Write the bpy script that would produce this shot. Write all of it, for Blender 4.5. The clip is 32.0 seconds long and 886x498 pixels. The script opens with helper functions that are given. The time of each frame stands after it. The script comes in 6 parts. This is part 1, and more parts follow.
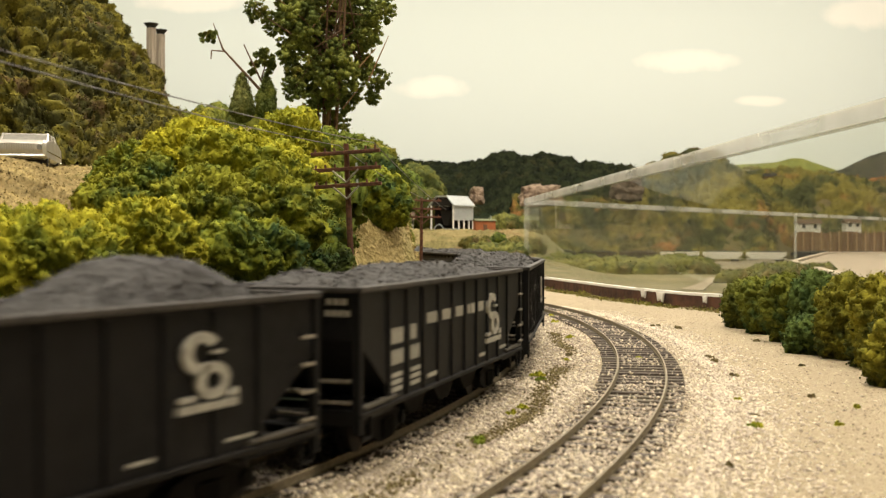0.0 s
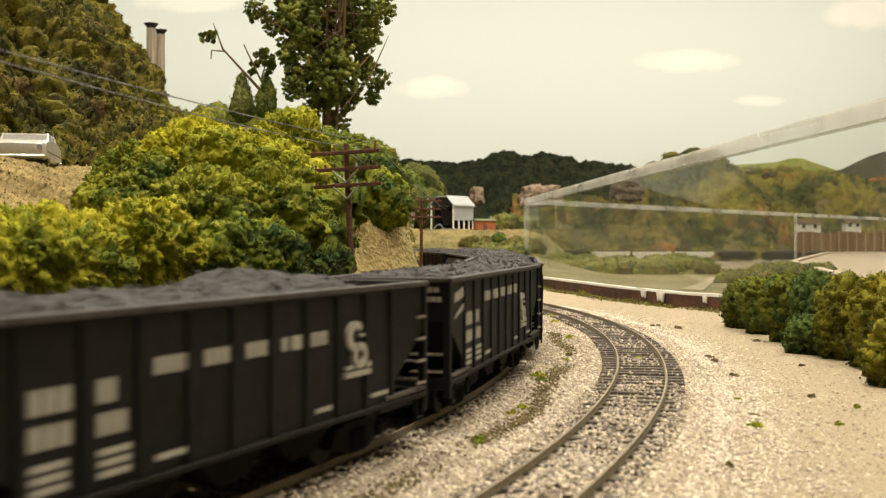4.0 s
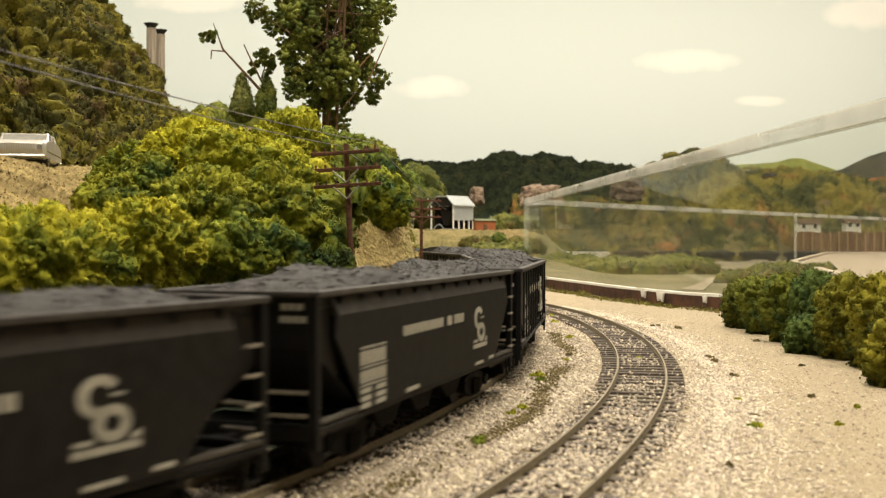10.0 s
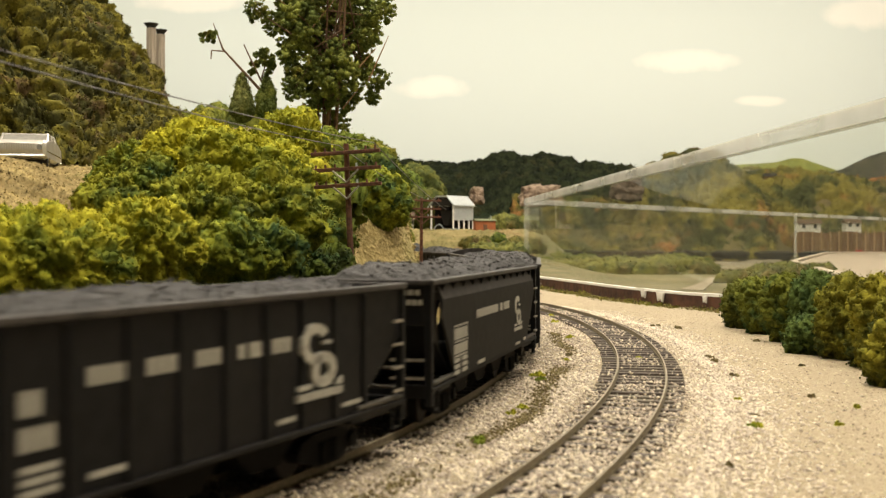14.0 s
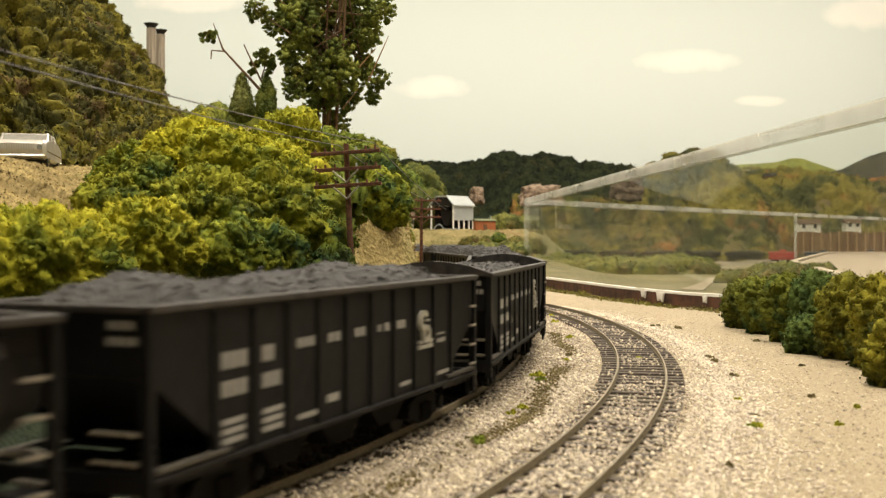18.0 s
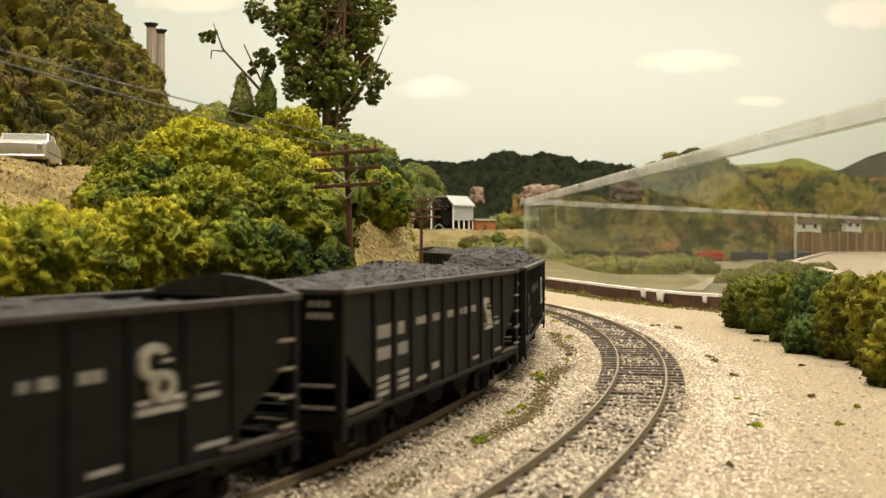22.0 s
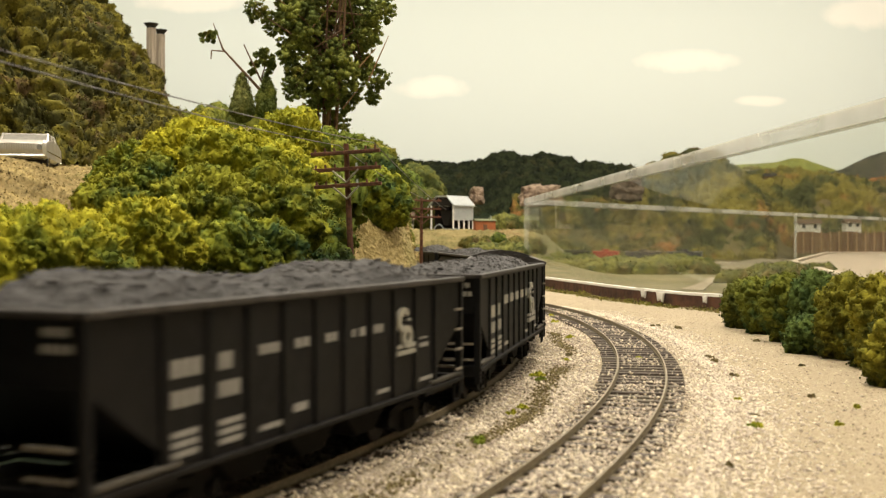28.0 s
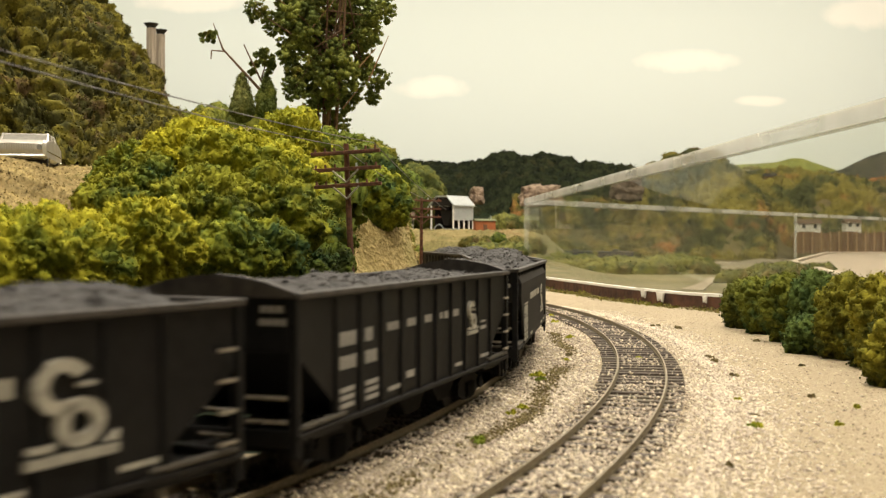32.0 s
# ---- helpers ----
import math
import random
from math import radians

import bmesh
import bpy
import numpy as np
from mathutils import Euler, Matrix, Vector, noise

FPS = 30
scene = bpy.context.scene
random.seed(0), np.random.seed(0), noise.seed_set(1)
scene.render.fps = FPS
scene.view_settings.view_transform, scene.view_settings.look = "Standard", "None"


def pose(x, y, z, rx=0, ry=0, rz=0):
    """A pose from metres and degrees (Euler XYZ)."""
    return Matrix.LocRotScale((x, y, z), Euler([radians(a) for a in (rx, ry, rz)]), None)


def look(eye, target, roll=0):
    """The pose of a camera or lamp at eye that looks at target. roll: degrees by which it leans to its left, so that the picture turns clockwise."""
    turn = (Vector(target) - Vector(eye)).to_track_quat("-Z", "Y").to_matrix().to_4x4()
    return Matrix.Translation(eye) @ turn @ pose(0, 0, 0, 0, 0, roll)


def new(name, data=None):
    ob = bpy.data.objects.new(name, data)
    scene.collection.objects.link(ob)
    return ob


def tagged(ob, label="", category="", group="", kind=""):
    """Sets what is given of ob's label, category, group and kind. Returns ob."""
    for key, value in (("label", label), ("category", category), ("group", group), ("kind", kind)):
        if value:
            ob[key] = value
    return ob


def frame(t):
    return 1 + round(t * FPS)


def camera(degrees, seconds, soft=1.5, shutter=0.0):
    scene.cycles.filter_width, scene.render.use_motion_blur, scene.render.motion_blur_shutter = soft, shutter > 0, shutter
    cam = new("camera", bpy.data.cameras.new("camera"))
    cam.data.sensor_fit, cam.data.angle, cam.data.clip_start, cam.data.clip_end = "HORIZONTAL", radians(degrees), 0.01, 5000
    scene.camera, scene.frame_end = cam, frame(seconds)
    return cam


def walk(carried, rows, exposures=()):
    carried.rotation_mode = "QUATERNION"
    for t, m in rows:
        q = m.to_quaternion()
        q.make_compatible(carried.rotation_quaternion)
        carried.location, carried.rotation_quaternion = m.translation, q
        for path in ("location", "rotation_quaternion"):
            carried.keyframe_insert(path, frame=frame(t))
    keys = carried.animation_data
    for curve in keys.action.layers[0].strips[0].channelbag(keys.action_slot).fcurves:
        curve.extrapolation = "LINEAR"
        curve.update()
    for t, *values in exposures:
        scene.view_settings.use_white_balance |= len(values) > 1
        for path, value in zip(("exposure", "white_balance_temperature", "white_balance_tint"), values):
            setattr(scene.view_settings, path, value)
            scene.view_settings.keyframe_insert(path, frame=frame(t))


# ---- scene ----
# A model railway in 1:87, built at its true small size. z = 0 is the rail head of the curve.
import itertools

EYE_Z = 0.0473
cam = camera(44.02, 32.0, soft=1.3, shutter=1.0)
view = pose(0, 0, EYE_Z, 90 - 0.58, 0, 0)
walk(cam, [(0.0, view), (32.0, view)])
cam.data.dof.use_dof = True
cam.data.dof.focus_distance = 0.62
cam.data.dof.aperture_fstop = 46.0

# ---- light: ceiling fixtures of the club room, warm white ----
scene.view_settings.exposure = 0.06
world = bpy.data.worlds.new("room_air")
scene.world = world
world.use_nodes = True
world.node_tree.nodes["Background"].inputs[0].default_value = (1.0, 0.93, 0.82, 1)
world.node_tree.nodes["Background"].inputs[1].default_value = 0.16

CEIL = 1.55
LAMPS = [(0.35, 0.0, 16), (-0.7, 0.75, 20), (0.4, 1.6, 24), (0.2, 2.9, 24), (2.1, 2.9, 20)]
LAMP_TINT = (1.0, 0.915, 0.785)
for lx, ly, power in LAMPS:
    ld = bpy.data.lights.new("ceiling_lamp", "AREA")
    ld.shape, ld.size, ld.size_y = "RECTANGLE", 1.2, 0.3
    ld.energy, ld.color = power, LAMP_TINT
    lo = new("ceiling_lamp", ld)
    lo.matrix_world = pose(lx, ly, CEIL - 0.06)

# added strip lamp, out of view, that brightens the painted sky
ld = bpy.data.lights.new("sky_fill_lamp", "AREA")
ld.shape, ld.size, ld.size_y = "RECTANGLE", 5.2, 0.12
ld.energy, ld.color = 53, LAMP_TINT
lo = new("sky_fill_lamp", ld)
lo.matrix_world = look((0.2, 4.15, 1.44), (0.2, 5.44, 0.30))

# ---- plan: two concentric curves ----
CX, CY = -0.9251, 0.5786
R_OUT, R_IN = 1.0135, 0.9564
GAUGE = 0.0165
SPEED, PITCH, S_START = 0.0661, 0.1610, -0.4464


def ss(a, b, v):
    k = np.clip((v - a) / (b - a), 0, 1)
    return k * k * (3 - 2 * k)


def mat(name, base, second=None, rough=0.8, metal=0.0, scale=400.0, bump=0.3, island=0.0, spec=0.3, dist=0.0006, third=None, stain=25.0, obj_random=0.0, stretch=1.0):
    m = bpy.data.materials.new(name)
    m.use_nodes = True
    nt = m.node_tree
    n, l = nt.nodes, nt.links
    b = n["Principled BSDF"]
    b.inputs["Roughness"].default_value = rough
    b.inputs["Metallic"].default_value = metal
    b.inputs["Specular IOR Level"].default_value = spec
    tc = n.new("ShaderNodeTexCoord")
    fine = n.new("ShaderNodeTexNoise")
    fine.inputs["Scale"].default_value = scale
    fine.inputs["Detail"].default_value = 6
    wide = n.new("ShaderNodeTexNoise")
    wide.inputs["Scale"].default_value = stain
    wide.inputs["Detail"].default_value = 4
    mp = n.new("ShaderNodeMapping")
    mp.inputs["Scale"].default_value = (1, 1, stretch)
    l.new(tc.outputs["Object"], mp.inputs["Vector"])
    l.new(mp.outputs["Vector"], fine.inputs["Vector"])
    l.new(mp.outputs["Vector"], wide.inputs["Vector"])
    second = second or tuple(c * 0.72 for c in base)
    third = third or tuple((a + c) / 2 for a, c in zip(base, second))
    r1 = n.new("ShaderNodeValToRGB")
    r1.color_ramp.elements[0].position, r1.color_ramp.elements[1].position = 0.35, 0.68
    r1.color_ramp.elements[0].color, r1.color_ramp.elements[1].color = (*second, 1), (*base, 1)
    l.new(fine.outputs["Fac"], r1.inputs["Fac"])
    mx = n.new("ShaderNodeMix")
    mx.data_type = "RGBA"
    r2 = n.new("ShaderNodeValToRGB")
    r2.color_ramp.elements[0].position, r2.color_ramp.elements[1].position = 0.45, 0.7
    r2.color_ramp.elements[1].color = (0.6, 0.6, 0.6, 1)
    l.new(wide.outputs["Fac"], r2.inputs["Fac"])
    l.new(r2.outputs["Color"], mx.inputs["Factor"])
    l.new(r1.outputs["Color"], mx.inputs["A"])
    mx.inputs["B"].default_value = (*third, 1)
    out = mx.outputs["Result"]
    if island > 0 or obj_random > 0:
        rnd = None
        if island > 0:
            g = n.new("ShaderNodeNewGeometry")
            rnd, amount = g.outputs["Random Per Island"], island
        else:
            g = n.new("ShaderNodeObjectInfo")
            rnd, amount = g.outputs["Random"], obj_random
        mr = n.new("ShaderNodeMapRange")
        mr.inputs["To Min"].default_value, mr.inputs["To Max"].default_value = 1 - amount, 1 + amount
        l.new(rnd, mr.inputs["Value"])
        hs = n.new("ShaderNodeHueSaturation")
        l.new(mr.outputs["Result"], hs.inputs["Value"])
        mr2 = n.new("ShaderNodeMapRange")
        mr2.inputs["To Min"].default_value, mr2.inputs["To Max"].default_value = 0.5 - amount * 0.05, 0.5 + amount * 0.05
        l.new(rnd, mr2.inputs["Value"])
        l.new(mr2.outputs["Result"], hs.inputs["Hue"])
        l.new(out, hs.inputs["Color"])
        out = hs.outputs["Color"]
    l.new(out, b.inputs["Base Color"])
    if bump > 0:
        bp = n.new("ShaderNodeBump")
        bp.inputs["Strength"].default_value = bump
        bp.inputs["Distance"].default_value = dist
        l.new(fine.outputs["Fac"], bp.inputs["Height"])
        l.new(bp.outputs["Normal"], b.inputs["Normal"])
    return m


M_SAND = mat("fine_tan_gravel", (0.46, 0.38, 0.255), (0.29, 0.235, 0.15), 0.95, scale=900, bump=0.9, third=(0.38, 0.31, 0.20), stain=14, dist=0.0012)
M_STONE = mat("pale_ballast_stone", (0.68, 0.59, 0.46), (0.54, 0.465, 0.36), 0.9, scale=900, bump=0.4, island=0.36)
# oily grime plus the train's shade, both put into the stone colour
M_STONE_GRIMY_SHADED = mat("grimy_shaded_ballast_stone", (0.16, 0.132, 0.10), (0.075, 0.062, 0.047), 0.9, scale=900, bump=0.4, island=0.7)
M_RAIL_SIDE = mat("rusty_rail", (0.30, 0.252, 0.168), (0.19, 0.158, 0.106), 0.7, 0.2, scale=900)
M_RAIL_FOOT = mat("grimy_rail_foot", (0.18, 0.15, 0.086), (0.11, 0.09, 0.053), 0.85, scale=900)
M_RAIL_TOP = mat("worn_rail_head", (0.60, 0.535, 0.41), (0.45, 0.40, 0.30), 0.38, 0.9, scale=1200, bump=0.1)
M_TIE = mat("weathered_tie", (0.165, 0.137, 0.108), (0.075, 0.062, 0.05), 0.9, scale=1200, obj_random=0.3)
M_GRASS_DRY = mat("dry_straw_turf", (0.24, 0.19, 0.06), (0.14, 0.11, 0.035), 0.95, scale=700, bump=1.0, third=(0.27, 0.17, 0.07), stain=18, dist=0.002)
M_ROCK = mat("straw_coloured_rock", (0.66, 0.52, 0.23), (0.34, 0.25, 0.09), 0.95, scale=420, bump=1.0, third=(0.40, 0.34, 0.12), stain=30, dist=0.004)
M_DIRT = mat("tan_dirt", (0.31, 0.235, 0.12), (0.17, 0.125, 0.06), 0.95, scale=500, bump=0.8, third=(0.24, 0.20, 0.05), dist=0.003, stain=60)


def foliage(name, base, dark):
    return mat(name, base, dark, 0.9, scale=650, bump=0.9, island=0.16, spec=0.1, stain=45, dist=0.0012)


M_LEAF_YELLOW = foliage("yellow_green_foam", (0.54, 0.515, 0.038), (0.30, 0.32, 0.03))
M_LEAF_MID = foliage("mid_green_foam", (0.30, 0.35, 0.042), (0.17, 0.23, 0.034))
M_LEAF_DARK = foliage("dark_green_foam", (0.105, 0.125, 0.028), (0.06, 0.078, 0.02))
M_LEAF_OLIVE = foliage("olive_foam", (0.26, 0.245, 0.034), (0.15, 0.14, 0.022))
M_LEAF_FAR_SHADE = foliage("far_wood_and_hedge_shade", (0.022, 0.032, 0.014), (0.012, 0.018, 0.010))
LEAF = {}


def leaf_mix(name, tip, deep, third=None, patch=70.0, fine=700.0, share=0.5, island=0.2):
    """Foam of two or three greens in soft patches, with a fine crumb."""
    if name in LEAF:
        return LEAF[name]
    m = bpy.data.materials.new(name)
    m.use_nodes = True
    n, l = m.node_tree.nodes, m.node_tree.links
    b = n["Principled BSDF"]
    b.inputs["Roughness"].default_value = 0.95
    b.inputs["Specular IOR Level"].default_value = 0.08
    tc = n.new("ShaderNodeTexCoord")

    def tex(scale, detail, rough=0.55):
        q = n.new("ShaderNodeTexNoise")
        q.inputs["Scale"].default_value, q.inputs["Detail"].default_value, q.inputs["Roughness"].default_value = scale, detail, rough
        l.new(tc.outputs["Object"], q.inputs["Vector"])
        return q.outputs["Fac"]

    def step(value, lo, hi):
        q = n.new("ShaderNodeMapRange")
        q.inputs["From Min"].default_value, q.inputs["From Max"].default_value = lo, hi
        l.new(value, q.inputs["Value"])
        return q.outputs["Result"]

    def blend(fac, a, c):
        q = n.new("ShaderNodeMix")
        q.data_type = "RGBA"
        l.new(fac, q.inputs["Factor"])
        for key, v in (("A", a), ("B", c)):
            if isinstance(v, tuple):
                q.inputs[key].default_value = (*v, 1)
            else:
                l.new(v, q.inputs[key])
        return q.outputs["Result"]

    mid = 0.5 + (share - 0.5) * 0.35
    col = blend(step(tex(patch, 4.0, 0.6), mid - 0.07, mid + 0.07), tip, deep)
    if third is not None:
        col = blend(step(tex(patch * 0.55, 4.0, 0.65), 0.56, 0.66), col, third)
    crumb = tex(fine, 5.0, 0.65)
    hs = n.new("ShaderNodeHueSaturation")
    g = n.new("ShaderNodeNewGeometry")
    add = n.new("ShaderNodeMath")
    add.operation = "MULTIPLY_ADD"
    l.new(g.outputs["Random Per Island"], add.inputs[0])
    add.inputs[1].default_value = island
    shift = n.new("ShaderNodeMapRange")
    shift.inputs["From Min"].default_value, shift.inputs["From Max"].default_value = 0.3, 0.7
    shift.inputs["To Min"].default_value, shift.inputs["To Max"].default_value = 0.52 - island / 2, 1.38 - island / 2
    l.new(crumb, shift.inputs["Value"])
    l.new(shift.outputs["Result"], add.inputs[2])
    l.new(add.outputs[0], hs.inputs["Value"])
    l.new(col, hs.inputs["Color"])
    l.new(hs.outputs["Color"], b.inputs["Base Color"])
    LEAF[name] = m
    return m


YELLOW, FRESH, GREEN, TEAL = (0.40, 0.36, 0.026), (0.235, 0.25, 0.025), (0.115, 0.148, 0.024), (0.048, 0.098, 0.042)
DARK, OLIVE, BROWN = (0.050, 0.065, 0.018), (0.19, 0.17, 0.025), (0.115, 0.078, 0.036)
M_BARK = mat("brown_twig_bark", (0.22, 0.13, 0.07), (0.10, 0.06, 0.035), 0.9, scale=900)
M_BARK_LIGHT = mat("light_twig_bark", (0.36, 0.22, 0.09), (0.22, 0.14, 0.07), 0.9, scale=900)
M_POLE = mat("red_brown_pole", (0.20, 0.09, 0.052), (0.10, 0.045, 0.03), 0.8, scale=700)
M_GLASS_INS = mat("pale_insulator", (0.5, 0.55, 0.5), None, 0.2)
M_WIRE = mat("dull_wire", (0.18, 0.165, 0.16), None, 0.6)
M_BRACE = mat("grey_brace_metal", (0.62, 0.58, 0.52), None, 0.6, 0.4)
M_CAR_BLACK = mat("weathered_black_paint", (0.0134, 0.0134, 0.0139), (0.0088, 0.0088, 0.0091), 0.5, scale=300, bump=0.12, spec=0.09, third=(0.0190, 0.0182, 0.0178), stain=40)
M_CAR_BROWN = mat("dusty_black_paint", (0.0195, 0.0182, 0.0168), (0.0130, 0.0122, 0.0113), 0.6, scale=300, bump=0.12, spec=0.08, third=(0.0225, 0.0202, 0.0175), stain=40)
M_RIM = mat("dusty_rim_paint", (0.07, 0.062, 0.054), (0.03, 0.027, 0.024), 0.65, scale=400, bump=0.15)
M_COAL = mat("crushed_coal", (0.050, 0.0465, 0.043), (0.031, 0.029, 0.027), 0.7, scale=700, bump=1.0, dist=0.0014, stain=90, spec=0.3)
M_COAL_GRAIN = mat("coal_lumps", (0.078, 0.072, 0.066), (0.055, 0.051, 0.047), 0.7, scale=400, island=0.25, spec=0.3)
M_WHITE = mat("aged_white_lettering", (0.46, 0.447, 0.385), (0.29, 0.282, 0.245), 0.7, scale=500, bump=0.0)
M_WHITE_DIM = mat("faded_grey_lettering", (0.40, 0.39, 0.365), (0.24, 0.235, 0.22), 0.7, scale=500, bump=0.0)
M_GRAB = mat("dusty_grab_iron", (0.34, 0.305, 0.24), (0.17, 0.15, 0.12), 0.7, scale=600, bump=0.1)
M_LEDGE = mat("dust_on_black_paint", (0.11, 0.098, 0.078), (0.05, 0.045, 0.037), 0.85, scale=500, bump=0.1)
M_SLOPED = mat("lighter_sloping_side", (0.040, 0.035, 0.029), (0.022, 0.019, 0.016), 0.8, scale=300, bump=0.1)
M_UNDER = mat("dark_underframe", (0.0125, 0.0118, 0.0105), (0.008, 0.007, 0.0063), 0.7, scale=300, spec=0.05)
M_TRUCK = mat("black_truck_casting", (0.0085, 0.0076, 0.0068), (0.005, 0.0045, 0.004), 0.75, scale=500, spec=0.12)
M_WHEEL = mat("dark_wheel_steel", (0.022, 0.018, 0.015), None, 0.6, 0.4, scale=500)


def filmed_clear(name, dust, gloss_rough, shade=(0.8, 0.78, 0.72), tint=(0.97, 0.98, 0.96)):
    """A thin clear sheet: it lets light straight through, shines by Fresnel and carries a pale film of the share dust.
    """
    m = bpy.data.materials.new(name)
    m.use_nodes = True
    n, l = m.node_tree.nodes, m.node_tree.links
    out = n["Material Output"]
    clear, shine, film = n.new("ShaderNodeBsdfTransparent"), n.new("ShaderNodeBsdfGlossy"), n.new("ShaderNodeBsdfDiffuse")
    clear.inputs["Color"].default_value = (*tint, 1)
    shine.inputs["Roughness"].default_value = gloss_rough
    film.inputs["Color"].default_value = (*shade, 1)
    lw = n.new("ShaderNodeLayerWeight")
    lw.inputs["Blend"].default_value = 0.5
    pw, fr = n.new("ShaderNodeMath"), n.new("ShaderNodeMath")
    pw.operation, pw.inputs[1].default_value = "POWER", 4.0
    fr.operation, fr.inputs[1].default_value = "MULTIPLY", 0.28
    l.new(lw.outputs["Facing"], pw.inputs[0])
    l.new(pw.outputs[0], fr.inputs[0])
    a, b = n.new("ShaderNodeMixShader"), n.new("ShaderNodeMixShader")
    l.new(fr.outputs[0], a.inputs[0])
    l.new(clear.outputs[0], a.inputs[1])
    l.new(shine.outputs[0], a.inputs[2])
    tc, nz, mr = n.new("ShaderNodeTexCoord"), n.new("ShaderNodeTexNoise"), n.new("ShaderNodeMapRange")
    nz.inputs["Scale"].default_value = 9
    nz.inputs["Detail"].default_value = 6
    l.new(tc.outputs["Object"], nz.inputs["Vector"])
    l.new(nz.outputs["Fac"], mr.inputs["Value"])
    mr.inputs["From Min"].default_value, mr.inputs["From Max"].default_value = 0.3, 0.7
    mr.inputs["To Min"].default_value, mr.inputs["To Max"].default_value = dust * 0.6, dust * 1.4
    l.new(mr.outputs[0], b.inputs[0])
    l.new(a.outputs[0], b.inputs[1])
    l.new(film.outputs[0], b.inputs[2])
    l.new(b.outputs[0], out.inputs["Surface"])
    return m


# on the sheet the film paints in the milky veil of room reflections
M_ACRYLIC = filmed_clear("clear_acrylic", 0.016, 0.02)
M_ACRYLIC_EDGE = filmed_clear("sawn_acrylic_edge", 0.14, 0.2)
M_ACRYLIC_TOP = filmed_clear("sawn_acrylic_top", 0.36, 0.2, (0.64, 0.63, 0.60))
M_ACRYLIC_LINE = filmed_clear("acrylic_dark_line", 0.22, 0.3, (0.22, 0.21, 0.19))
# whitish film that paints the highlight along the panels' top corner
M_ACRYLIC_RIM = filmed_clear("painted_acrylic_highlight", 0.3, 0.2, (0.85, 0.84, 0.8))
M_FASCIA = mat("brown_fascia_paint", (0.10, 0.05, 0.034), (0.05, 0.028, 0.02), 0.85, scale=160, bump=0.6, dist=0.002, third=(0.20, 0.09, 0.05), stain=50)
M_PLASTER = mat("white_plaster_edge", (0.82, 0.80, 0.74), (0.68, 0.66, 0.6), 0.7, scale=200)
M_TIN = mat("galvanised_tin", (0.50, 0.525, 0.52), (0.38, 0.40, 0.395), 0.45, 0.3, scale=300)
M_TIMBER = mat("dark_timber", (0.018, 0.015, 0.013), None, 0.85, scale=500)
M_STEEL = mat("pale_steel", (0.42, 0.46, 0.48), None, 0.5, 0.3)
M_ORANGE = mat("orange_brown_boards", (0.40, 0.135, 0.05), (0.30, 0.10, 0.04), 0.8, scale=300)
M_ROOF_GREEN = mat("moss_green_roof", (0.16, 0.17, 0.09), None, 0.85)
M_PINK_ROCK = mat("pinkish_rock_casting", (0.36, 0.27, 0.19), (0.13, 0.09, 0.065), 0.95, scale=55, bump=1.0, dist=0.01, stain=40)
M_BROWN_ROCK = mat("dark_brown_rock_casting", (0.17, 0.125, 0.085), (0.07, 0.05, 0.036), 0.95, scale=55, bump=1.0, dist=0.01, stain=40)
M_SEDAN = mat("silver_car_paint", (0.68, 0.66, 0.60), (0.58, 0.56, 0.5), 0.25, 0.4, scale=200, bump=0.02)
M_TYRE = mat("black_rubber", (0.02, 0.02, 0.02), None, 0.8)
M_CARGLASS = mat("dark_car_glass", (0.05, 0.05, 0.05), None, 0.1, spec=0.6, bump=0)
M_SEDAN_GLASS = mat("pale_car_glass", (0.30, 0.29, 0.26), (0.24, 0.235, 0.21), 0.12, spec=0.6, bump=0)
M_CHROME = mat("chrome_trim", (0.75, 0.75, 0.72), None, 0.15, 1.0, bump=0)
M_STACK = mat("streaked_grey_stack", (0.50, 0.44, 0.36), (0.15, 0.115, 0.08), 0.75, scale=330, stain=200, stretch=0.05, third=(0.30, 0.24, 0.18))
M_STACK_CAP = mat("dark_stack_cap", (0.06, 0.055, 0.055), None, 0.6, 0.3)
M_FENCE = mat("brown_board_fence", (0.20, 0.11, 0.055), (0.13, 0.07, 0.036), 0.85, scale=200, obj_random=0.18)
M_PARAPET = mat("pale_parapet", (0.41, 0.343, 0.258), (0.37, 0.31, 0.23), 0.8, scale=60)
M_POST_TAN = mat("tan_fence_post", (0.30, 0.19, 0.11), (0.28, 0.17, 0.09), 0.9, scale=80)
M_ROOF_BROWN = mat("brown_roof", (0.115, 0.07, 0.045), (0.07, 0.045, 0.03), 0.9, scale=80)
M_WEED = mat("brown_olive_weed", (0.25, 0.195, 0.085), (0.15, 0.12, 0.05), 0.95, scale=700, island=0.3)
M_HOUSE = mat("white_house_boards", (0.72, 0.68, 0.60), None, 0.8)
M_CREAM = mat("cream_roof", (0.31, 0.25, 0.18), (0.25, 0.20, 0.145), 0.8, scale=60)
M_CABOOSE = mat("caboose_red", (0.36, 0.035, 0.025), (0.28, 0.028, 0.02), 0.6)
M_SILVER = mat("silver_hopper_paint", (0.66, 0.62, 0.54), (0.52, 0.49, 0.43), 0.5, 0.2)
M_DIESEL = mat("dark_blue_diesel_paint", (0.03, 0.035, 0.055), None, 0.5)
M_WALL = mat("club_room_wall", (0.70, 0.67, 0.60), (0.66, 0.63, 0.56), 0.9, scale=30)
M_CEIL = mat("white_ceiling_tile", (0.80, 0.79, 0.75), (0.72, 0.71, 0.68), 0.95, scale=60)
M_FLOOR = mat("grey_floor_tile", (0.30, 0.28, 0.25), (0.24, 0.22, 0.2), 0.6, scale=20)
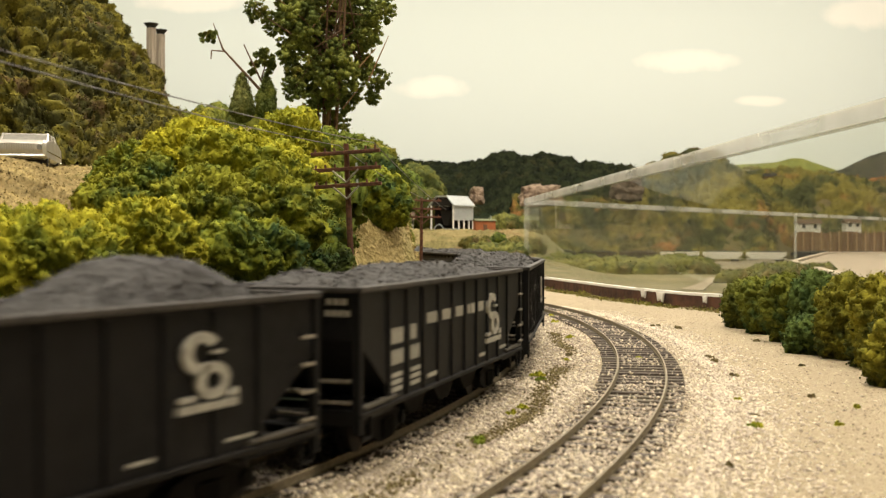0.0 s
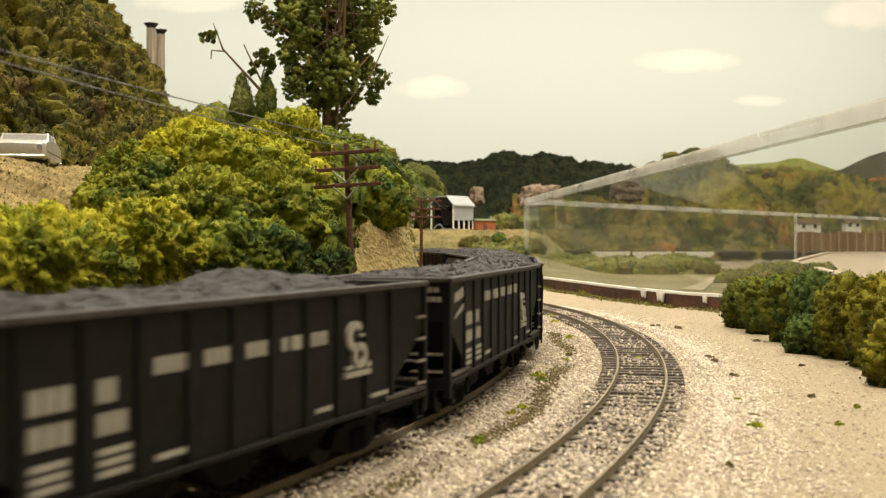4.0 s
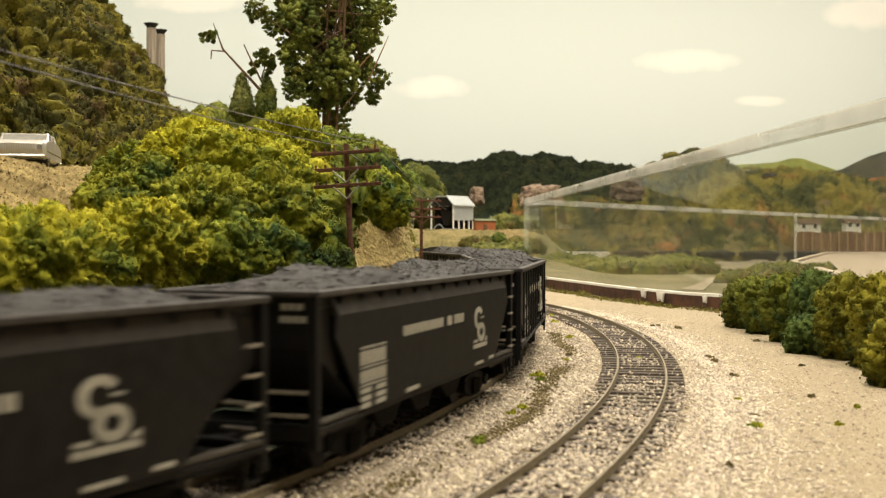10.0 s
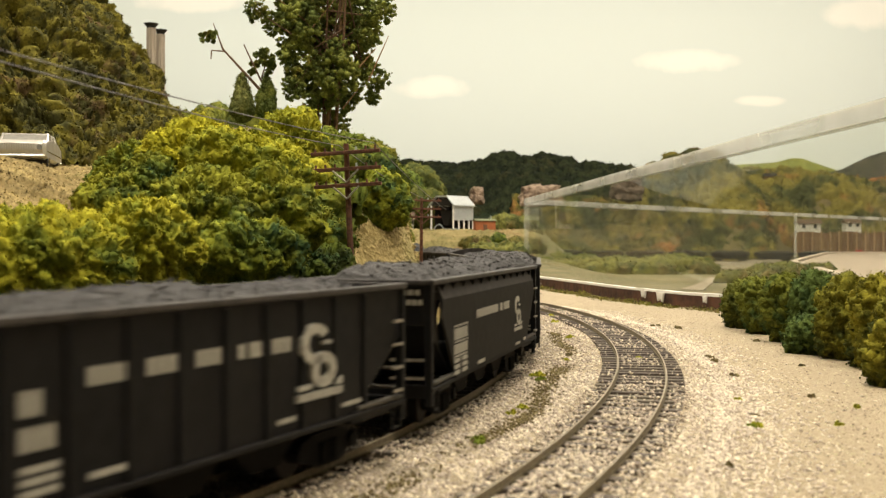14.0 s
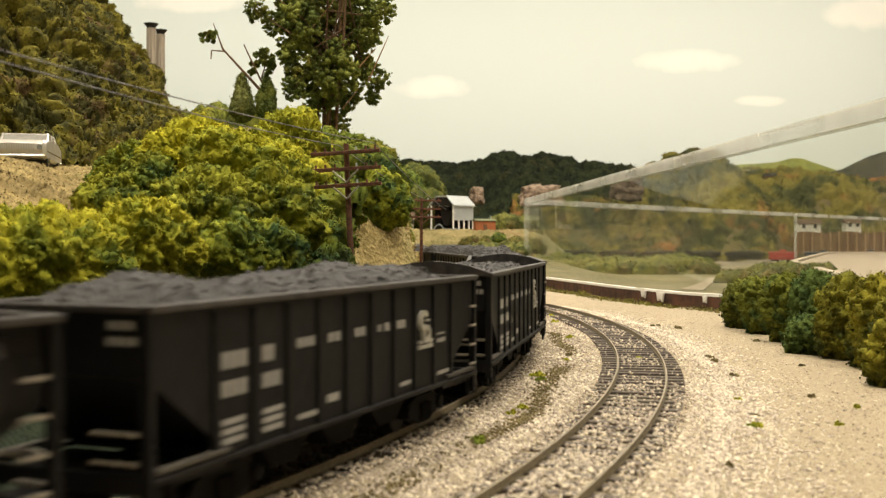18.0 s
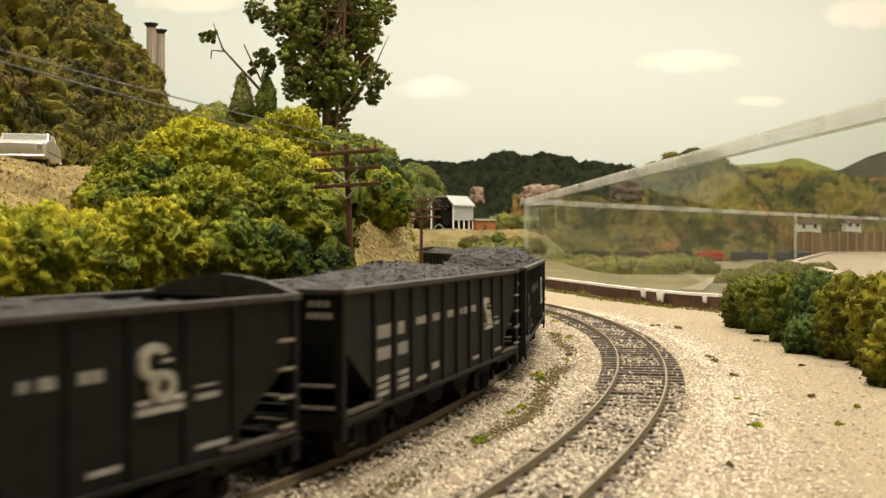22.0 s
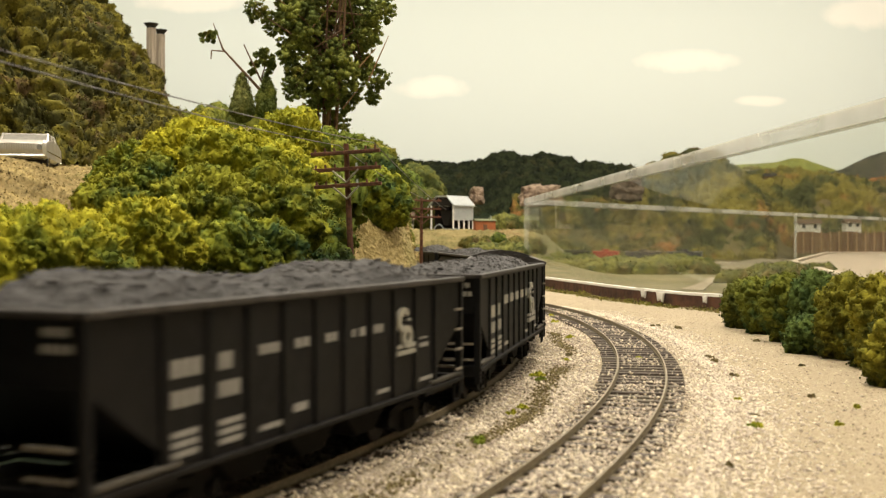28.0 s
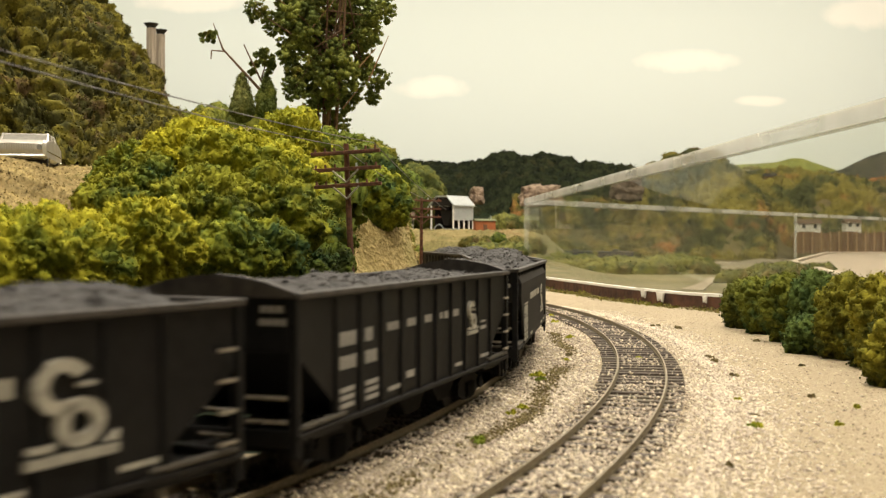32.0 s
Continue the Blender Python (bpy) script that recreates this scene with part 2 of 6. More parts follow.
M_PATH = mat("pale_dirt_path", (0.27, 0.225, 0.15), (0.20, 0.165, 0.11), 0.95, scale=200)

M_GLOW = bpy.data.materials.new("lit_diffuser")
M_GLOW.use_nodes = True
M_GLOW.node_tree.nodes["Principled BSDF"].inputs["Emission Color"].default_value = (1.0, 0.88, 0.7, 1)
M_GLOW.node_tree.nodes["Principled BSDF"].inputs["Emission Strength"].default_value = 6.0

M_TURF_OLIVE = mat("olive_turf", (0.155, 0.135, 0.06), (0.085, 0.078, 0.032), 0.95, scale=300, bump=0.8, third=(0.21, 0.17, 0.09), stain=12, dist=0.002)

M_SLOPE = mat("tan_rust_slope", (0.14, 0.11, 0.045), (0.085, 0.065, 0.026), 0.95, scale=60, bump=0.8, third=(0.12, 0.105, 0.04), stain=8, dist=0.006)
M_STRAW = mat("straw_flock", (0.76, 0.63, 0.30), (0.54, 0.42, 0.17), 0.95, island=0.35)

M_PAINT_GREEN = mat("painted_green_hill", (0.30, 0.31, 0.08), (0.20, 0.22, 0.06), 0.95, scale=25, bump=0.0, third=(0.36, 0.34, 0.12), stain=6)
M_PAINT_DARK = mat("painted_dark_hill", (0.085, 0.085, 0.06), (0.05, 0.052, 0.04), 0.95, scale=30, bump=0.0, third=(0.11, 0.10, 0.07), stain=7)

# painted sky with a few low clouds: centre x, z, half width, half height
CLOUDS = [(1.209, 0.925, 0.27, 0.062), (-0.053, 0.795, 0.20, 0.062), (1.573, 0.7245, 0.14, 0.030), (2.10, 1.16, 0.24, 0.09), (-1.245, 1.22, 0.30, 0.06)]


def sky_mat():
    m = bpy.data.materials.new("painted_sky")
    m.use_nodes = True
    n, l = m.node_tree.nodes, m.node_tree.links
    b = n["Principled BSDF"]
    b.inputs["Roughness"].default_value = 0.9
    b.inputs["Specular IOR Level"].default_value = 0.1
    tc = n.new("ShaderNodeTexCoord")
    sep = n.new("ShaderNodeSeparateXYZ")
    l.new(tc.outputs["Object"], sep.inputs[0])
    nz = n.new("ShaderNodeTexNoise")
    nz.inputs["Scale"].default_value, nz.inputs["Detail"].default_value = 9.0, 5
    l.new(tc.outputs["Object"], nz.inputs["Vector"])

    def op(kind, a, c):
        k = n.new("ShaderNodeMath")
        k.operation = kind
        for i, v in enumerate((a, c)):
            if isinstance(v, (int, float)):
                k.inputs[i].default_value = v
            else:
                l.new(v, k.inputs[i])
        return k.outputs[0]

    total = 0.0
    for x, z, w, h in CLOUDS:
        dx = op("DIVIDE", op("SUBTRACT", sep.outputs["X"], x), w)
        dz = op("DIVIDE", op("SUBTRACT", sep.outputs["Z"], z), h)
        r2 = op("ADD", op("MULTIPLY", dx, dx), op("MULTIPLY", dz, dz))
        r2 = op("ADD", r2, op("MULTIPLY", op("SUBTRACT", nz.outputs["Fac"], 0.5), 1.3))
        v = op("MAXIMUM", op("SUBTRACT", 1.0, r2), 0.0)
        total = op("MAXIMUM", total, v)
    ramp = n.new("ShaderNodeValToRGB")
    e = ramp.color_ramp.elements
    e[0].position, e[0].color = 0.0, (0.635, 0.675, 0.635, 1)
    e[1].position, e[1].color = 0.7, (0.80, 0.785, 0.72, 1)
    l.new(total, ramp.inputs["Fac"])
    l.new(ramp.outputs["Color"], b.inputs["Base Color"])
    return m


M_SKY = sky_mat()


# ---- mesh helpers ----
def box(bm, x0, x1, y0, y1, z0, z1, m=None):
    vs = [bm.verts.new((x, y, z)) for x in (x0, x1) for y in (y0, y1) for z in (z0, z1)]
    if m is not None:
        for v in vs:
            v.co = m @ v.co
    for f in ((0, 1, 3, 2), (4, 6, 7, 5), (0, 4, 5, 1), (2, 3, 7, 6), (0, 2, 6, 4), (1, 5, 7, 3)):
        bm.faces.new([vs[i] for i in f])
    return vs


def prism(bm, poly, axis, a, b):
    """Extrudes a polygon (list of 2D points) along an axis from a to b."""
    def co(p, k):
        if axis == "y":
            return (p[0], k, p[1])
        if axis == "x":
            return (k, p[0], p[1])
        return (p[0], p[1], k)
    va = [bm.verts.new(co(p, a)) for p in poly]
    vb = [bm.verts.new(co(p, b)) for p in poly]
    bm.faces.new(va)
    bm.faces.new(vb[::-1])
    for i in range(len(poly)):
        j = (i + 1) % len(poly)
        bm.faces.new((va[j], va[i], vb[i], vb[j]))


def rod(bm, p, q, r0, r1=None, seg=8):
    p, q = Vector(p), Vector(q)
    r1 = r0 if r1 is None else r1
    rot = (q - p).to_track_quat("Z", "Y").to_matrix().to_4x4()
    c = bmesh.ops.create_cone(bm, cap_ends=True, segments=seg, radius1=r0, radius2=r1, depth=(q - p).length, matrix=Matrix.Translation((p + q) / 2) @ rot)
    return c["verts"]


def mesh_of(bm, name, material, smooth=False, bevel=0.0):
    if bevel > 0:
        bmesh.ops.bevel(bm, geom=list(bm.edges), offset=bevel, segments=1, affect="EDGES", clamp_overlap=True)
    bmesh.ops.recalc_face_normals(bm, faces=list(bm.faces))
    me = bpy.data.meshes.new(name)
    bm.to_mesh(me)
    bm.free()
    me.materials.append(material)
    if smooth:
        me.shade_smooth()
    return me


def part(name, bm, material, parent, label="", smooth=False, bevel=0.0, at_pose=None):
    me = bm if isinstance(bm, bpy.types.Mesh) else mesh_of(bm, name, material, smooth, bevel)
    ob = new(name, me)
    ob.parent = parent
    if at_pose is not None:
        ob.matrix_basis = at_pose
    if label:
        ob["label"] = label
    return ob


def lump(name, bm_fn, material, parent=None, label="", at_pose=None, smooth=False, bevel=0.0):
    bm = bmesh.new()
    bm_fn(bm)
    return part(name, bm, material, parent, label, smooth, bevel, at_pose)


def thing(name, label, category, group="", m=None, kind=""):
    ob = new(name)
    ob.empty_display_size = 0.01
    if m is not None:
        ob.matrix_basis = m
    return tagged(ob, label, category, group, kind)


def raw(name, verts, faces, material, smooth=False):
    me = bpy.data.meshes.new(name)
    me.from_pydata(verts, [], faces)
    me.update()
    if material:
        me.materials.append(material)
    if smooth:
        me.shade_smooth()
    return me


OCTA_V = np.array([(1, 0, 0), (-1, 0, 0), (0, 1, 0), (0, -1, 0), (0, 0, 1), (0, 0, -1)], float)
OCTA_F = np.array([(0, 2, 4), (2, 1, 4), (1, 3, 4), (3, 0, 4), (2, 0, 5), (1, 2, 5), (3, 1, 5), (0, 3, 5)])


def turns(rng, n):
    q = rng.normal(size=(n, 4))
    q /= np.linalg.norm(q, axis=1)[:, None]
    w, x, y, z = q.T
    return np.stack([np.stack([1 - 2 * (y * y + z * z), 2 * (x * y - z * w), 2 * (x * z + y * w)], 1),
                     np.stack([2 * (x * y + z * w), 1 - 2 * (x * x + z * z), 2 * (y * z - x * w)], 1),
                     np.stack([2 * (x * z - y * w), 2 * (y * z + x * w), 1 - 2 * (x * x + y * y)], 1)], 1)


def grains(name, centres, sizes, material, seed=1, squash=1.0):
    """One mesh of many small irregular eight-sided grains."""
    rng = np.random.default_rng(seed)
    n = len(centres)
    shape = OCTA_V[None] * rng.uniform(0.55, 1.25, (n, 6, 1)) + rng.normal(0, 0.12, (n, 6, 3))
    v = np.einsum("nij,nkj->nki", turns(rng, n), shape) * np.asarray(sizes)[:, None, None]
    v[:, :, 2] *= squash
    v += np.asarray(centres)[:, None, :]
    f = OCTA_F[None] + (np.arange(n) * 6)[:, None, None]
    me = bpy.data.meshes.new(name)
    nv, nf = n * 6, n * 8
    me.vertices.add(nv)
    me.vertices.foreach_set("co", v.reshape(-1))
    me.loops.add(nf * 3)
    me.loops.foreach_set("vertex_index", f.reshape(-1))
    me.polygons.add(nf)
    me.polygons.foreach_set("loop_start", np.arange(nf) * 3)
    me.update(calc_edges=True)
    me.materials.append(material)
    return me


def flakes(name, centres, sizes, material, seed=1):
    """One mesh of many small bent flakes, two triangles each."""
    rng = np.random.default_rng(seed)
    n = len(centres)
    base = np.array([(-1, 0, 0), (0, -0.8, 0.35), (1, 0, 0), (0, 0.8, 0.35)], float)
    shape = base[None] * rng.uniform(0.6, 1.3, (n, 4, 1)) + rng.normal(0, 0.15, (n, 4, 3))
    v = np.einsum("nij,nkj->nki", turns(rng, n), shape) * np.asarray(sizes)[:, None, None] + np.asarray(centres)[:, None, :]
    f = np.array([(0, 1, 2), (0, 2, 3)])[None] + (np.arange(n) * 4)[:, None, None]
    me = bpy.data.meshes.new(name)
    nf = n * 2
    me.vertices.add(n * 4)
    me.vertices.foreach_set("co", v.reshape(-1))
    me.loops.add(nf * 3)
    me.loops.foreach_set("vertex_index", f.reshape(-1))
    me.polygons.add(nf)
    me.polygons.foreach_set("loop_start", np.arange(nf) * 3)
    me.update(calc_edges=True)
    me.materials.append(material)
    return me


def puff_points(puffs, per, rng, shell=0.62):
    """Points in the outer shell of puffs (x, y, z, rx, ry, rz)."""
    out = []
    for x, y, z, rx, ry, rz in puffs:
        d = rng.normal(size=(per, 3))
        d /= np.linalg.norm(d, axis=1)[:, None]
        k = rng.uniform(shell, 1.02, (per, 1)) ** 0.7 * (1 + 0.22 * np.sin(d[:, :1] * 7 + x * 900) * np.sin(d[:, 1:2] * 6 + z * 700))
        out.append(d * k * np.array([rx, ry, rz]) + np.array([x, y, z]))
    return np.concatenate(out)


def sphere_points(n, rng):
    d = rng.normal(size=(n, 3))
    return d / np.linalg.norm(d, axis=1)[:, None]


bm_ = bmesh.new()
bmesh.ops.create_icosphere(bm_, subdivisions=2, radius=1.0)
ICO2 = (np.array([v.co for v in bm_.verts]), np.array([[v.index for v in f.verts] for f in bm_.faces]))
bm_.free()
bm_ = bmesh.new()
bmesh.ops.create_icosphere(bm_, subdivisions=1, radius=1.0)
ICO1 = (np.array([v.co for v in bm_.verts]), np.array([[v.index for v in f.verts] for f in bm_.faces]))
bm_.free()


OCTA = (OCTA_V, OCTA_F)


def knobs(name, puffs, material, seed, ico=ICO2, rough=0.13):
    """One mesh of many knobbly foam balls (x, y, z, rx, ry, rz)."""
    rng = np.random.default_rng(seed)
    p = np.asarray(puffs, float)
    n, tv, tf = len(p), ico[0], ico[1]
    u = np.einsum("nij,kj->nki", turns(rng, n), tv)
    ph = rng.uniform(0, 6.28, (n, 3))
    wob = 0.18 * np.sin(u[:, :, 0] * 4.5 + ph[:, :1]) * np.sin(u[:, :, 1] * 5 + ph[:, 1:2]) + 0.12 * np.sin(u[:, :, 2] * 9 + ph[:, 2:3])
    k = 1 + wob + rng.normal(0, rough, u.shape[:2])
    v = u * k[:, :, None] * p[:, None, 3:] + p[:, None, :3]
    f = tf[None] + (np.arange(n) * len(tv))[:, None, None]
    nf = n * len(tf)
    me = bpy.data.meshes.new(name)
    me.vertices.add(n * len(tv))
    me.vertices.foreach_set("co", v.reshape(-1))
    me.loops.add(nf * 3)
    me.loops.foreach_set("vertex_index", f.reshape(-1))
    me.polygons.add(nf)
    me.polygons.foreach_set("loop_start", np.arange(nf) * 3)
    me.update(calc_edges=True)
    me.materials.append(material)
    me.shade_smooth()
    return me


def dome(p):
    """Rounded cells, 1 in the middle of a cell and about -0.3 at its edge."""
    d = (noise.noise(p, noise_basis="VORONOI_F1") + 1) / 2
    return 1 - 1.7 * d * d


def puffy(p, seed, sizes, depths):
    """Foam relief of several sizes at a point."""
    o = Vector((seed * 0.37, seed * 0.71, seed * 0.13))
    w = p + Vector((noise.noise(p / sizes[0] * 1.7 + o), noise.noise(p / sizes[0] * 1.7 - o), 0)) * sizes[0] * 0.3
    h = depths[0] * 1.4 * noise.noise(p / (sizes[0] * 2.2) + o)
    for k, (a, d) in enumerate(zip(sizes, depths)):
        h += d * dome(w / a + o * (k + 1))
    return h


ICOS = {}


def ico(level):
    if level not in ICOS:
        bm = bmesh.new()
        bmesh.ops.create_icosphere(bm, subdivisions=level, radius=1.0)
        ICOS[level] = (np.array([v.co for v in bm.verts]), np.array([[v.index for v in f.verts] for f in bm.faces]))
        bm.free()
    return ICOS[level]


def clump_bush(name, label, centre, radii, material, seed, crumb=0.00062, level=5, lumps=(0.0095, 0.0046, 0.0023), rough=(0.0050, 0.0043, 0.0024), jitter=0.0004, group="", category="bush", cover=1.0):
    """A bush of foam: one lobed, puffy mass with loose crumbs and a fuzz of flakes on it."""
    rng = np.random.default_rng(seed)
    r = np.array(radii)
    tv, tf = ico(level)
    front = (tv[tf].mean(1)[:, 1] < 0.45)
    f = tf[front]
    used = np.unique(f)
    back = np.full(len(tv), -1)
    back[used] = np.arange(len(used))
    d = tv[used]
    p = d * r * 0.86
    nrm = d / r
    nrm /= np.linalg.norm(nrm, axis=1)[:, None]
    h = np.array([puffy(Vector(q), seed, lumps, rough) for q in p])
    v = p + nrm * h[:, None] + rng.normal(0, jitter, p.shape)
    top = thing(name, label, category, group, Matrix.Translation(Vector(centre)))
    part("foliage", raw("foliage", v.tolist(), back[f].tolist(), material, True), None, top)
    area = r[0] * r[2] * 6 + r[0] * r[1] * 4
    n1, n2 = int(cover * area / (crumb * crumb * 8)), int(cover * area / (crumb * crumb * 2.8))
    i = rng.integers(0, len(v), n1)
    pts = v[i] + nrm[i] * rng.uniform(-0.2, 0.7, (n1, 1)) * crumb + rng.normal(0, crumb * 0.55, (n1, 3))
    part("loose_foam", grains("loose_foam", pts, rng.uniform(0.5, 1.25, n1) * crumb, material, seed), None, top)
    i = rng.integers(0, len(v), n2)
    pts = v[i] + nrm[i] * rng.uniform(0.0, 1.3, (n2, 1)) * crumb + rng.normal(0, crumb * 0.7, (n2, 3))
    part("fuzz", flakes("fuzz", pts, rng.uniform(0.4, 0.9, n2) * crumb, material, seed + 7), None, top)
    return top


def blanket(name, label, u0, u1, nu, y0, y1, ny, keep, lumps, rough, material, seed, crumb=0.001, cover=1.0, lift=0.0, skew=1.0):
    """Foam laid over the sculpted ground between two lines through the layout's corner."""
    rng = np.random.default_rng(seed)
    u, y = np.meshgrid(np.linspace(u0, u1, nu), y0 + (y1 - y0) * np.linspace(0, 1, ny) ** skew)
    x = u * y
    e = 0.004
    z = zt(x, y)
    nrm = np.stack([-(zt(x + e, y) - zt(x - e, y)) / (2 * e), -(zt(x, y + e) - zt(x, y - e)) / (2 * e), np.ones_like(x)], -1)
    nrm /= np.linalg.norm(nrm, axis=-1)[..., None]
    p = np.stack([x, y, z], -1).reshape(-1, 3)
    nrm = nrm.reshape(-1, 3)
    ok = keep(p[:, 0], p[:, 1])
    h = np.zeros(len(p))
    for i in np.where(ok)[0]:
        h[i] = puffy(Vector(p[i]), seed, lumps, rough)
    # the edge dips into the ground
    w = ok.reshape(ny, nu).astype(float)
    for _ in range(4):
        w[1:-1, 1:-1] = np.minimum.reduce([w[1:-1, 1:-1], (w[:-2, 1:-1] + w[1:-1, 1:-1]) / 2, (w[2:, 1:-1] + w[1:-1, 1:-1]) / 2, (w[1:-1, :-2] + w[1:-1, 1:-1]) / 2, (w[1:-1, 2:] + w[1:-1, 1:-1]) / 2])
    w = w.reshape(-1)
    v = p + nrm * ((h + lift) * w - lumps[1] * 0.6 * (1 - w))[:, None] + rng.normal(0, lumps[2] * 0.16, p.shape)
    g = np.arange(nu * ny).reshape(ny, nu)
    f = np.stack([g[:-1, :-1], g[:-1, 1:], g[1:, 1:], g[1:, :-1]], -1).reshape(-1, 4)
    f = f[ok[f].all(1)]
    used = np.unique(f)
    back = np.full(len(v), -1)
    back[used] = np.arange(len(used))
    top = thing(name, label, "woods", kind="stuff")
    part("foliage", raw("foliage", v[used].tolist(), back[f].tolist(), material, True), None, top)
    n1, n2 = int(cover * len(used) * 0.14), int(cover * len(used) * 0.5)
    c = v[f]
    area = np.linalg.norm(np.cross(c[:, 2] - c[:, 0], c[:, 3] - c[:, 1]), axis=1)
    area = np.minimum(area, np.percentile(area, 97))

    def spread(n):
        k = rng.choice(len(f), n, p=area / area.sum())
        a_, b_ = rng.uniform(0, 1, (2, n, 1))
        q = c[k]
        return (q[:, 0] * (1 - a_) + q[:, 1] * a_) * (1 - b_) + (q[:, 3] * (1 - a_) + q[:, 2] * a_) * b_, nrm[f[k, 0]]
    q, m = spread(n1)
    part("loose_foam", grains("loose_foam", q + m * crumb * 0.3 + rng.normal(0, crumb * 0.6, (n1, 3)), rng.uniform(0.5, 1.3, n1) * crumb, material, seed), None, top)
    q, m = spread(n2)
    part("fuzz", flakes("fuzz", q + m * crumb * rng.uniform(0, 1.6, (n2, 1)) + rng.normal(0, crumb * 0.7, (n2, 3)), rng.uniform(0.5, 1.1, n2) * crumb, material, seed + 7), None, top)
    return top


# ---- terrain ----
FAR_Z = -0.0425
FAR_A, FAR_B = Vector((1.365, 4.1)), Vector((0.483, 4.4))
HILL_X = np.array([-2.2, -0.479, -0.115, 0.016, 0.12, 0.224, 0.302, 0.432, 0.562, 0.64, 0.718, 0.823, 0.927, 1.031, 1.122, 1.213, 1.343, 1.473, 1.604, 1.786, 2.041, 2.384, 3.0])
HILL_Z = np.array([0.336, 0.336, 0.302, 0.309, 0.291, 0.315, 0.333, 0.319, 0.46, 0.425, 0.412, 0.405, 0.375, 0.372, 0.448, 0.440, 0.33, 0.378, 0.364, 0.335, 0.328, 0.314, 0.314])
GREEN_X = np.array([-1.6, -0.5, -0.210, -0.172, -0.125, -0.098, -0.074, -0.062, 0.0, 3.0])
GREEN_Z = np.array([0.25, 0.23, 0.178, 0.150, 0.128, 0.104, 0.074, 0.02, -0.005, -0.005])


def wave(x, y, f, s=0.0):
    return np.sin(x * f + 1.3 * s) * np.cos(y * f * 0.83 + s) + 0.5 * np.sin(x * f * 2.1 + y * f * 1.7 + s)


def zt(x, y):
    x, y = np.asarray(x, float), np.asarray(y, float)
    r = np.hypot(x - CX, y - CY)
    inside = R_IN - r
    z = -0.0062 + 0.0034 * (1 - ss(0.020, 0.045, np.minimum(np.abs(r - R_OUT), np.abs(r - R_IN)))) + 0.0004 * wave(x, y, 60)
    # low ground beyond the clear panels, and the field behind the loop
    left = 1 - ss(0.0, 0.16, x - 0.080 * y)
    low = FAR_Z - 0.004 + 0.0 * x
    z = z + (low + 0.0062) * ss(1.35, 3.0, y) * (1 - left)
    field = 0.018 * ss(1.3, 2.1, y) + 0.049 * ss(2.2, 2.42, y) + 0.03 * ss(2.6, 3.6, y)
    z = z + field * left * ss(0.05, 0.2, r - R_OUT)
    # hill inside the loop, steep where the line is cut through it
    w = 0.22 + (0.052 - 0.22) * ss(0.5, 0.66, y)
    top = 0.088 + 0.027 * ss(0.58, 0.85, y) + 0.004 * wave(x, y, 22, 2.0)
    mesa = top * ss(0.021, 0.021 + w, inside)
    z = np.where(inside > 0.02, np.maximum(z, z * 0 + mesa - 0.004), z)
    z = z - np.where(inside > 0.05, 0.0046 * np.exp(-((x + 0.2062) ** 2 + (y - 0.5457) ** 2) / 0.0030), 0.0)
    # wooded hill
    ridge = 0.0473 + 0.1285 + (-0.2717 - x) * 1.347 - 0.033 + 0.012 * wave(x, y, 30, 1.0)
    front = 0.070 + (y - 0.68) * 0.95
    back = 0.62 - (y - 1.15) * 1.6
    hill = np.minimum(np.minimum(ridge, front), np.minimum(back, 0.5))
    z = np.where((x < -0.1) & (y > 0.6) & (inside > 0.05), np.maximum(z, hill), z)
    # green hill behind the loop
    g = np.interp(x, GREEN_X, GREEN_Z) + 0.006 * wave(x, y, 40, 3.0)
    g = -0.006 + (g + 0.006) * ss(1.10, 1.33, y) * (1 - ss(1.6, 1.95, y))
    z = np.where((x < 0.05) & (r > R_OUT + 0.03), np.maximum(z, g), z)
    # far wooded slope, and the cutting of the far line
    dl = y - (FAR_A.y + (x - FAR_A.x) * (FAR_B.y - FAR_A.y) / (FAR_B.x - FAR_A.x))
    z = z + (np.interp(x, HILL_X, HILL_Z) + 0.012 * wave(x, y, 9)) * ss(0.14 + 0.40 * ss(1.25, 1.5, x), 0.72 + 0.25 * ss(1.25, 1.5, x), dl)
    z = np.where(np.abs(dl) < 0.06, np.minimum(z, FAR_Z - 0.004), z)
    return z


def zone(x, y):
    """0 gravel, 1 straw turf, 2 rock, 3 dirt, 4 dark wood floor and painted shade under the near hedge"""
    r = math.hypot(x - CX, y - CY)
    inside = R_IN - r
    if inside > 0.1 and x / max(y, 0.1) < -0.22 and y > 0.655:
        return 6
    # near-black ground colour paints in the shade behind the passing train
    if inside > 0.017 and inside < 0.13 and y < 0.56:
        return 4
    if inside > 0.018:
        if y > 0.55 and inside < 0.12:
            return 2 if zt(x, y) < 0.056 else 6
        return 3
    if y > 3.6:
        return 7 if x > 0.065 * y and (x > 0.2 * y or zt(x, y) < 0.2) else 4
    if r > R_OUT + 0.08 and y > 1.12 and x < 0.085 * y:
        return 1
    if x > 0.08 * y and y > 1.0 and (y > 1.25 or x > 0.155):
        return 5
    if y > 1.5:
        return 1
    return 0


gx = np.unique(np.round(np.concatenate([np.linspace(-2.6, -0.9, 35), np.linspace(-0.9, -0.32, 80), np.linspace(-0.32, 0.06, 105), np.linspace(0.06, 0.5, 60), np.linspace(0.5, 3.85, 70)]), 4))
gy = np.unique(np.round(np.concatenate([np.linspace(-0.8, 0.0, 25), np.linspace(0.0, 0.5, 70), np.linspace(0.5, 1.0, 115), np.linspace(1.0, 1.7, 80), np.linspace(1.7, 5.42, 100)]), 4))
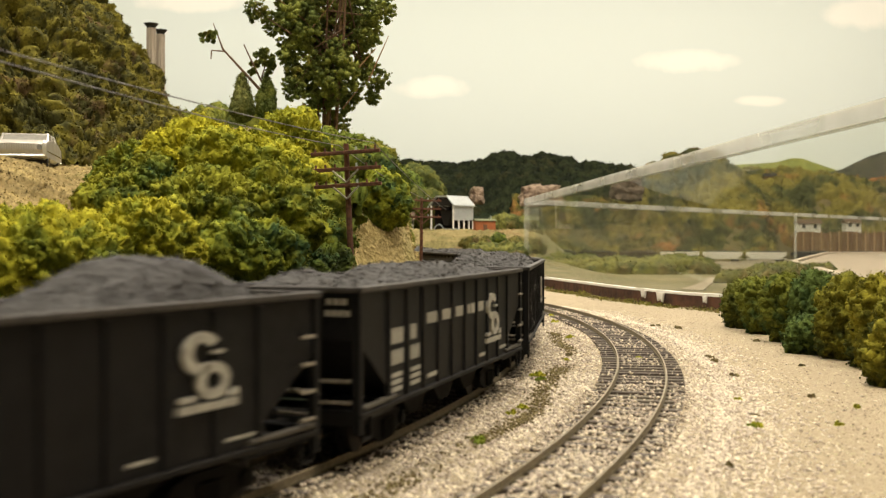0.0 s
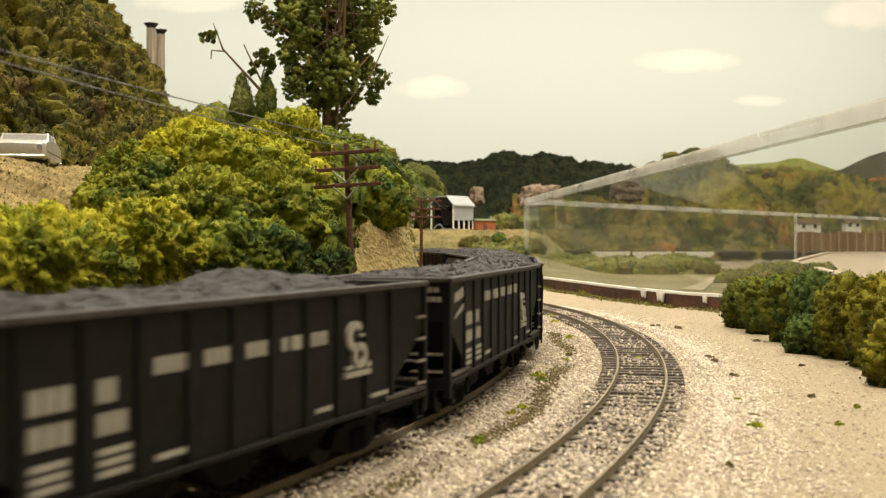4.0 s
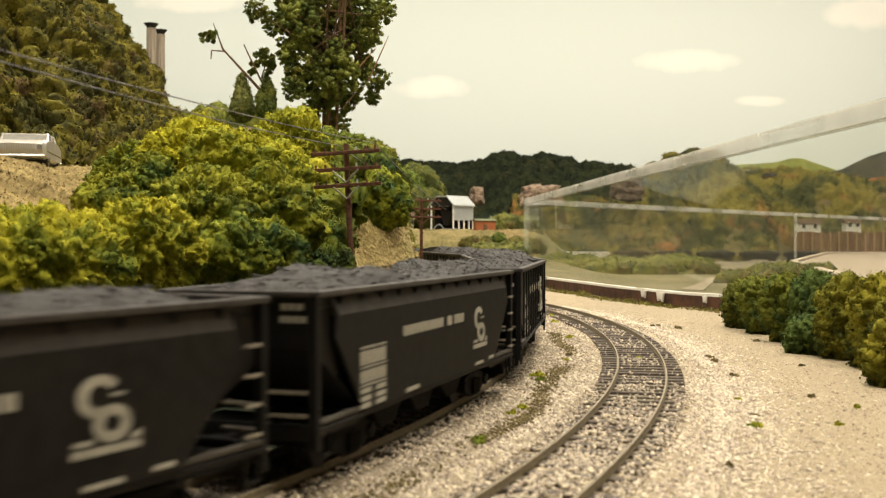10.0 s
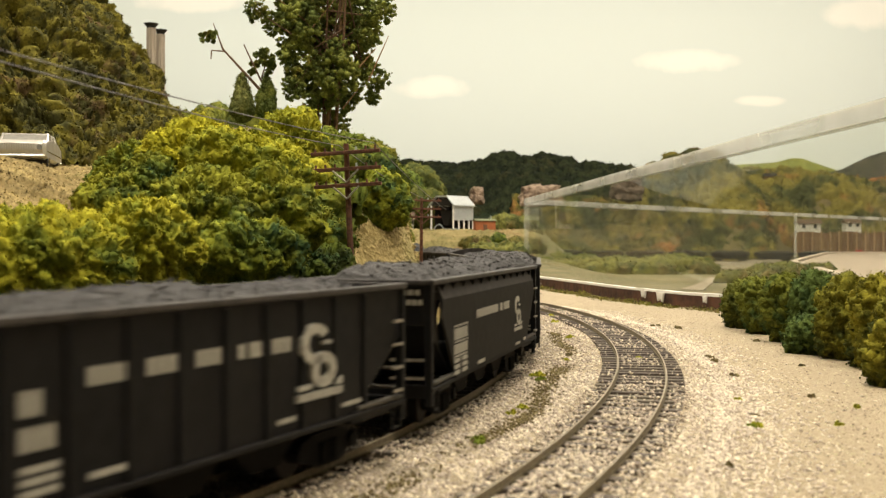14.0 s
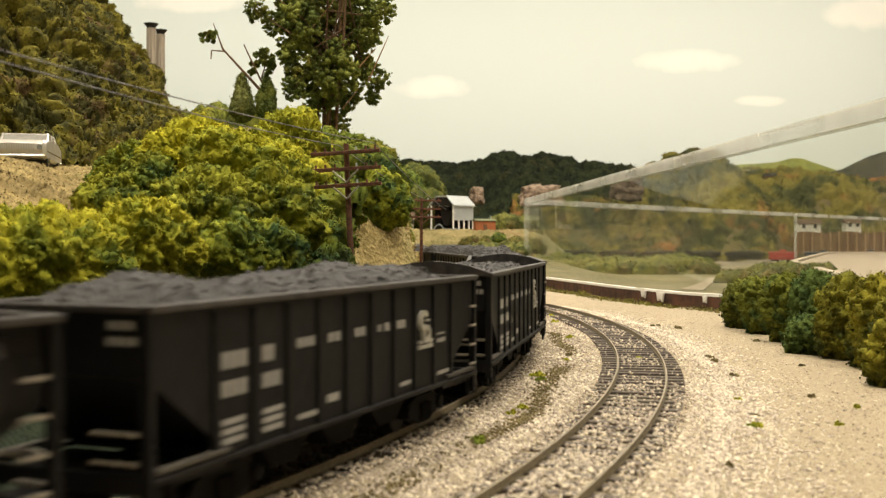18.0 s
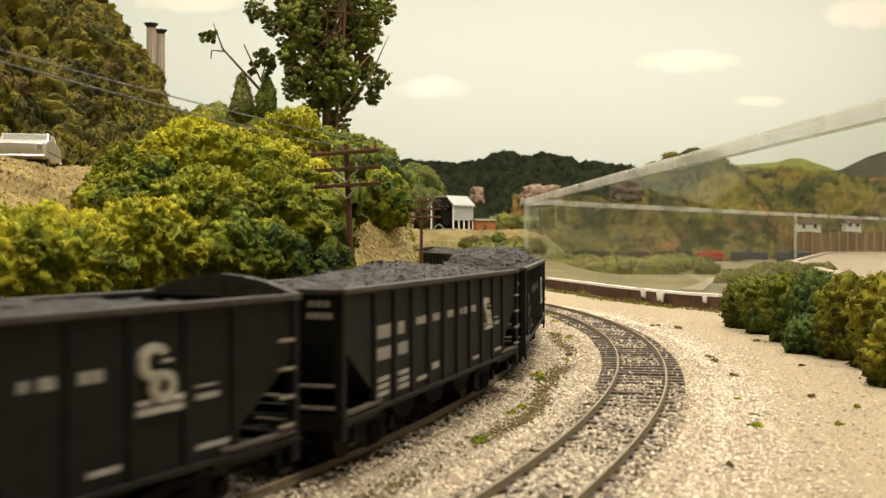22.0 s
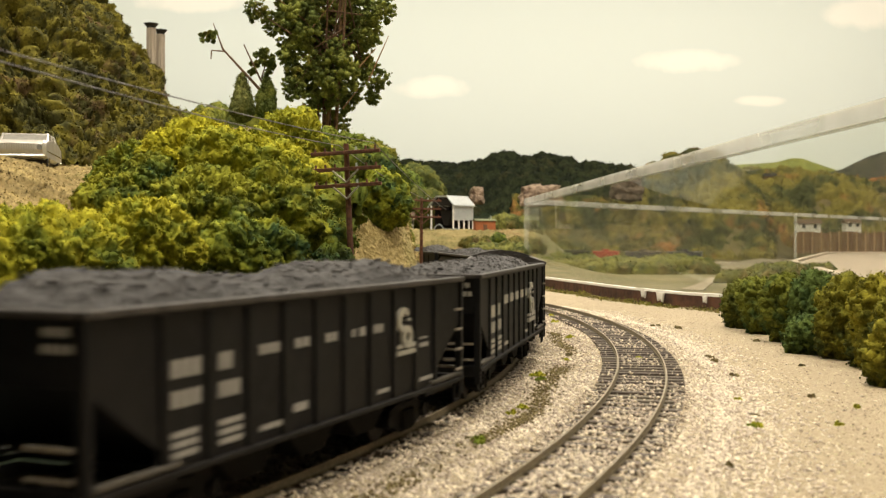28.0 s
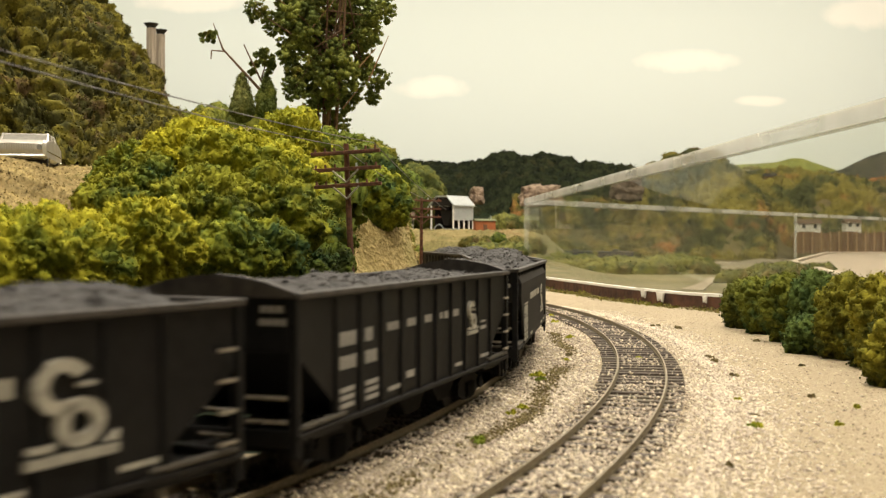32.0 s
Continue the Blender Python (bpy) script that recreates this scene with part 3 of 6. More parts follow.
GXX, GYY = np.meshgrid(gx, gy)
GZZ = zt(GXX, GYY)
# broken rock in the cutting and rough dirt on the knoll
for j_, i_ in zip(*np.where((R_IN - np.hypot(GXX - CX, GYY - CY) > 0.026) & (GXX > -0.9) & (GYY > 0.1) & (GYY < 1.3))):
    q_ = Vector((GXX[j_, i_], GYY[j_, i_], GZZ[j_, i_] * 1.6))
    deep = 0.0055 if GYY[j_, i_] > 0.55 and R_IN - math.hypot(q_.x - CX, q_.y - CY) < 0.13 else 0.0022
    GZZ[j_, i_] += deep * (noise.noise(q_ * 85) + 0.7 * noise.noise(q_ * 200 + Vector((3, 1, 0))))
nx, ny = len(gx), len(gy)


def zmesh(x, y):
    """Height of the built ground sheet."""
    i = np.clip(np.searchsorted(gx, x) - 1, 0, nx - 2)
    j = np.clip(np.searchsorted(gy, y) - 1, 0, ny - 2)
    u, v = (x - gx[i]) / (gx[i + 1] - gx[i]), (y - gy[j]) / (gy[j + 1] - gy[j])
    return (GZZ[j, i] * (1 - u) + GZZ[j, i + 1] * u) * (1 - v) + (GZZ[j + 1, i] * (1 - u) + GZZ[j + 1, i + 1] * u) * v


gi = np.arange(nx * ny).reshape(ny, nx)
gf = np.stack([gi[:-1, :-1], gi[:-1, 1:], gi[1:, 1:], gi[1:, :-1]], -1).reshape(-1, 4)
ground_mesh = raw("ground", np.stack([GXX, GYY, GZZ], -1).reshape(-1, 3).tolist(), gf.tolist(), M_SAND, True)
for m_ in (M_GRASS_DRY, M_ROCK, M_DIRT, M_LEAF_FAR_SHADE, M_TURF_OLIVE, M_LEAF_DARK, M_SLOPE):
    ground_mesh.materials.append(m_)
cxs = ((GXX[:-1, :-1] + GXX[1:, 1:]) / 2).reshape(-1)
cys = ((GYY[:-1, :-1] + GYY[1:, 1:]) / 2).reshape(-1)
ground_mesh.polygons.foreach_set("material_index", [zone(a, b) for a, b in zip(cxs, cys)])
tagged(new("ground", ground_mesh), "sculpted layout ground of tan gravel, straw turf and wooded slopes", "ground", kind="structure")

# ---- room ----
def slab(name, x0, x1, y0, y1, z0, z1, material, label):
    bm = bmesh.new()
    box(bm, x0, x1, y0, y1, z0, z1)
    ob = new(name, mesh_of(bm, name, material))
    return tagged(ob, label, name.split("_")[0], kind="structure")


slab("backdrop", -2.8, 3.9, 5.44, 5.50, -0.3, CEIL, M_SKY, "backdrop board painted with pale sky and low clouds")
slab("wall_west", -2.86, -2.80, -2.5, 5.5, -1.2, CEIL, M_SKY, "side backdrop painted pale sky")
slab("wall_east", 3.9, 3.96, -2.5, 5.5, -1.2, CEIL, M_WALL, "plain cream club room wall")
slab("wall_south", -2.86, 3.96, -2.56, -2.5, -1.2, CEIL, M_WALL, "plain cream club room wall")
slab("ceiling", -2.86, 3.96, -2.56, 5.5, CEIL, CEIL + 0.05, M_CEIL, "white tiled ceiling of the club room")
slab("floor", -2.86, 3.96, -2.56, 5.5, -1.25, -1.2, M_FLOOR, "grey tiled club room floor")
for lx, ly, power in LAMPS:
    fx = thing("ceiling_light", "white ceiling light fixture with a lit diffuser", "ceiling light", "ceiling lights", pose(lx, ly, CEIL))
    lump("frame", lambda bm: [box(bm, -0.63, 0.63, -0.18, -0.155, -0.05, 0), box(bm, -0.63, 0.63, 0.155, 0.18, -0.05, 0), box(bm, -0.63, -0.605, -0.155, 0.155, -0.05, 0), box(bm, 0.605, 0.63, -0.155, 0.155, -0.05, 0)], M_PLASTER, fx)
    lump("diffuser", lambda bm: box(bm, -0.605, 0.605, -0.155, 0.155, -0.03, -0.02), M_GLOW, fx)


# hills painted on the backdrop
def painted_hill(pts, off, material, label):
    k = 5.436 / 1940
    poly = [((px - 784) * k, EYE_Z + (421.5 - py) * k) for px, py in pts]
    bm = bmesh.new()
    prism(bm, poly, "y", 5.44 - off, 5.4405)
    tagged(new("backdrop_hill", mesh_of(bm, "backdrop_hill", material)), label, "backdrop", kind="structure")


painted_hill([(1230, 345), (1285, 293), (1340, 290), (1372, 288), (1402, 280), (1420, 281), (1440, 288), (1478, 301), (1500, 345)], 0.005, M_PAINT_GREEN, "soft green hill painted on the backdrop")
painted_hill([(1400, 345), (1430, 317), (1452, 309), (1490, 300), (1518, 286), (1540, 276), (1568, 268), (1640, 255), (1760, 250), (1800, 345)], 0.010, M_PAINT_DARK, "dark wooded hill painted on the backdrop")


# ---- track ----
def arc_strip(radius, half, z0, z1, a0, a1, steps, cx=CX, cy=CY):
    th = np.linspace(a0, a1, steps)
    vs, fs = [], []
    for t in th:
        for rr, zz in ((radius - half, z0), (radius + half, z0), (radius + half, z1), (radius - half, z1)):
            vs.append((cx + rr * math.cos(t), cy + rr * math.sin(t), zz))
    for i in range(steps - 1):
        for k in range(4):
            fs.append((i * 4 + k, i * 4 + (k + 1) % 4, (i + 1) * 4 + (k + 1) % 4, (i + 1) * 4 + k))
    fs += [(3, 2, 1, 0), tuple((steps - 1) * 4 + k for k in range(4))]
    return vs, fs


def rail_mesh(radius, a0, a1, steps):
    vs, fs = [], []
    for half, z0, z1 in ((0.0005, -0.0018, -0.0015), (0.0002, -0.0015, -0.0006), (0.00029, -0.0006, 0.0)):
        v, f = arc_strip(radius, half, z0, z1, a0, a1, steps)
        fs += [tuple(i + len(vs) for i in q) for q in f]
        vs += v
    me = raw("rail", vs, fs, M_RAIL_SIDE)
    me.materials.append(M_RAIL_TOP)
    me.materials.append(M_RAIL_FOOT)
    me.polygons.foreach_set("material_index", [1 if p.normal.z > 0.9 and p.center.z > -0.0002 else 2 if p.center.z < -0.00145 else 0 for p in me.polygons])
    return me


A0, A1 = -0.95, 0.75
for radius, lab in ((R_OUT, "curved empty track with rusty rails on dark ties"), (R_IN, "curved track with rusty rails under the coal train")):
    tr = tagged(thing("track", lab, "track", "parallel tracks"), kind="structure")
    for side in (-1, 1):
        part("rail", rail_mesh(radius + side * (GAUGE / 2 + 0.0004), A0, 2.6, 440), None, tr, "rusty rail with a worn head")
    bm = bmesh.new()
    box(bm, -0.0148, 0.0148, -0.0016, 0.0016, -0.0018, 0)
    tie_mesh = mesh_of(bm, "tie", M_TIE, bevel=0.0002)
    bm = bmesh.new()
    for sx in (-1, 1):
        for o in (-0.0013, 0.0013):
            box(bm, sx * 0.0087 + o - 0.0004, sx * 0.0087 + o + 0.0004, -0.0005, 0.0005, 0, 0.0006)
    step = 0.0084 / radius
    rng = np.random.default_rng(int(radius * 1000))
    n_t = 0
    for k in range(int((A1 - A0) / step)):
        a = A0 + k * step
        if radius == R_IN and a > 0.3:
            continue
        ob = part("tie", tie_mesh, None, tr, at_pose=pose(CX + radius * math.cos(a), CY + radius * math.sin(a), -0.0017 - rng.uniform(0, 0.0002), 0, 0, math.degrees(a) + rng.normal(0, 0.9)))

    # the ties on the hidden back of the loop
    bm = bmesh.new()
    for k in range(int((2.6 - (0.3 if radius == R_IN else A1)) / step)):
        a = (0.3 if radius == R_IN else A1) + k * step
        box(bm, -0.0148, 0.0148, -0.0012, 0.0012, -0.0018, 0, pose(CX + radius * math.cos(a), CY + radius * math.sin(a), -0.0018, 0, 0, math.degrees(a)))
    tagged(part("ties", bm, M_TIE, tr, "row of dark weathered ties"), kind="stuff")

# ballast stones: dense near the camera, thinner away
rng = np.random.default_rng(5)


def ballast(n, r0, r1, a0, a1, seed, smin, smax, lift=0.0):
    rng = np.random.default_rng(seed)
    a = rng.uniform(a0, a1, n)
    r = rng.uniform(r0, r1, n)
    tail = rng.uniform(0, 1, n) < 0.22
    r = np.where(tail & (r1 > R_OUT + 0.02), R_OUT + 0.024 + np.abs(rng.normal(0, 0.014, n)), r)
    x, y = CX + r * np.cos(a), CY + r * np.sin(a)
    size = rng.uniform(smin, smax, n)
    z = zt(x, y) + lift
    off = np.minimum(np.abs(r - R_OUT), np.abs(r - R_IN))
    # keep clear of the rails, and low between them
    rail = np.minimum.reduce([np.abs(np.abs(r - q) - GAUGE / 2 - 0.0004) for q in (R_OUT, R_IN)])
    keep = (rail > 0.0022)
    z = np.where(off < 0.016, np.minimum(z, -0.0031), z)
    return np.stack([x, y, z], 1)[keep], size[keep]


bl = thing("ballast", "pale crushed stone ballast along the tracks", "ballast", kind="stuff")
for n, r0, r1, a0, a1, s0, s1, sd in ((36000, R_IN + 0.004, R_OUT + 0.030, -0.62, -0.18, 0.0004, 0.00098, 11), (21000, R_IN - 0.02, R_OUT + 0.030, -0.18, 0.22, 0.0004, 0.00098, 12)):
    c, s_ = ballast(n, r0, r1, a0, a1, sd, s0, s1)
    # stones under the train get the colour darkened for its shade
    under_train = np.hypot(c[:, 0] - CX, c[:, 1] - CY) < R_IN + 0.0108
    for m_, sel in ((M_STONE, ~under_train), (M_STONE_GRIMY_SHADED, under_train)):
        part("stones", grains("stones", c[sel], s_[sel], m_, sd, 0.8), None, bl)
# stones spilled over the ties, thick near the layout edge and patchy further on
for radius in (R_OUT, R_IN):
    for n, o0, o1, a0, a1, bare, sd in ((14000, -0.0072, 0.0072, -0.60, 0.25, None, 14), (4200, 0.0100, 0.0165, -0.60, 0.25, 0.25, 16), (4200, -0.0165, -0.0100, -0.60, 0.25, 0.25, 17)):
        if radius == R_IN and sd == 17:
            continue
        rng = np.random.default_rng(sd)
        a_, o_ = rng.uniform(a0, a1, n), rng.uniform(o0, o1, n)
        if bare is None:
            bare = np.interp(a_, (-0.36, -0.27, -0.18, 0.0, 0.15), (-1.0, 0.1, 1.05, 1.15, 0.6))
        elif radius == R_OUT:
            bare = np.interp(a_, (-0.34, -0.26, -0.18), (-2.0, -0.3, 1.3))
        ok_ = 0.4 * np.sin(a_ * 90 + sd) + 0.35 * np.sin(a_ * 217 + o_ * 300) + rng.normal(0, 0.8, n) > (bare if radius == R_OUT or sd != 16 else -0.8)
        a_, o_ = a_[ok_], o_[ok_]
        c = np.stack([CX + (radius + o_) * np.cos(a_), CY + (radius + o_) * np.sin(a_), rng.uniform(-0.0021, -0.0016, len(a_))], 1)
        part("stones", grains("stones", c, rng.uniform(0.00035, 0.0008, len(a_)), M_STONE if radius == R_OUT or sd == 16 else M_STONE_GRIMY_SHADED, sd, 0.7), None, bl)
sandg = thing("gravel", "fine tan gravel scattered over the flat ground", "gravel", kind="stuff")
rng = np.random.default_rng(21)
n = 34000
yy = 0.12 + 0.95 * rng.uniform(0, 1, n) ** 1.7
xx = rng.uniform(-0.02, 0.5, n) * yy + rng.uniform(-0.02, 0.02, n)
rr = np.hypot(xx - CX, yy - CY)
ok = (rr > R_OUT + 0.026)
pts = np.stack([xx, yy, zt(xx, yy)], 1)[ok]
part("grit", grains("grit", pts, rng.uniform(0.0002, 0.00052, ok.sum()), mat("tan_grit", (0.52, 0.435, 0.30), (0.34, 0.275, 0.18), 0.95, island=0.65), 22, 0.7), None, sandg)

# ---- edge lip along the layout, and the clear panels ----
LIP = [(0.075, 1.33), (0.109, 1.164), (0.139, 1.014), (0.1528, 0.938), (0.169, 0.897), (0.1814, 0.846), (0.196, 0.817), (0.212, 0.795), (0.25, 0.75), (0.30, 0.70)]


def smooth_line(pts, n):
    p = np.array(pts)
    d = np.concatenate([[0], np.cumsum(np.hypot(*np.diff(p, axis=0).T))])
    k = np.linspace(0, d[-1], n)
    q = np.stack([np.interp(k, d, p[:, 0]), np.interp(k, d, p[:, 1])], 1)
    for _ in range(6):
        q[1:-1] = (q[:-2] + 2 * q[1:-1] + q[2:]) / 4
    return q


lip_line = smooth_line(LIP, 60)


def ribbon(name, line, z0, z1, thick, material, jitter=0.0, shift=0.0):
    vs, fs = [], []
    rng = np.random.default_rng(3)
    for i, (x, y) in enumerate(line):
        a, b = line[max(i - 1, 0)], line[min(i + 1, len(line) - 1)]
        t = Vector((b[0] - a[0], b[1] - a[1])).normalized()
        nrm = Vector((-t.y, t.x))
        j = rng.normal(0, jitter) if jitter else 0
        for o, z in ((shift, z0), (shift + thick, z0), (shift + thick, z1 + j), (shift, z1 + j)):
            vs.append((x + nrm.x * o, y + nrm.y * o, z))
    m_ = len(line)
    for i in range(m_ - 1):
        for k in range(4):
            fs.append((i * 4 + k, i * 4 + (k + 1) % 4, (i + 1) * 4 + (k + 1) % 4, (i + 1) * 4 + k))
    fs += [(3, 2, 1, 0), tuple((m_ - 1) * 4 + k for k in range(4))]
    return raw(name, vs, fs, material)


lip = thing("fascia_lip", "low brown fascia board with a white plaster top edge", "fascia", kind="structure")
part("board", ribbon("board", lip_line, -0.03, 0.0036, 0.004, M_FASCIA), None, lip)
part("top_edge", ribbon("top_edge", lip_line, 0.0036, 0.0056, 0.0048, M_PLASTER, 0.00015, -0.0004), None, lip, "chipped white plaster top edge")
for px_, py_, w_, h_ in ((0.166, 0.901, 0.006, 0.006), (0.174, 0.872, 0.009, 0.0075), (0.196, 0.816, 0.004, 0.005)):
    lump("plaster_patch", lambda bm: prism(bm, [(-w_ / 2, 0), (-w_ * 0.3, -h_ * 0.9), (w_ * 0.05, -h_ * 0.6), (w_ * 0.3, -h_), (w_ / 2, 0)], "y", -0.0008, 0.0008), M_PLASTER, lip, "chipped white plaster", pose(px_ - 0.0012, py_ - 0.0012, 0.0038, 0, 0, -62))


def sheet(name, a, b, z0, z1, thick):
    d = (Vector(b) - Vector(a))
    ang = math.degrees(math.atan2(d.y, d.x))
    bm = bmesh.new()
    box(bm, 0, d.length, -thick / 2, thick / 2, z0, z1)
    top = thing(name, "clear acrylic guard panel standing along the layout edge", "acrylic panel", "acrylic guard panels", pose(a[0], a[1], 0, 0, 0, ang))
    ob = part("sheet", bm, M_ACRYLIC, top, bevel=0.0004)
    ob.visible_shadow = False
    for key, z_, h_, m_, lab in (("edge_line", z1 - 0.0012, 0.0005, M_ACRYLIC_LINE, "thin dark line below the top edge"), ("edge_highlight", z1 + 0.0084, 0.0010, M_ACRYLIC_RIM, "pale strip painted as the top corner's highlight")):
        bm = bmesh.new()
        box(bm, 0, d.length, -thick / 2 - 0.0008, thick / 2 + 0.0008, z_, z_ + h_)
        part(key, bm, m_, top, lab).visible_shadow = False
    for key, dims in (("top_edge", (0, d.length, -thick / 2 - 0.0006, thick / 2 + 0.0006, z1, z1 + 0.0084)), ("side_edge", (-0.002, 0.0, -thick / 2, thick / 2, z0, z1)), ("side_edge", (d.length, d.length + 0.003, -thick / 2, thick / 2, z0, z1))):
        bm = bmesh.new()
        box(bm, *dims)
        ob = part(key, bm, M_ACRYLIC_TOP if key == "top_edge" else M_ACRYLIC_EDGE, top, "whitish sawn acrylic edge")
        ob.visible_shadow = False
    return top


sheet("acrylic_panel", (0.2516, 0.08), (0.1502, 1.994), -0.02, 0.1089, 0.005)
sheet("acrylic_panel", (0.156, 2.008), (1.003, 3.122), -0.05, 0.1089, 0.005)
sheet("acrylic_panel", (1.007, 3.127), (1.9, 4.30), -0.06, 0.1089, 0.005)

# ---- hopper cars ----
# car space: x along the train (+ is the trailing end), y to the inside of the curve (- faces the outer side), z from the rail head
HL, HW, TOPZ, SILL = 0.0732, 0.0172, 0.0366, 0.0112
CACHE = {}


def cached(key, fn, material, smooth=False, bevel=0.0):
    if key not in CACHE:
        bm = bmesh.new()
        fn(bm)
        CACHE[key] = mesh_of(bm, key.split("|")[0], material, smooth, bevel)
    return CACHE[key]


def put(name, key, fn, material, parent, m=None, label="", smooth=False, bevel=0.0):
    return part(name, cached(name + "|" + key, fn, material, smooth, bevel), None, parent, label, at_pose=m)


def side_sheet(bm):
    prism(bm, [(-HL, TOPZ), (HL, TOPZ), (HL, 0.0262), (0.0505, SILL), (-0.0505, SILL), (-HL, 0.0262)], "y", -0.0004, 0.0004)


def rib(bm):
    prism(bm, [(-0.0007, -0.0012), (0.0007, -0.0012), (0.0010, 0.0), (-0.0010, 0.0)], "z", SILL, TOPZ - 0.0012)


def offset_side(bm):
    prism(bm, [(-0.0642, TOPZ - 0.0045), (0.0642, TOPZ - 0.0045), (0.0655, 0.0278), (0.0505, SILL), (-0.0505, SILL), (-0.0655, 0.0278)], "y", -0.0004, 0.0004)


def coal_mesh(seed, height, wild, mound=None):
    rng = np.random.default_rng(seed)
    nx_, ny_ = 56, 18
    xs, ys = np.linspace(-0.0690, 0.0690, nx_), np.linspace(-0.0160, 0.0160, ny_)
    ph = rng.uniform(0, 6.28, 8)
    vs = []
    for i, x in enumerate(xs):
        for j, y in enumerate(ys):
            e = min((0.0690 - abs(x)) / 0.016, (0.0160 - abs(y)) / 0.009, 1.0)
            k = math.sin(math.pi / 2 * max(e, 0))
            hump = 0.75 + wild * (0.35 * math.sin(x * 75 + ph[0]) + 0.25 * math.sin(x * 160 + ph[1] + y * 90) + 0.12 * math.sin(y * 260 + ph[2]))
            if mound is not None:
                hump = 0.16 + 1.05 * math.exp(-((x - mound) / 0.018) ** 2)
            fine = 0.0008 * dome(Vector((x * 260 + seed, y * 260, 1.0))) + 0.0006 * noise.noise(Vector((x * 320 + seed, y * 320, 1.0))) + 0.0004 * noise.noise(Vector((x * 900 + seed, y * 900, 4.0)))
            vs.append((x, y, TOPZ - 0.0032 + height * k * hump + fine))
    fs = []
    for i in range(nx_ - 1):
        for j in range(ny_ - 1):
            a = i * ny_ + j
            fs.append((a, a + ny_, a + ny_ + 1, a + 1))
    heap = raw("coal_load", vs, fs, M_COAL)
    p = np.array(vs)[rng.integers(0, len(vs), 1500)] + rng.normal(0, 0.0007, (1500, 3)) * np.array([1, 1, 0.15])
    keep = (np.abs(p[:, 0]) < 0.0685) & (np.abs(p[:, 1]) < 0.0155)
    lumps = grains("coal_lumps", p[keep], rng.uniform(0.0002, 0.0006, keep.sum()), M_COAL_GRAIN, seed)
    return heap, lumps


def ring(bm, cx, cz, r0, r1, a0, a1, y0, y1, steps=14):
    """A flat band bent round a centre, closed when it turns full circle."""
    full = abs(a1 - a0) >= 360
    rows = []
    for k in range(steps if full else steps + 1):
        a = math.radians(a0 + (a1 - a0) * k / steps)
        rows.append([bm.verts.new((cx + math.cos(a) * r, y, cz + math.sin(a) * r)) for r, y in ((r0, y0), (r1, y0), (r1, y1), (r0, y1))])
    for k in range(steps):
        p, q = rows[k], rows[(k + 1) % len(rows)]
        for e in range(4):
            bm.faces.new((p[e], p[(e + 1) % 4], q[(e + 1) % 4], q[e]))
    if not full:
        bm.faces.new(rows[0])
        bm.faces.new(rows[-1][::-1])


def emblem(car, place_, size, ink, key, thick=0.0001):
    """A rounded hook over a ring on two bars."""
    t = (-thick, 0.0001)
    z = size
    core = put("emblem", key, lambda bm: ring(bm, 0.0006 * z, 0.0023 * z, 0.0010 * z, 0.0022 * z, 0, 360, *t, steps=20), ink, car, place_, "white railway emblem of a hook over a ring")
    put("hook", key, lambda bm: ring(bm, -0.0009 * z, 0.0056 * z, 0.0013 * z, 0.0025 * z, 32, 300, *t, steps=18), ink, core)
    put("hook_tip", key, lambda bm: box(bm, 0.0004 * z, 0.0020 * z, *t, 0.0054 * z, 0.0058 * z), ink, core)
    put("foot_bar", key + "a", lambda bm: box(bm, -0.0038 * z, -0.0016 * z, *t, 0.0002 * z, 0.0008 * z), ink, core)
    put("foot_bar", key + "b", lambda bm: prism(bm, [(0.0026 * z, 0.0001 * z), (0.0040 * z, 0.0001 * z), (0.0040 * z, 0.0010 * z), (0.0031 * z, 0.0007 * z)], "y", *t), ink, core)
    put("foot_bar", key + "c", lambda bm: box(bm, -0.0040 * z, 0.0040 * z, *t, -0.0011 * z, -0.0002 * z), ink, core)


def wheelset(bm):
    for y in (-0.0084, 0.0084):
        s = 1 if y > 0 else -1
        rod(bm, (0, y - 0.0013, 0), (0, y + 0.0013, 0), 0.0048, seg=20)
        rod(bm, (0, y - s * 0.0013, 0), (0, y - s * 0.0018, 0), 0.0054, seg=20)
    rod(bm, (0, -0.0125, 0), (0, 0.0125, 0), 0.0009)


def sideframe(bm):
    prism(bm, [(-0.0115, 0.0062), (-0.0115, 0.0038), (-0.0085, 0.0032), (-0.0035, 0.0012), (0.0035, 0.0012), (0.0085, 0.0032), (0.0115, 0.0038), (0.0115, 0.0062), (0.0055, 0.0080), (-0.0055, 0.0080)], "y", -0.0009, 0.0009)
    for x in (-0.0102, 0.0102):
        rod(bm, (x, -0.0016, 0.0048), (x, 0.0016, 0.0048), 0.0017, seg=10)
    for x in (-0.002, 0, 0.002):
        rod(bm, (x, -0.0012, 0.002), (x, -0.0012, 0.0062), 0.0009, seg=6)


def bay(bm):
    vs = [(-0.0125, 0.0112), (0.0125, 0.0112), (0.0045, 0.0042), (-0.0045, 0.0042)]
    prism(bm, vs, "y", -0.0125, 0.0125)


AXLES = []


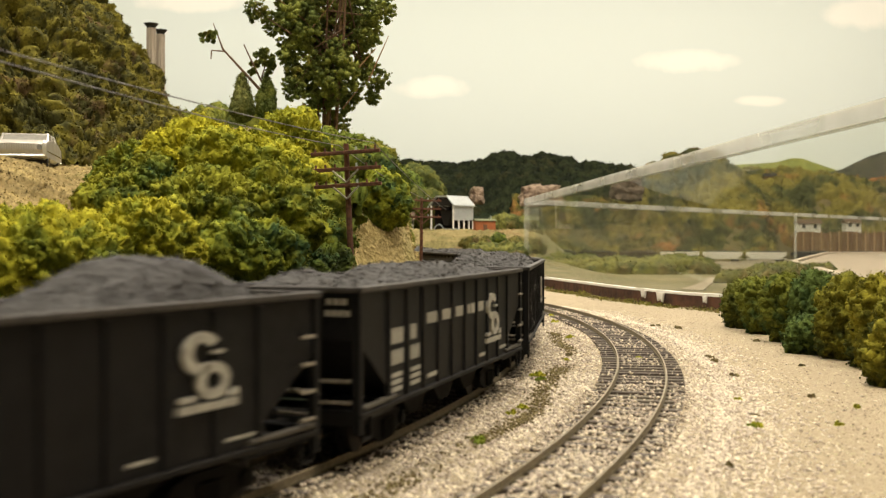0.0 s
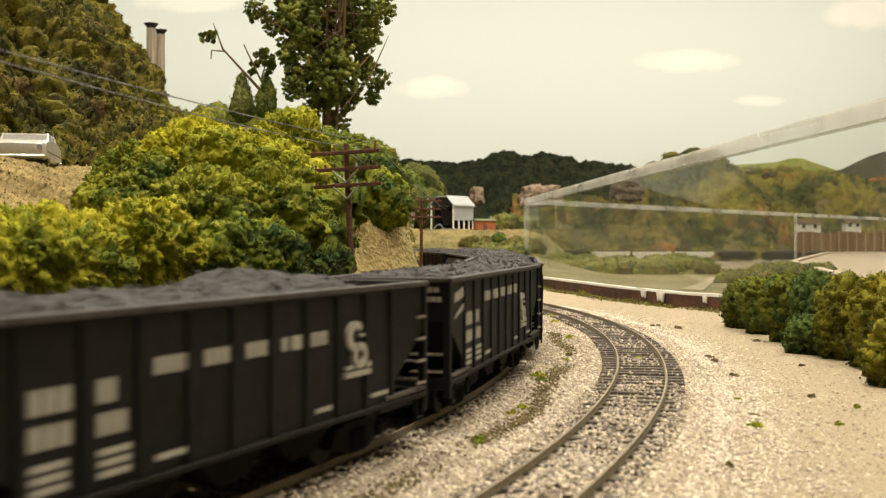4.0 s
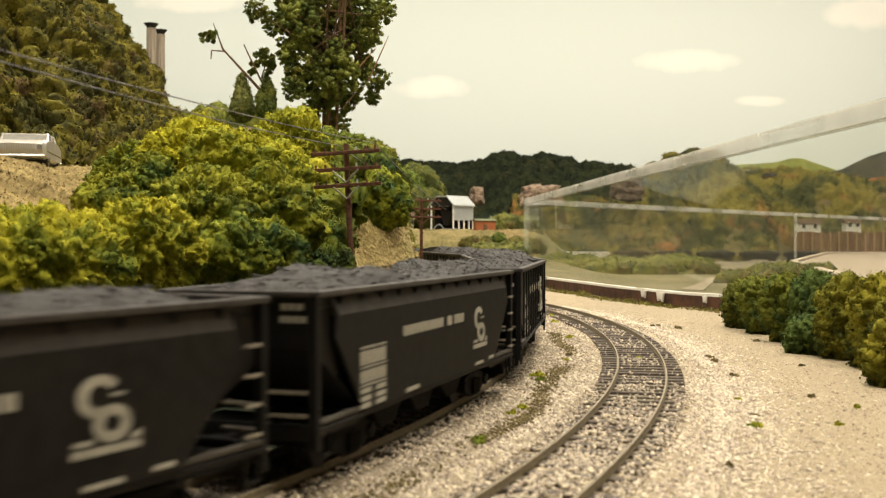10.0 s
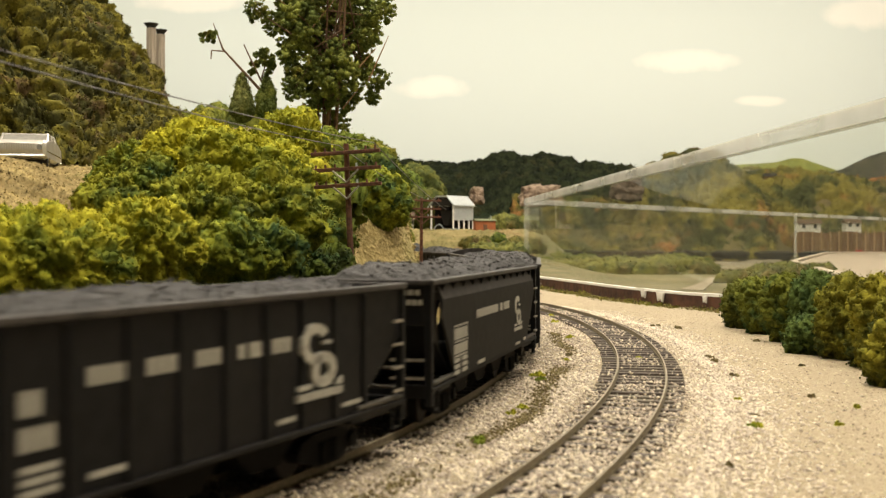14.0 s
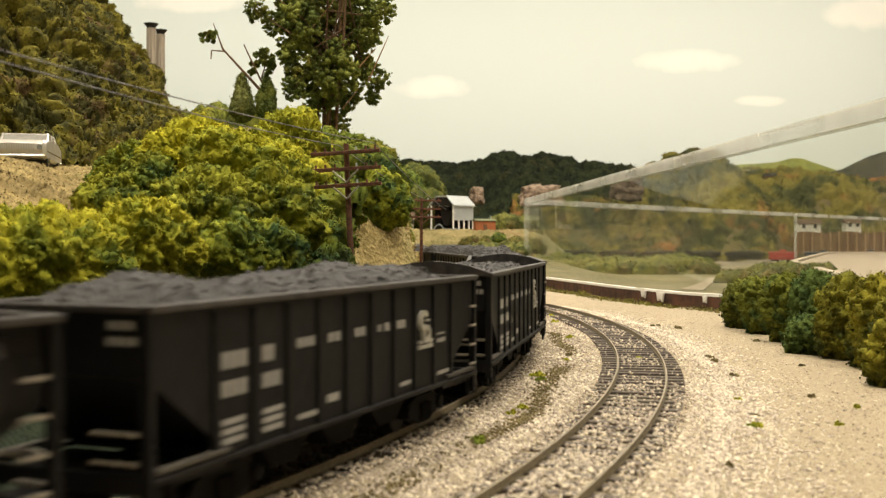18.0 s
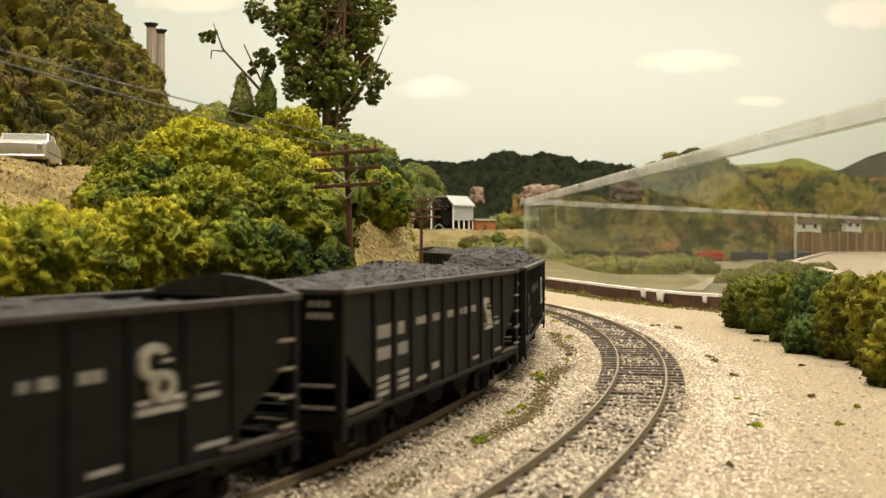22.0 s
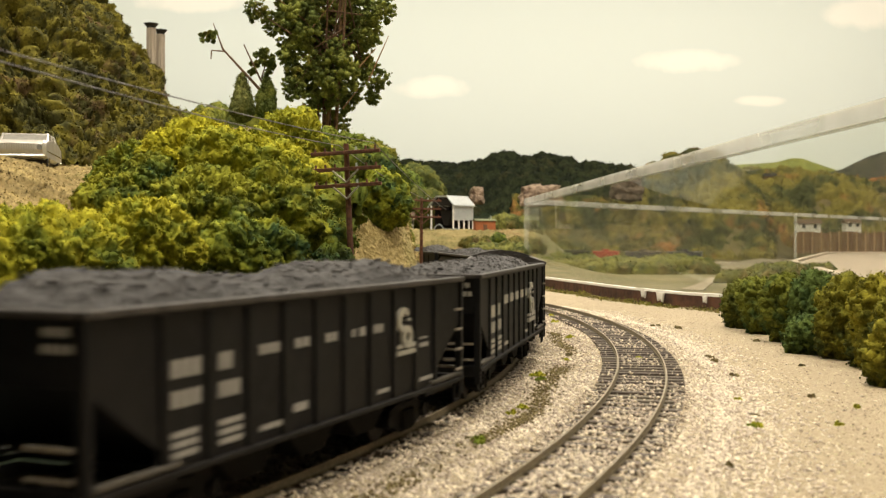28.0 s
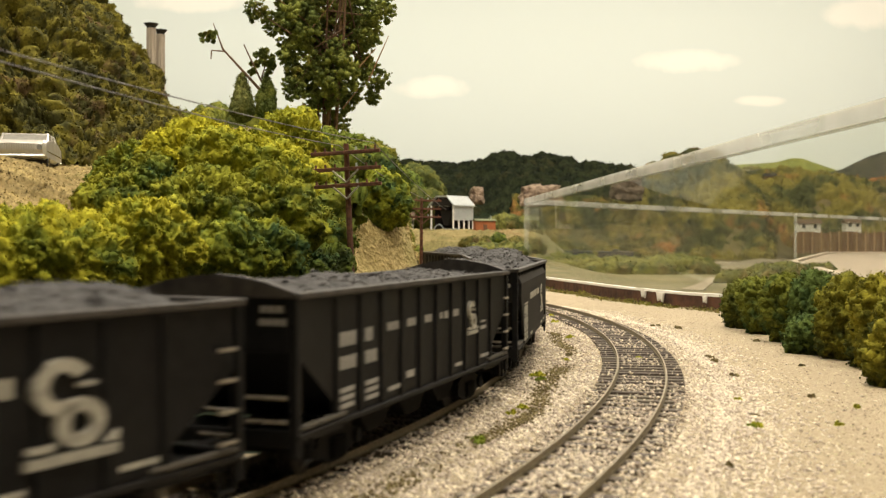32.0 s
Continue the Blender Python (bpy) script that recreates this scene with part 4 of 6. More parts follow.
def hopper(kind, label, load, dim=False, stripes=False, rim_light=False, peaked=False, letter="full", mark_size=1.0):
    car = thing("hopper_car", label, "hopper car", "coal train")
    paint = M_CAR_BROWN if kind == "offset" else M_CAR_BLACK
    ink = M_WHITE_DIM if dim else M_WHITE
    outer_y = -HW
    for s in (-1, 1):
        if kind == "ribbed":
            put("side_sheet", "r", side_sheet, M_CAR_BLACK, car, pose(0, s * (HW - 0.0012), 0))
            for k in range(10):
                x = (k - 4.5) * 0.0122
                put("rib", "r", rib, M_CAR_BLACK, car, pose(x, s * (HW - 0.0012 - 0.0002), 0, 0, 0, 0 if s < 0 else 180))
        else:
            put("side_sheet", "o", offset_side, paint, car, pose(0, s * HW, 0))
            put("upper_sheet", "o", lambda bm: box(bm, -HL, HL, -0.0003, 0.0003, TOPZ - 0.0048, TOPZ), paint, car, pose(0, s * (HW - 0.0020), 0))
            put("ledge", "o", lambda bm: prism(bm, [(-0.0004, TOPZ - 0.0046), (0.0018, TOPZ - 0.0046), (0.0018, TOPZ - 0.0012), (0.0013, TOPZ - 0.0012)], "x", -0.0640, 0.0640), M_SLOPED, car, pose(0, s * HW, 0, 0, 0, 0 if s < 0 else 180), "lighter sloping upper side")
            for k in range(12):
                put("gusset", "o", lambda bm: prism(bm, [(-0.0017, TOPZ - 0.001), (0.0, TOPZ - 0.001), (0.0, TOPZ - 0.0046), (-0.0004, TOPZ - 0.0046)], "x", -0.0003, 0.0003), paint, car, pose((k - 5.5) * 0.0111, s * (HW - 0.0017), 0, 0, 0, 0 if s < 0 else 180))
            for e in (-1, 1):
                put("end_sheet", "o%d" % e, lambda bm: prism(bm, [(e * 0.0638, TOPZ - 0.0046), (e * HL, TOPZ - 0.0046), (e * HL, 0.0262), (e * 0.060, 0.0190)], "y", -0.0003, 0.0003), paint, car, pose(0, s * (HW - 0.0020), 0))
        put("side_sill", kind, lambda bm: box(bm, -HL, HL, -0.0006, 0.0006, SILL - 0.0011, SILL), M_CAR_BROWN, car, pose(0, s * (HW - 0.0004), 0), bevel=0.0002)
        put("rim", "l", lambda bm: [box(bm, -HL - 0.0004, HL + 0.0004, -0.0010, 0.0010, TOPZ - 0.0006, TOPZ + 0.0006)], M_RIM, car, pose(0, s * (HW - 0.0006), 0), "dusty top rim", bevel=0.0002)
        for e in (-1, 1):
            put("corner_post", "c", lambda bm: box(bm, -0.0009, 0.0009, -0.0009, 0.0009, SILL - 0.0045, TOPZ), M_CAR_BLACK, car, pose(e * (HL - 0.0006), s * (HW - 0.0010), 0), bevel=0.0002)
            for k in range(4 if e * s < 0 else 0):
                put("grab_iron", "s", lambda bm: box(bm, -0.0021, 0.0021, -0.00035, 0.00035, -0.00028, 0.00028), M_GRAB, car, pose(e * (HL - 0.0050), s * (HW + 0.0006), 0.0137 + k * 0.0051), "dusty grab iron")
            put("step", "s", lambda bm: [box(bm, -0.0020, -0.0016, -0.0003, 0.0003, -0.0042, 0), box(bm, 0.0016, 0.0020, -0.0003, 0.0003, -0.0042, 0), box(bm, -0.0020, 0.0020, -0.0003, 0.0003, -0.0046, -0.0040)], M_CAR_BLACK, car, pose(e * (HL - 0.0042), s * (HW - 0.0004), SILL - 0.0014))
    for e in (-1, 1):
        turn = 0 if e > 0 else 180
        put("end_panel", "e", lambda bm: box(bm, HL - 0.0010, HL - 0.0002, -HW + 0.0014, HW - 0.0014, 0.0262, TOPZ), M_CAR_BLACK, car, pose(0, 0, 0, 0, 0, turn))
        put("slope_sheet", "e", lambda bm: prism(bm, [(HL - 0.0012, 0.0264), (HL - 0.0004, 0.0264), (0.0445, SILL - 0.002), (0.0437, SILL - 0.002)], "y", -HW + 0.0018, HW - 0.0018), M_CAR_BLACK, car, pose(0, 0, 0, 0, 0, turn))
        put("end_sill", "e", lambda bm: box(bm, HL - 0.0014, HL + 0.0002, -HW + 0.0014, HW - 0.0014, SILL - 0.0026, SILL + 0.0006), M_CAR_BLACK, car, pose(0, 0, 0, 0, 0, turn), bevel=0.0002)
        put("end_platform", "e", lambda bm: box(bm, 0.0505, HL - 0.0014, -HW + 0.0012, HW - 0.0012, SILL - 0.0024, SILL - 0.0012), M_CAR_BLACK, car, pose(0, 0, 0, 0, 0, turn))
        for z in (0.0179, 0.0135):
            put("end_grab", "e", lambda bm: box(bm, -0.0003, 0.0003, -0.0042, 0.0042, -0.0003, 0.0003), M_GRAB, car, pose(e * (HL + 0.0007), -0.0110, z), "dusty grab iron")
            put("end_grab", "e", lambda bm: box(bm, -0.0003, 0.0003, -0.0042, 0.0042, -0.0003, 0.0003), M_GRAB, car, pose(e * (HL + 0.0007), 0.0110, z), "dusty grab iron")
        for s in (-1, 1):
            put("sill_ledge", "e", lambda bm: box(bm, 0.0512, HL - 0.0016, -0.0008, 0.0008, SILL + 0.0004, SILL + 0.0013), M_LEDGE, car, pose(0, s * (HW - 0.0006), 0, 0, 0, turn), "dust-covered end sill ledge", bevel=0.0002)
        put("end_rim", "p" if peaked else "f", (lambda bm: prism(bm, [(-HW, TOPZ - 0.0004), (HW, TOPZ - 0.0004), (HW, TOPZ + 0.0006), (HW * 0.62, TOPZ + 0.0026), (HW * 0.3, TOPZ + 0.0036), (0, TOPZ + 0.0040), (-HW * 0.3, TOPZ + 0.0036), (-HW * 0.62, TOPZ + 0.0026), (-HW, TOPZ + 0.0006)], "x", HL - 0.0014, HL + 0.0004)) if peaked else (lambda bm: box(bm, HL - 0.0014, HL + 0.0004, -HW + 0.0004, HW - 0.0004, TOPZ - 0.0006, TOPZ + 0.0006)), M_RIM, car, pose(0, 0, 0, 0, 0, turn), "dusty end rim", bevel=0.0002)
        put("coupler", "e", lambda bm: [box(bm, HL - 0.006, HL + 0.0062, -0.0012, 0.0012, 0.0072, 0.0098), box(bm, HL + 0.0050, HL + 0.0092, -0.0021, 0.0017, 0.0068, 0.0102)], M_TRUCK, car, pose(0, 0, 0, 0, 0, turn), bevel=0.0003)
        truck = put("truck", "t", lambda bm: [box(bm, -0.0022, 0.0022, -0.0100, 0.0100, 0.0040, 0.0076), rod(bm, (0, 0, 0.0076), (0, 0, 0.0100), 0.003)], M_TRUCK, car, pose(e * 0.046, 0, 0))
        for s in (-1, 1):
            put("sideframe", "t", sideframe, M_TRUCK, truck, pose(0, s * 0.0118, 0, 0, 0, 0 if s < 0 else 180))
        for o in (-0.0102, 0.0102):
            AXLES.append((car, put("wheelset", "t", wheelset, M_WHEEL, truck, pose(o, 0, 0.0048)), o))
    put("centre_sill", "c", lambda bm: box(bm, -HL + 0.002, HL - 0.002, -0.0020, 0.0020, SILL - 0.0035, SILL), M_UNDER, car)
    for x in (-0.0255, 0.0, 0.0255):
        put("hopper_bay", "b", bay, M_UNDER, car, pose(x * 0.95, 0, 0))
    put("floor_sheet", "b", lambda bm: box(bm, -0.051, 0.051, -HW + 0.0014, HW - 0.0014, SILL - 0.0008, SILL), M_CAR_BLACK, car)
    # coal heap with loose lumps
    key = "coal%s" % (load,)
    if key not in CACHE:
        CACHE[key] = coal_mesh(*load)
    heap, lumps = CACHE[key]
    part("coal_load", heap, None, car, "heaped grey-black coal")
    tagged(part("loose_coal", lumps, None, car, "loose lumps of coal"), kind="stuff")
    # lettering bars and emblem on both sides
    y = HW - 0.0008 + 0.00012 if kind == "ribbed" else HW + 0.00052
    if kind == "ribbed":
        name = [(-0.0270, -0.0175, 0.0263, 0.0290), (-0.0142, -0.0066, 0.0263, 0.0290), (-0.0020, 0.0050, 0.0263, 0.0290), (0.0096, 0.0116, 0.0264, 0.0289), (0.0130, 0.0166, 0.0263, 0.0290), (0.0202, 0.0268, 0.0263, 0.0290)]
        num = [(-0.0530, -0.0445, 0.0236, 0.0271), (-0.0398, -0.0354, 0.0236, 0.0271), (-0.0530, -0.0445, 0.0189, 0.0222), (-0.0398, -0.0330, 0.0189, 0.0222)]
        num += [(a, a + 0.0072, z, z + 0.0010) for z in (0.0160, 0.0144, 0.0128) for a in (-0.0530, -0.0398)]
        foot = [(-0.0268, -0.0184, 0.0130, 0.0140), (0.0218, 0.0282, 0.0131, 0.0140), (0.0454, 0.0537, 0.0131, 0.0140)]
        ex, ez, es, wide = 0.0362, 0.0181, 1.58, 1.32
    else:
        name = [(-0.0276, 0.0018, 0.0249, 0.0272), (0.0048, 0.0083, 0.0249, 0.0272), (0.0108, 0.0194, 0.0249, 0.0272)]
        num = [(-0.0535, -0.0386, 0.0243, 0.0247), (-0.0535, -0.0386, 0.0209, 0.0238), (-0.0535, -0.0386, 0.0202, 0.0205), (-0.0535, -0.0386, 0.0172, 0.0197), (-0.0535, -0.0386, 0.0164, 0.0168)] + [(a, a + 0.0060, z, z + 0.0010) for a in (-0.0535, -0.0450) for z in (0.0150, 0.0134, 0.0119)]
        foot = [(-0.0262, -0.0172, 0.0118, 0.0127), (0.0300, 0.0380, 0.0118, 0.0126), (0.0440, 0.0490, 0.0122, 0.0130)]
        ex, ez, es, wide = 0.0348, 0.0179, 1.24, 1.36
    if letter == "mid":
        ex, ez, es, wide = 0.0385, 0.0200, 1.25, 1.1
    if letter == "small":
        num = [(a, b, c + 0.0018 * (c > 0.018), d + 0.0012 * (c > 0.018)) for a, b, c, d in num]
        name = [(a, a + (b - a) * 0.78, c + 0.0003, d - 0.0006) for a, b, c, d in name]
        ex, ez, es, wide = 0.0362, 0.0218, mark_size, 1.1
        foot = foot + [(0.0452, 0.0505, 0.0232, 0.0236), (0.0452, 0.0510, 0.0212, 0.0222), (-0.0150, -0.0095, 0.0146, 0.0162)]
    if stripes:
        name = [(a, b, c + 0.0026, d + 0.0027) for a, b, c, d in name]
        ex, ez, es, wide = 0.0368, 0.0178, 1.29, 1.1
        put("stripe", "s", lambda bm: [prism(bm, [(-0.0660, 0.0304), (-0.0544, 0.0318), (-0.0544, 0.0345), (-0.0660, 0.0330)], "y", -0.00008, 0.00008), prism(bm, [(-0.0660, 0.0262), (-0.0544, 0.0287), (-0.0544, 0.0302), (-0.0640, 0.0275)], "y", -0.00008, 0.00008)], M_WHITE, car, pose(0, -y, 0), "white slanting stripes")
    if letter == "bare":
        ex, ez, es, wide = 0.0405, 0.0208, 1.40, 1.36
        foot = [(a, b, c, c + (d - c) * 0.62) for a, b, c, d in foot]
    tag = "%s%s%s%.2f" % (kind, letter, dim, es)
    turn = pose(0, -y, 0)

    def mark(name_, rect, place_, label_, pitch=0.0):
        x0, x1, z0, z1 = rect
        count = max(1, round((x1 - x0) / pitch)) if pitch else 1
        w_, h_ = (x1 - x0) / count, z1 - z0
        cut_ = w_ * 0.78 if count > 1 else w_
        for b_ in range(count):
            put(name_, "%s %.5f %.5f" % (dim, cut_, h_), lambda bm: box(bm, 0, cut_, -0.00008, 0.00008, 0, h_), ink, car, place_ @ pose(x0 + b_ * w_, 0, z0), label_)
    for r_ in num:
        mark("number_mark", r_, turn, "white number bar", 0.0027 if r_[3] - r_[2] > 0.002 else 0)
    if letter != "bare":
        for r_ in name:
            mark("name_mark", r_, turn, "white name bar", 0.0026)
    for r_ in foot:
        mark("data_mark", r_, turn, "small white data bar")
    emblem(car, turn @ pose(ex, 0, ez) @ Matrix.Diagonal((wide, 1, 1, 1)), es, M_WHITE, tag, 0.0008 if kind == "ribbed" else 0.0001)
    for r_ in ((-0.0048, 0.0002, 0.0335, 0.0348), (-0.0050, 0.0008, 0.0311, 0.0324)):
        mark("end_mark", r_, pose(-HL + 0.00008, -0.0142, 0, 0, 0, -90), "small white end number bar", 0.0016)
    return car


W_LAB = "black ribbed coal hopper, dusty, heaped with coal, white lettering"
O_LAB = "smooth-sided black coal hopper, dusty, heaped with coal, white lettering"
TRAIN = [
    ("ribbed", W_LAB, dict(load=(2, 0.0084, 1.5, 0.043), letter="bare")), ("ribbed", W_LAB, dict(load=(3, 0.0068, 0.5))),
    ("ribbed", W_LAB, dict(load=(4, 0.0058, 0.7), letter="mid")),
    ("ribbed", "black ribbed coal hopper with two white slanting end stripes", dict(load=(5, 0.0052, 0.6), stripes=True)),
    ("offset", O_LAB, dict(load=(6, 0.0058, 0.6))), ("offset", O_LAB, dict(load=(7, 0.0066, 0.5))),
    ("ribbed", W_LAB, dict(load=(8, 0.0052, 0.6))), ("offset", O_LAB, dict(load=(9, 0.0075, 0.35))),
    ("ribbed", "black ribbed coal hopper with faded grey lettering", dict(load=(10, 0.0074, 0.5), dim=True, letter="small")),
    ("ribbed", "black ribbed coal hopper with arched ends and a low coal load", dict(load=(11, 0.0040, 0.9), dim=True, letter="small", peaked=True, mark_size=1.18)),
    ("ribbed", "black ribbed coal hopper with faded grey lettering", dict(load=(12, 0.0062, 0.6), dim=True, letter="small")),
    ("ribbed", W_LAB, dict(load=(13, 0.0098, 0.3), letter="mid")),
    ("ribbed", "black ribbed coal hopper with faded grey lettering", dict(load=(14, 0.0085, 0.35), dim=True, letter="small", mark_size=1.18)),
    ("ribbed", W_LAB, dict(load=(15, 0.0058, 0.6))),
    ("ribbed", "black ribbed coal hopper with arched ends and a low coal load", dict(load=(16, 0.0042, 0.9), dim=True, letter="small", peaked=True)),
    ("offset", O_LAB, dict(load=(17, 0.0058, 0.6))), ("ribbed", W_LAB, dict(load=(18, 0.0062, 0.8))), ("ribbed", W_LAB, dict(load=(19, 0.0062, 0.8))),
]
HOPPERS = []
for k_, (kind_, label_, opts_) in enumerate(TRAIN):
    HOPPERS.append((k_, hopper(kind_, label_, **opts_)))


def on_curve(s):
    th = s / R_IN
    rc = R_IN * math.cos(0.046 / R_IN)
    return pose(CX + rc * math.cos(th), CY + rc * math.sin(th), 0, 0, 0, math.degrees(th) + 90)


def place(px, py, depth):
    """A point seen in a given direction at a given distance ahead."""
    return ((px - 784) / 1940 * depth, depth, EYE_Z + (421.5 - py) / 1940 * depth)


def ground_at(px, py):
    """Where a line of sight below the horizon meets the ground."""
    d = 0.1
    while d < 5.0:
        x, y, z = place(px, py, d)
        if z <= float(zt(x, y)):
            break
        d *= 1.01
    return x, y, float(zt(x, y))


B_GOLD = leaf_mix("gold_green_foam", (0.36, 0.335, 0.026), FRESH, GREEN, 105, share=0.55)
B_LIME = leaf_mix("lime_green_foam", (0.235, 0.24, 0.024), GREEN, DARK, 105, share=0.6)
B_SUNNY = leaf_mix("sunny_green_foam", (0.36, 0.35, 0.028), FRESH, GREEN, 105, share=0.55)
B_BRIGHT = leaf_mix("bright_yellow_foam", (0.43, 0.40, 0.027), (0.32, 0.31, 0.026), FRESH, 105)
B_MIXED = leaf_mix("mixed_green_foam", FRESH, GREEN, TEAL, 105, share=0.45)
B_TEAL = leaf_mix("teal_green_foam", (0.20, 0.21, 0.025), GREEN, TEAL, 105, share=0.4)
B_GREEN = leaf_mix("leaf_green_foam", (0.165, 0.18, 0.024), GREEN, DARK, 105, share=0.45)
B_DULL = leaf_mix("dull_olive_foam", OLIVE, GREEN, DARK, 105)
B_DEEP = leaf_mix("deep_green_foam", GREEN, DARK, TEAL, 105)
H_GREEN = leaf_mix("hedge_green_mix", (0.118, 0.128, 0.018), (0.058, 0.078, 0.017), (0.035, 0.068, 0.022), 75)
H_DEEP = leaf_mix("hedge_deep_mix", (0.105, 0.110, 0.017), (0.050, 0.062, 0.015), DARK, 75)
H_TEAL = leaf_mix("hedge_teal_mix", (0.075, 0.105, 0.024), (0.040, 0.066, 0.020), GREEN, 75)
H_OLIVE = leaf_mix("hedge_olive_mix", (0.155, 0.147, 0.018), (0.085, 0.088, 0.015), DARK, 75)
H_GOLD = leaf_mix("hedge_gold_mix", (0.205, 0.185, 0.020), (0.115, 0.112, 0.016), DARK, 75)

# ---- bushes along the inside of the curve ----
for i, (px, py, rx, ry, d, m_, lab) in enumerate((
        (80, 470, 175, 100, 0.33, B_GOLD, "broad yellow-green foam bush beside the track"),
        (250, 440, 110, 98, 0.36, B_GOLD, "broad yellow-green foam bush beside the track"),
        (338, 288, 88, 66, 0.48, B_BRIGHT, "tall bright yellow-green foam bush"),
        (408, 308, 78, 92, 0.45, B_SUNNY, "tall bright yellow-green foam bush"),
        (480, 390, 80, 100, 0.43, B_LIME, "yellow-green foam bush beside the telegraph pole"),
        (553, 430, 46, 82, 0.49, B_TEAL, "mixed green foam bush beside the telegraph pole"),
        (350, 390, 100, 100, 0.41, B_LIME, "yellow-green foam bush in the hedge"),
        (236, 314, 56, 50, 0.50, B_MIXED, "small mixed green foam bush on the bank"),
        (505, 268, 62, 58, 0.58, B_SUNNY, "bright leaf green foam bush on the bank"),
        (566, 405, 24, 60, 0.52, B_GREEN, "mixed green foam bush beside the telegraph pole"),
        (540, 350, 43, 48, 0.53, B_GOLD, "mixed green foam bush beside the telegraph pole"),
        (600, 300, 42, 50, 0.72, B_GREEN, "green foam scrub bush above the rock cut"),
        (655, 325, 42, 55, 0.74, B_GREEN, "green foam scrub bush above the rock cut"),
        (662, 346, 30, 21, 0.628, B_MIXED, "green foam scrub bush above the rock cut"),
        (688, 364, 16, 13, 0.627, B_MIXED, "green foam scrub bush above the rock cut"),
        (636, 352, 24, 20, 0.75, B_DULL, "green foam scrub bush above the rock cut"),
        (262, 335, 60, 55, 0.46, B_TEAL, "small dark green foam bush on the bank"),
        (590, 445, 16, 54, 0.55, B_TEAL, "mixed green foam bush beside the telegraph pole"),
        (465, 330, 68, 76, 0.47, B_SUNNY, "tall bright yellow-green foam bush"),
        (430, 450, 100, 56, 0.40, B_MIXED, "broad yellow-green foam bush beside the track"),
        (535, 480, 62, 40, 0.47, B_DEEP, "dark green foam bush in the hedge"),
        (190, 366, 62, 28, 0.44, B_LIME, "small yellow-green foam bush on the bank"),
)):
    k_ = d / 1940 / 1.13
    clump_bush("bush", lab, place(px, py, d), (rx * k_ * 0.97, min(rx * k_, 0.026), ry * k_ * 0.96), m_, 100 + i, level=6 if rx * k_ > 0.012 else 5, lumps=(0.0185 * d, 0.0088 * d, 0.0044 * d), rough=(0.0098 * d, 0.0084 * d, 0.0047 * d), jitter=0.0009 * d, crumb=0.0013 * d, group="hedge inside the curve")

# ---- bushes along the layout edge ----
for i, (px, py, rx, ry, d, m_) in enumerate((
        (1316, 536, 38, 48, 0.655, H_DEEP), (1348, 540, 34, 58, 0.615, H_GREEN),
        (1392, 545, 42, 64, 0.565, H_GREEN), (1445, 538, 50, 62, 0.55, H_TEAL),
        (1432, 594, 36, 36, 0.51, H_TEAL), (1494, 568, 44, 80, 0.485, H_OLIVE),
        (1552, 572, 46, 98, 0.45, H_GOLD), (1590, 626, 46, 66, 0.395, H_GOLD),
        (1650, 590, 90, 115, 0.40, H_OLIVE))):
    k_ = d / 1940 / 1.13
    clump_bush("bush", "rounded green foam bush on the gravel beside the layout edge", place(px, py + 8, d), (rx * k_ * 0.98, min(rx * k_ * 1.2, 0.024), ry * k_ * 1.08), m_, 200 + i, level=6 if rx * k_ > 0.013 else 5, lumps=(0.0080, 0.0027, 0.0014), rough=(0.0024, 0.0030, 0.0019), jitter=0.0005, cover=1.1, group="hedge along the layout edge")


# ---- woods on the slopes ----
def inside_of(x, y):
    return R_IN - np.hypot(x - CX, y - CY)


W_HILL = leaf_mix("hillside_foam", (0.150, 0.130, 0.020), (0.054, 0.053, 0.016), (0.100, 0.066, 0.028), 55, 480, 0.5)
W_GREEN = leaf_mix("green_hill_foam", (0.17, 0.18, 0.03), (0.075, 0.095, 0.026), (0.22, 0.21, 0.032), 45, 320)
W_TURF = leaf_mix("bank_turf_flock", (0.325, 0.25, 0.105), (0.22, 0.165, 0.07), (0.155, 0.13, 0.038), 60, 500, 0.5, island=0.1)
blanket("bank_turf", "rough tan and olive turf on the bank below the parked car", -0.47, -0.24, 150, 0.34, 0.72, 180,
        lambda x, y: inside_of(x, y) > 0.06, (0.012, 0.0050, 0.0025), (0.0014, 0.0012, 0.0008), W_TURF, 39, crumb=0.00045, lift=0.0008, cover=0.9)
W_FIELD = leaf_mix("dry_field_flock", (0.225, 0.18, 0.080), (0.145, 0.125, 0.048), (0.17, 0.10, 0.043), 14, 220, 0.5, island=0.1)
blanket("field_turf", "dry straw and olive turf on the far field", -0.05, 0.155, 150, 1.60, 3.45, 120,
        lambda x, y: (x < 0.082 * y) & (np.hypot(x - CX, y - CY) > R_OUT + 0.1), (0.030, 0.012, 0.006), (0.0024, 0.0024, 0.0016), W_FIELD, 40, crumb=0.0014, lift=0.0006, cover=0.9)
W_SHED = leaf_mix("shed_tree_foam", (0.115, 0.12, 0.028), (0.055, 0.066, 0.02), DARK, 45, 320)
W_FAR = leaf_mix("far_ridge_foam", (0.022, 0.027, 0.012), (0.010, 0.013, 0.007), (0.032, 0.031, 0.013), 20, 130)
W_AUTUMN = leaf_mix("autumn_slope_foam", (0.155, 0.13, 0.03), (0.045, 0.05, 0.02), (0.26, 0.12, 0.04), 7.0, 70, 0.5)
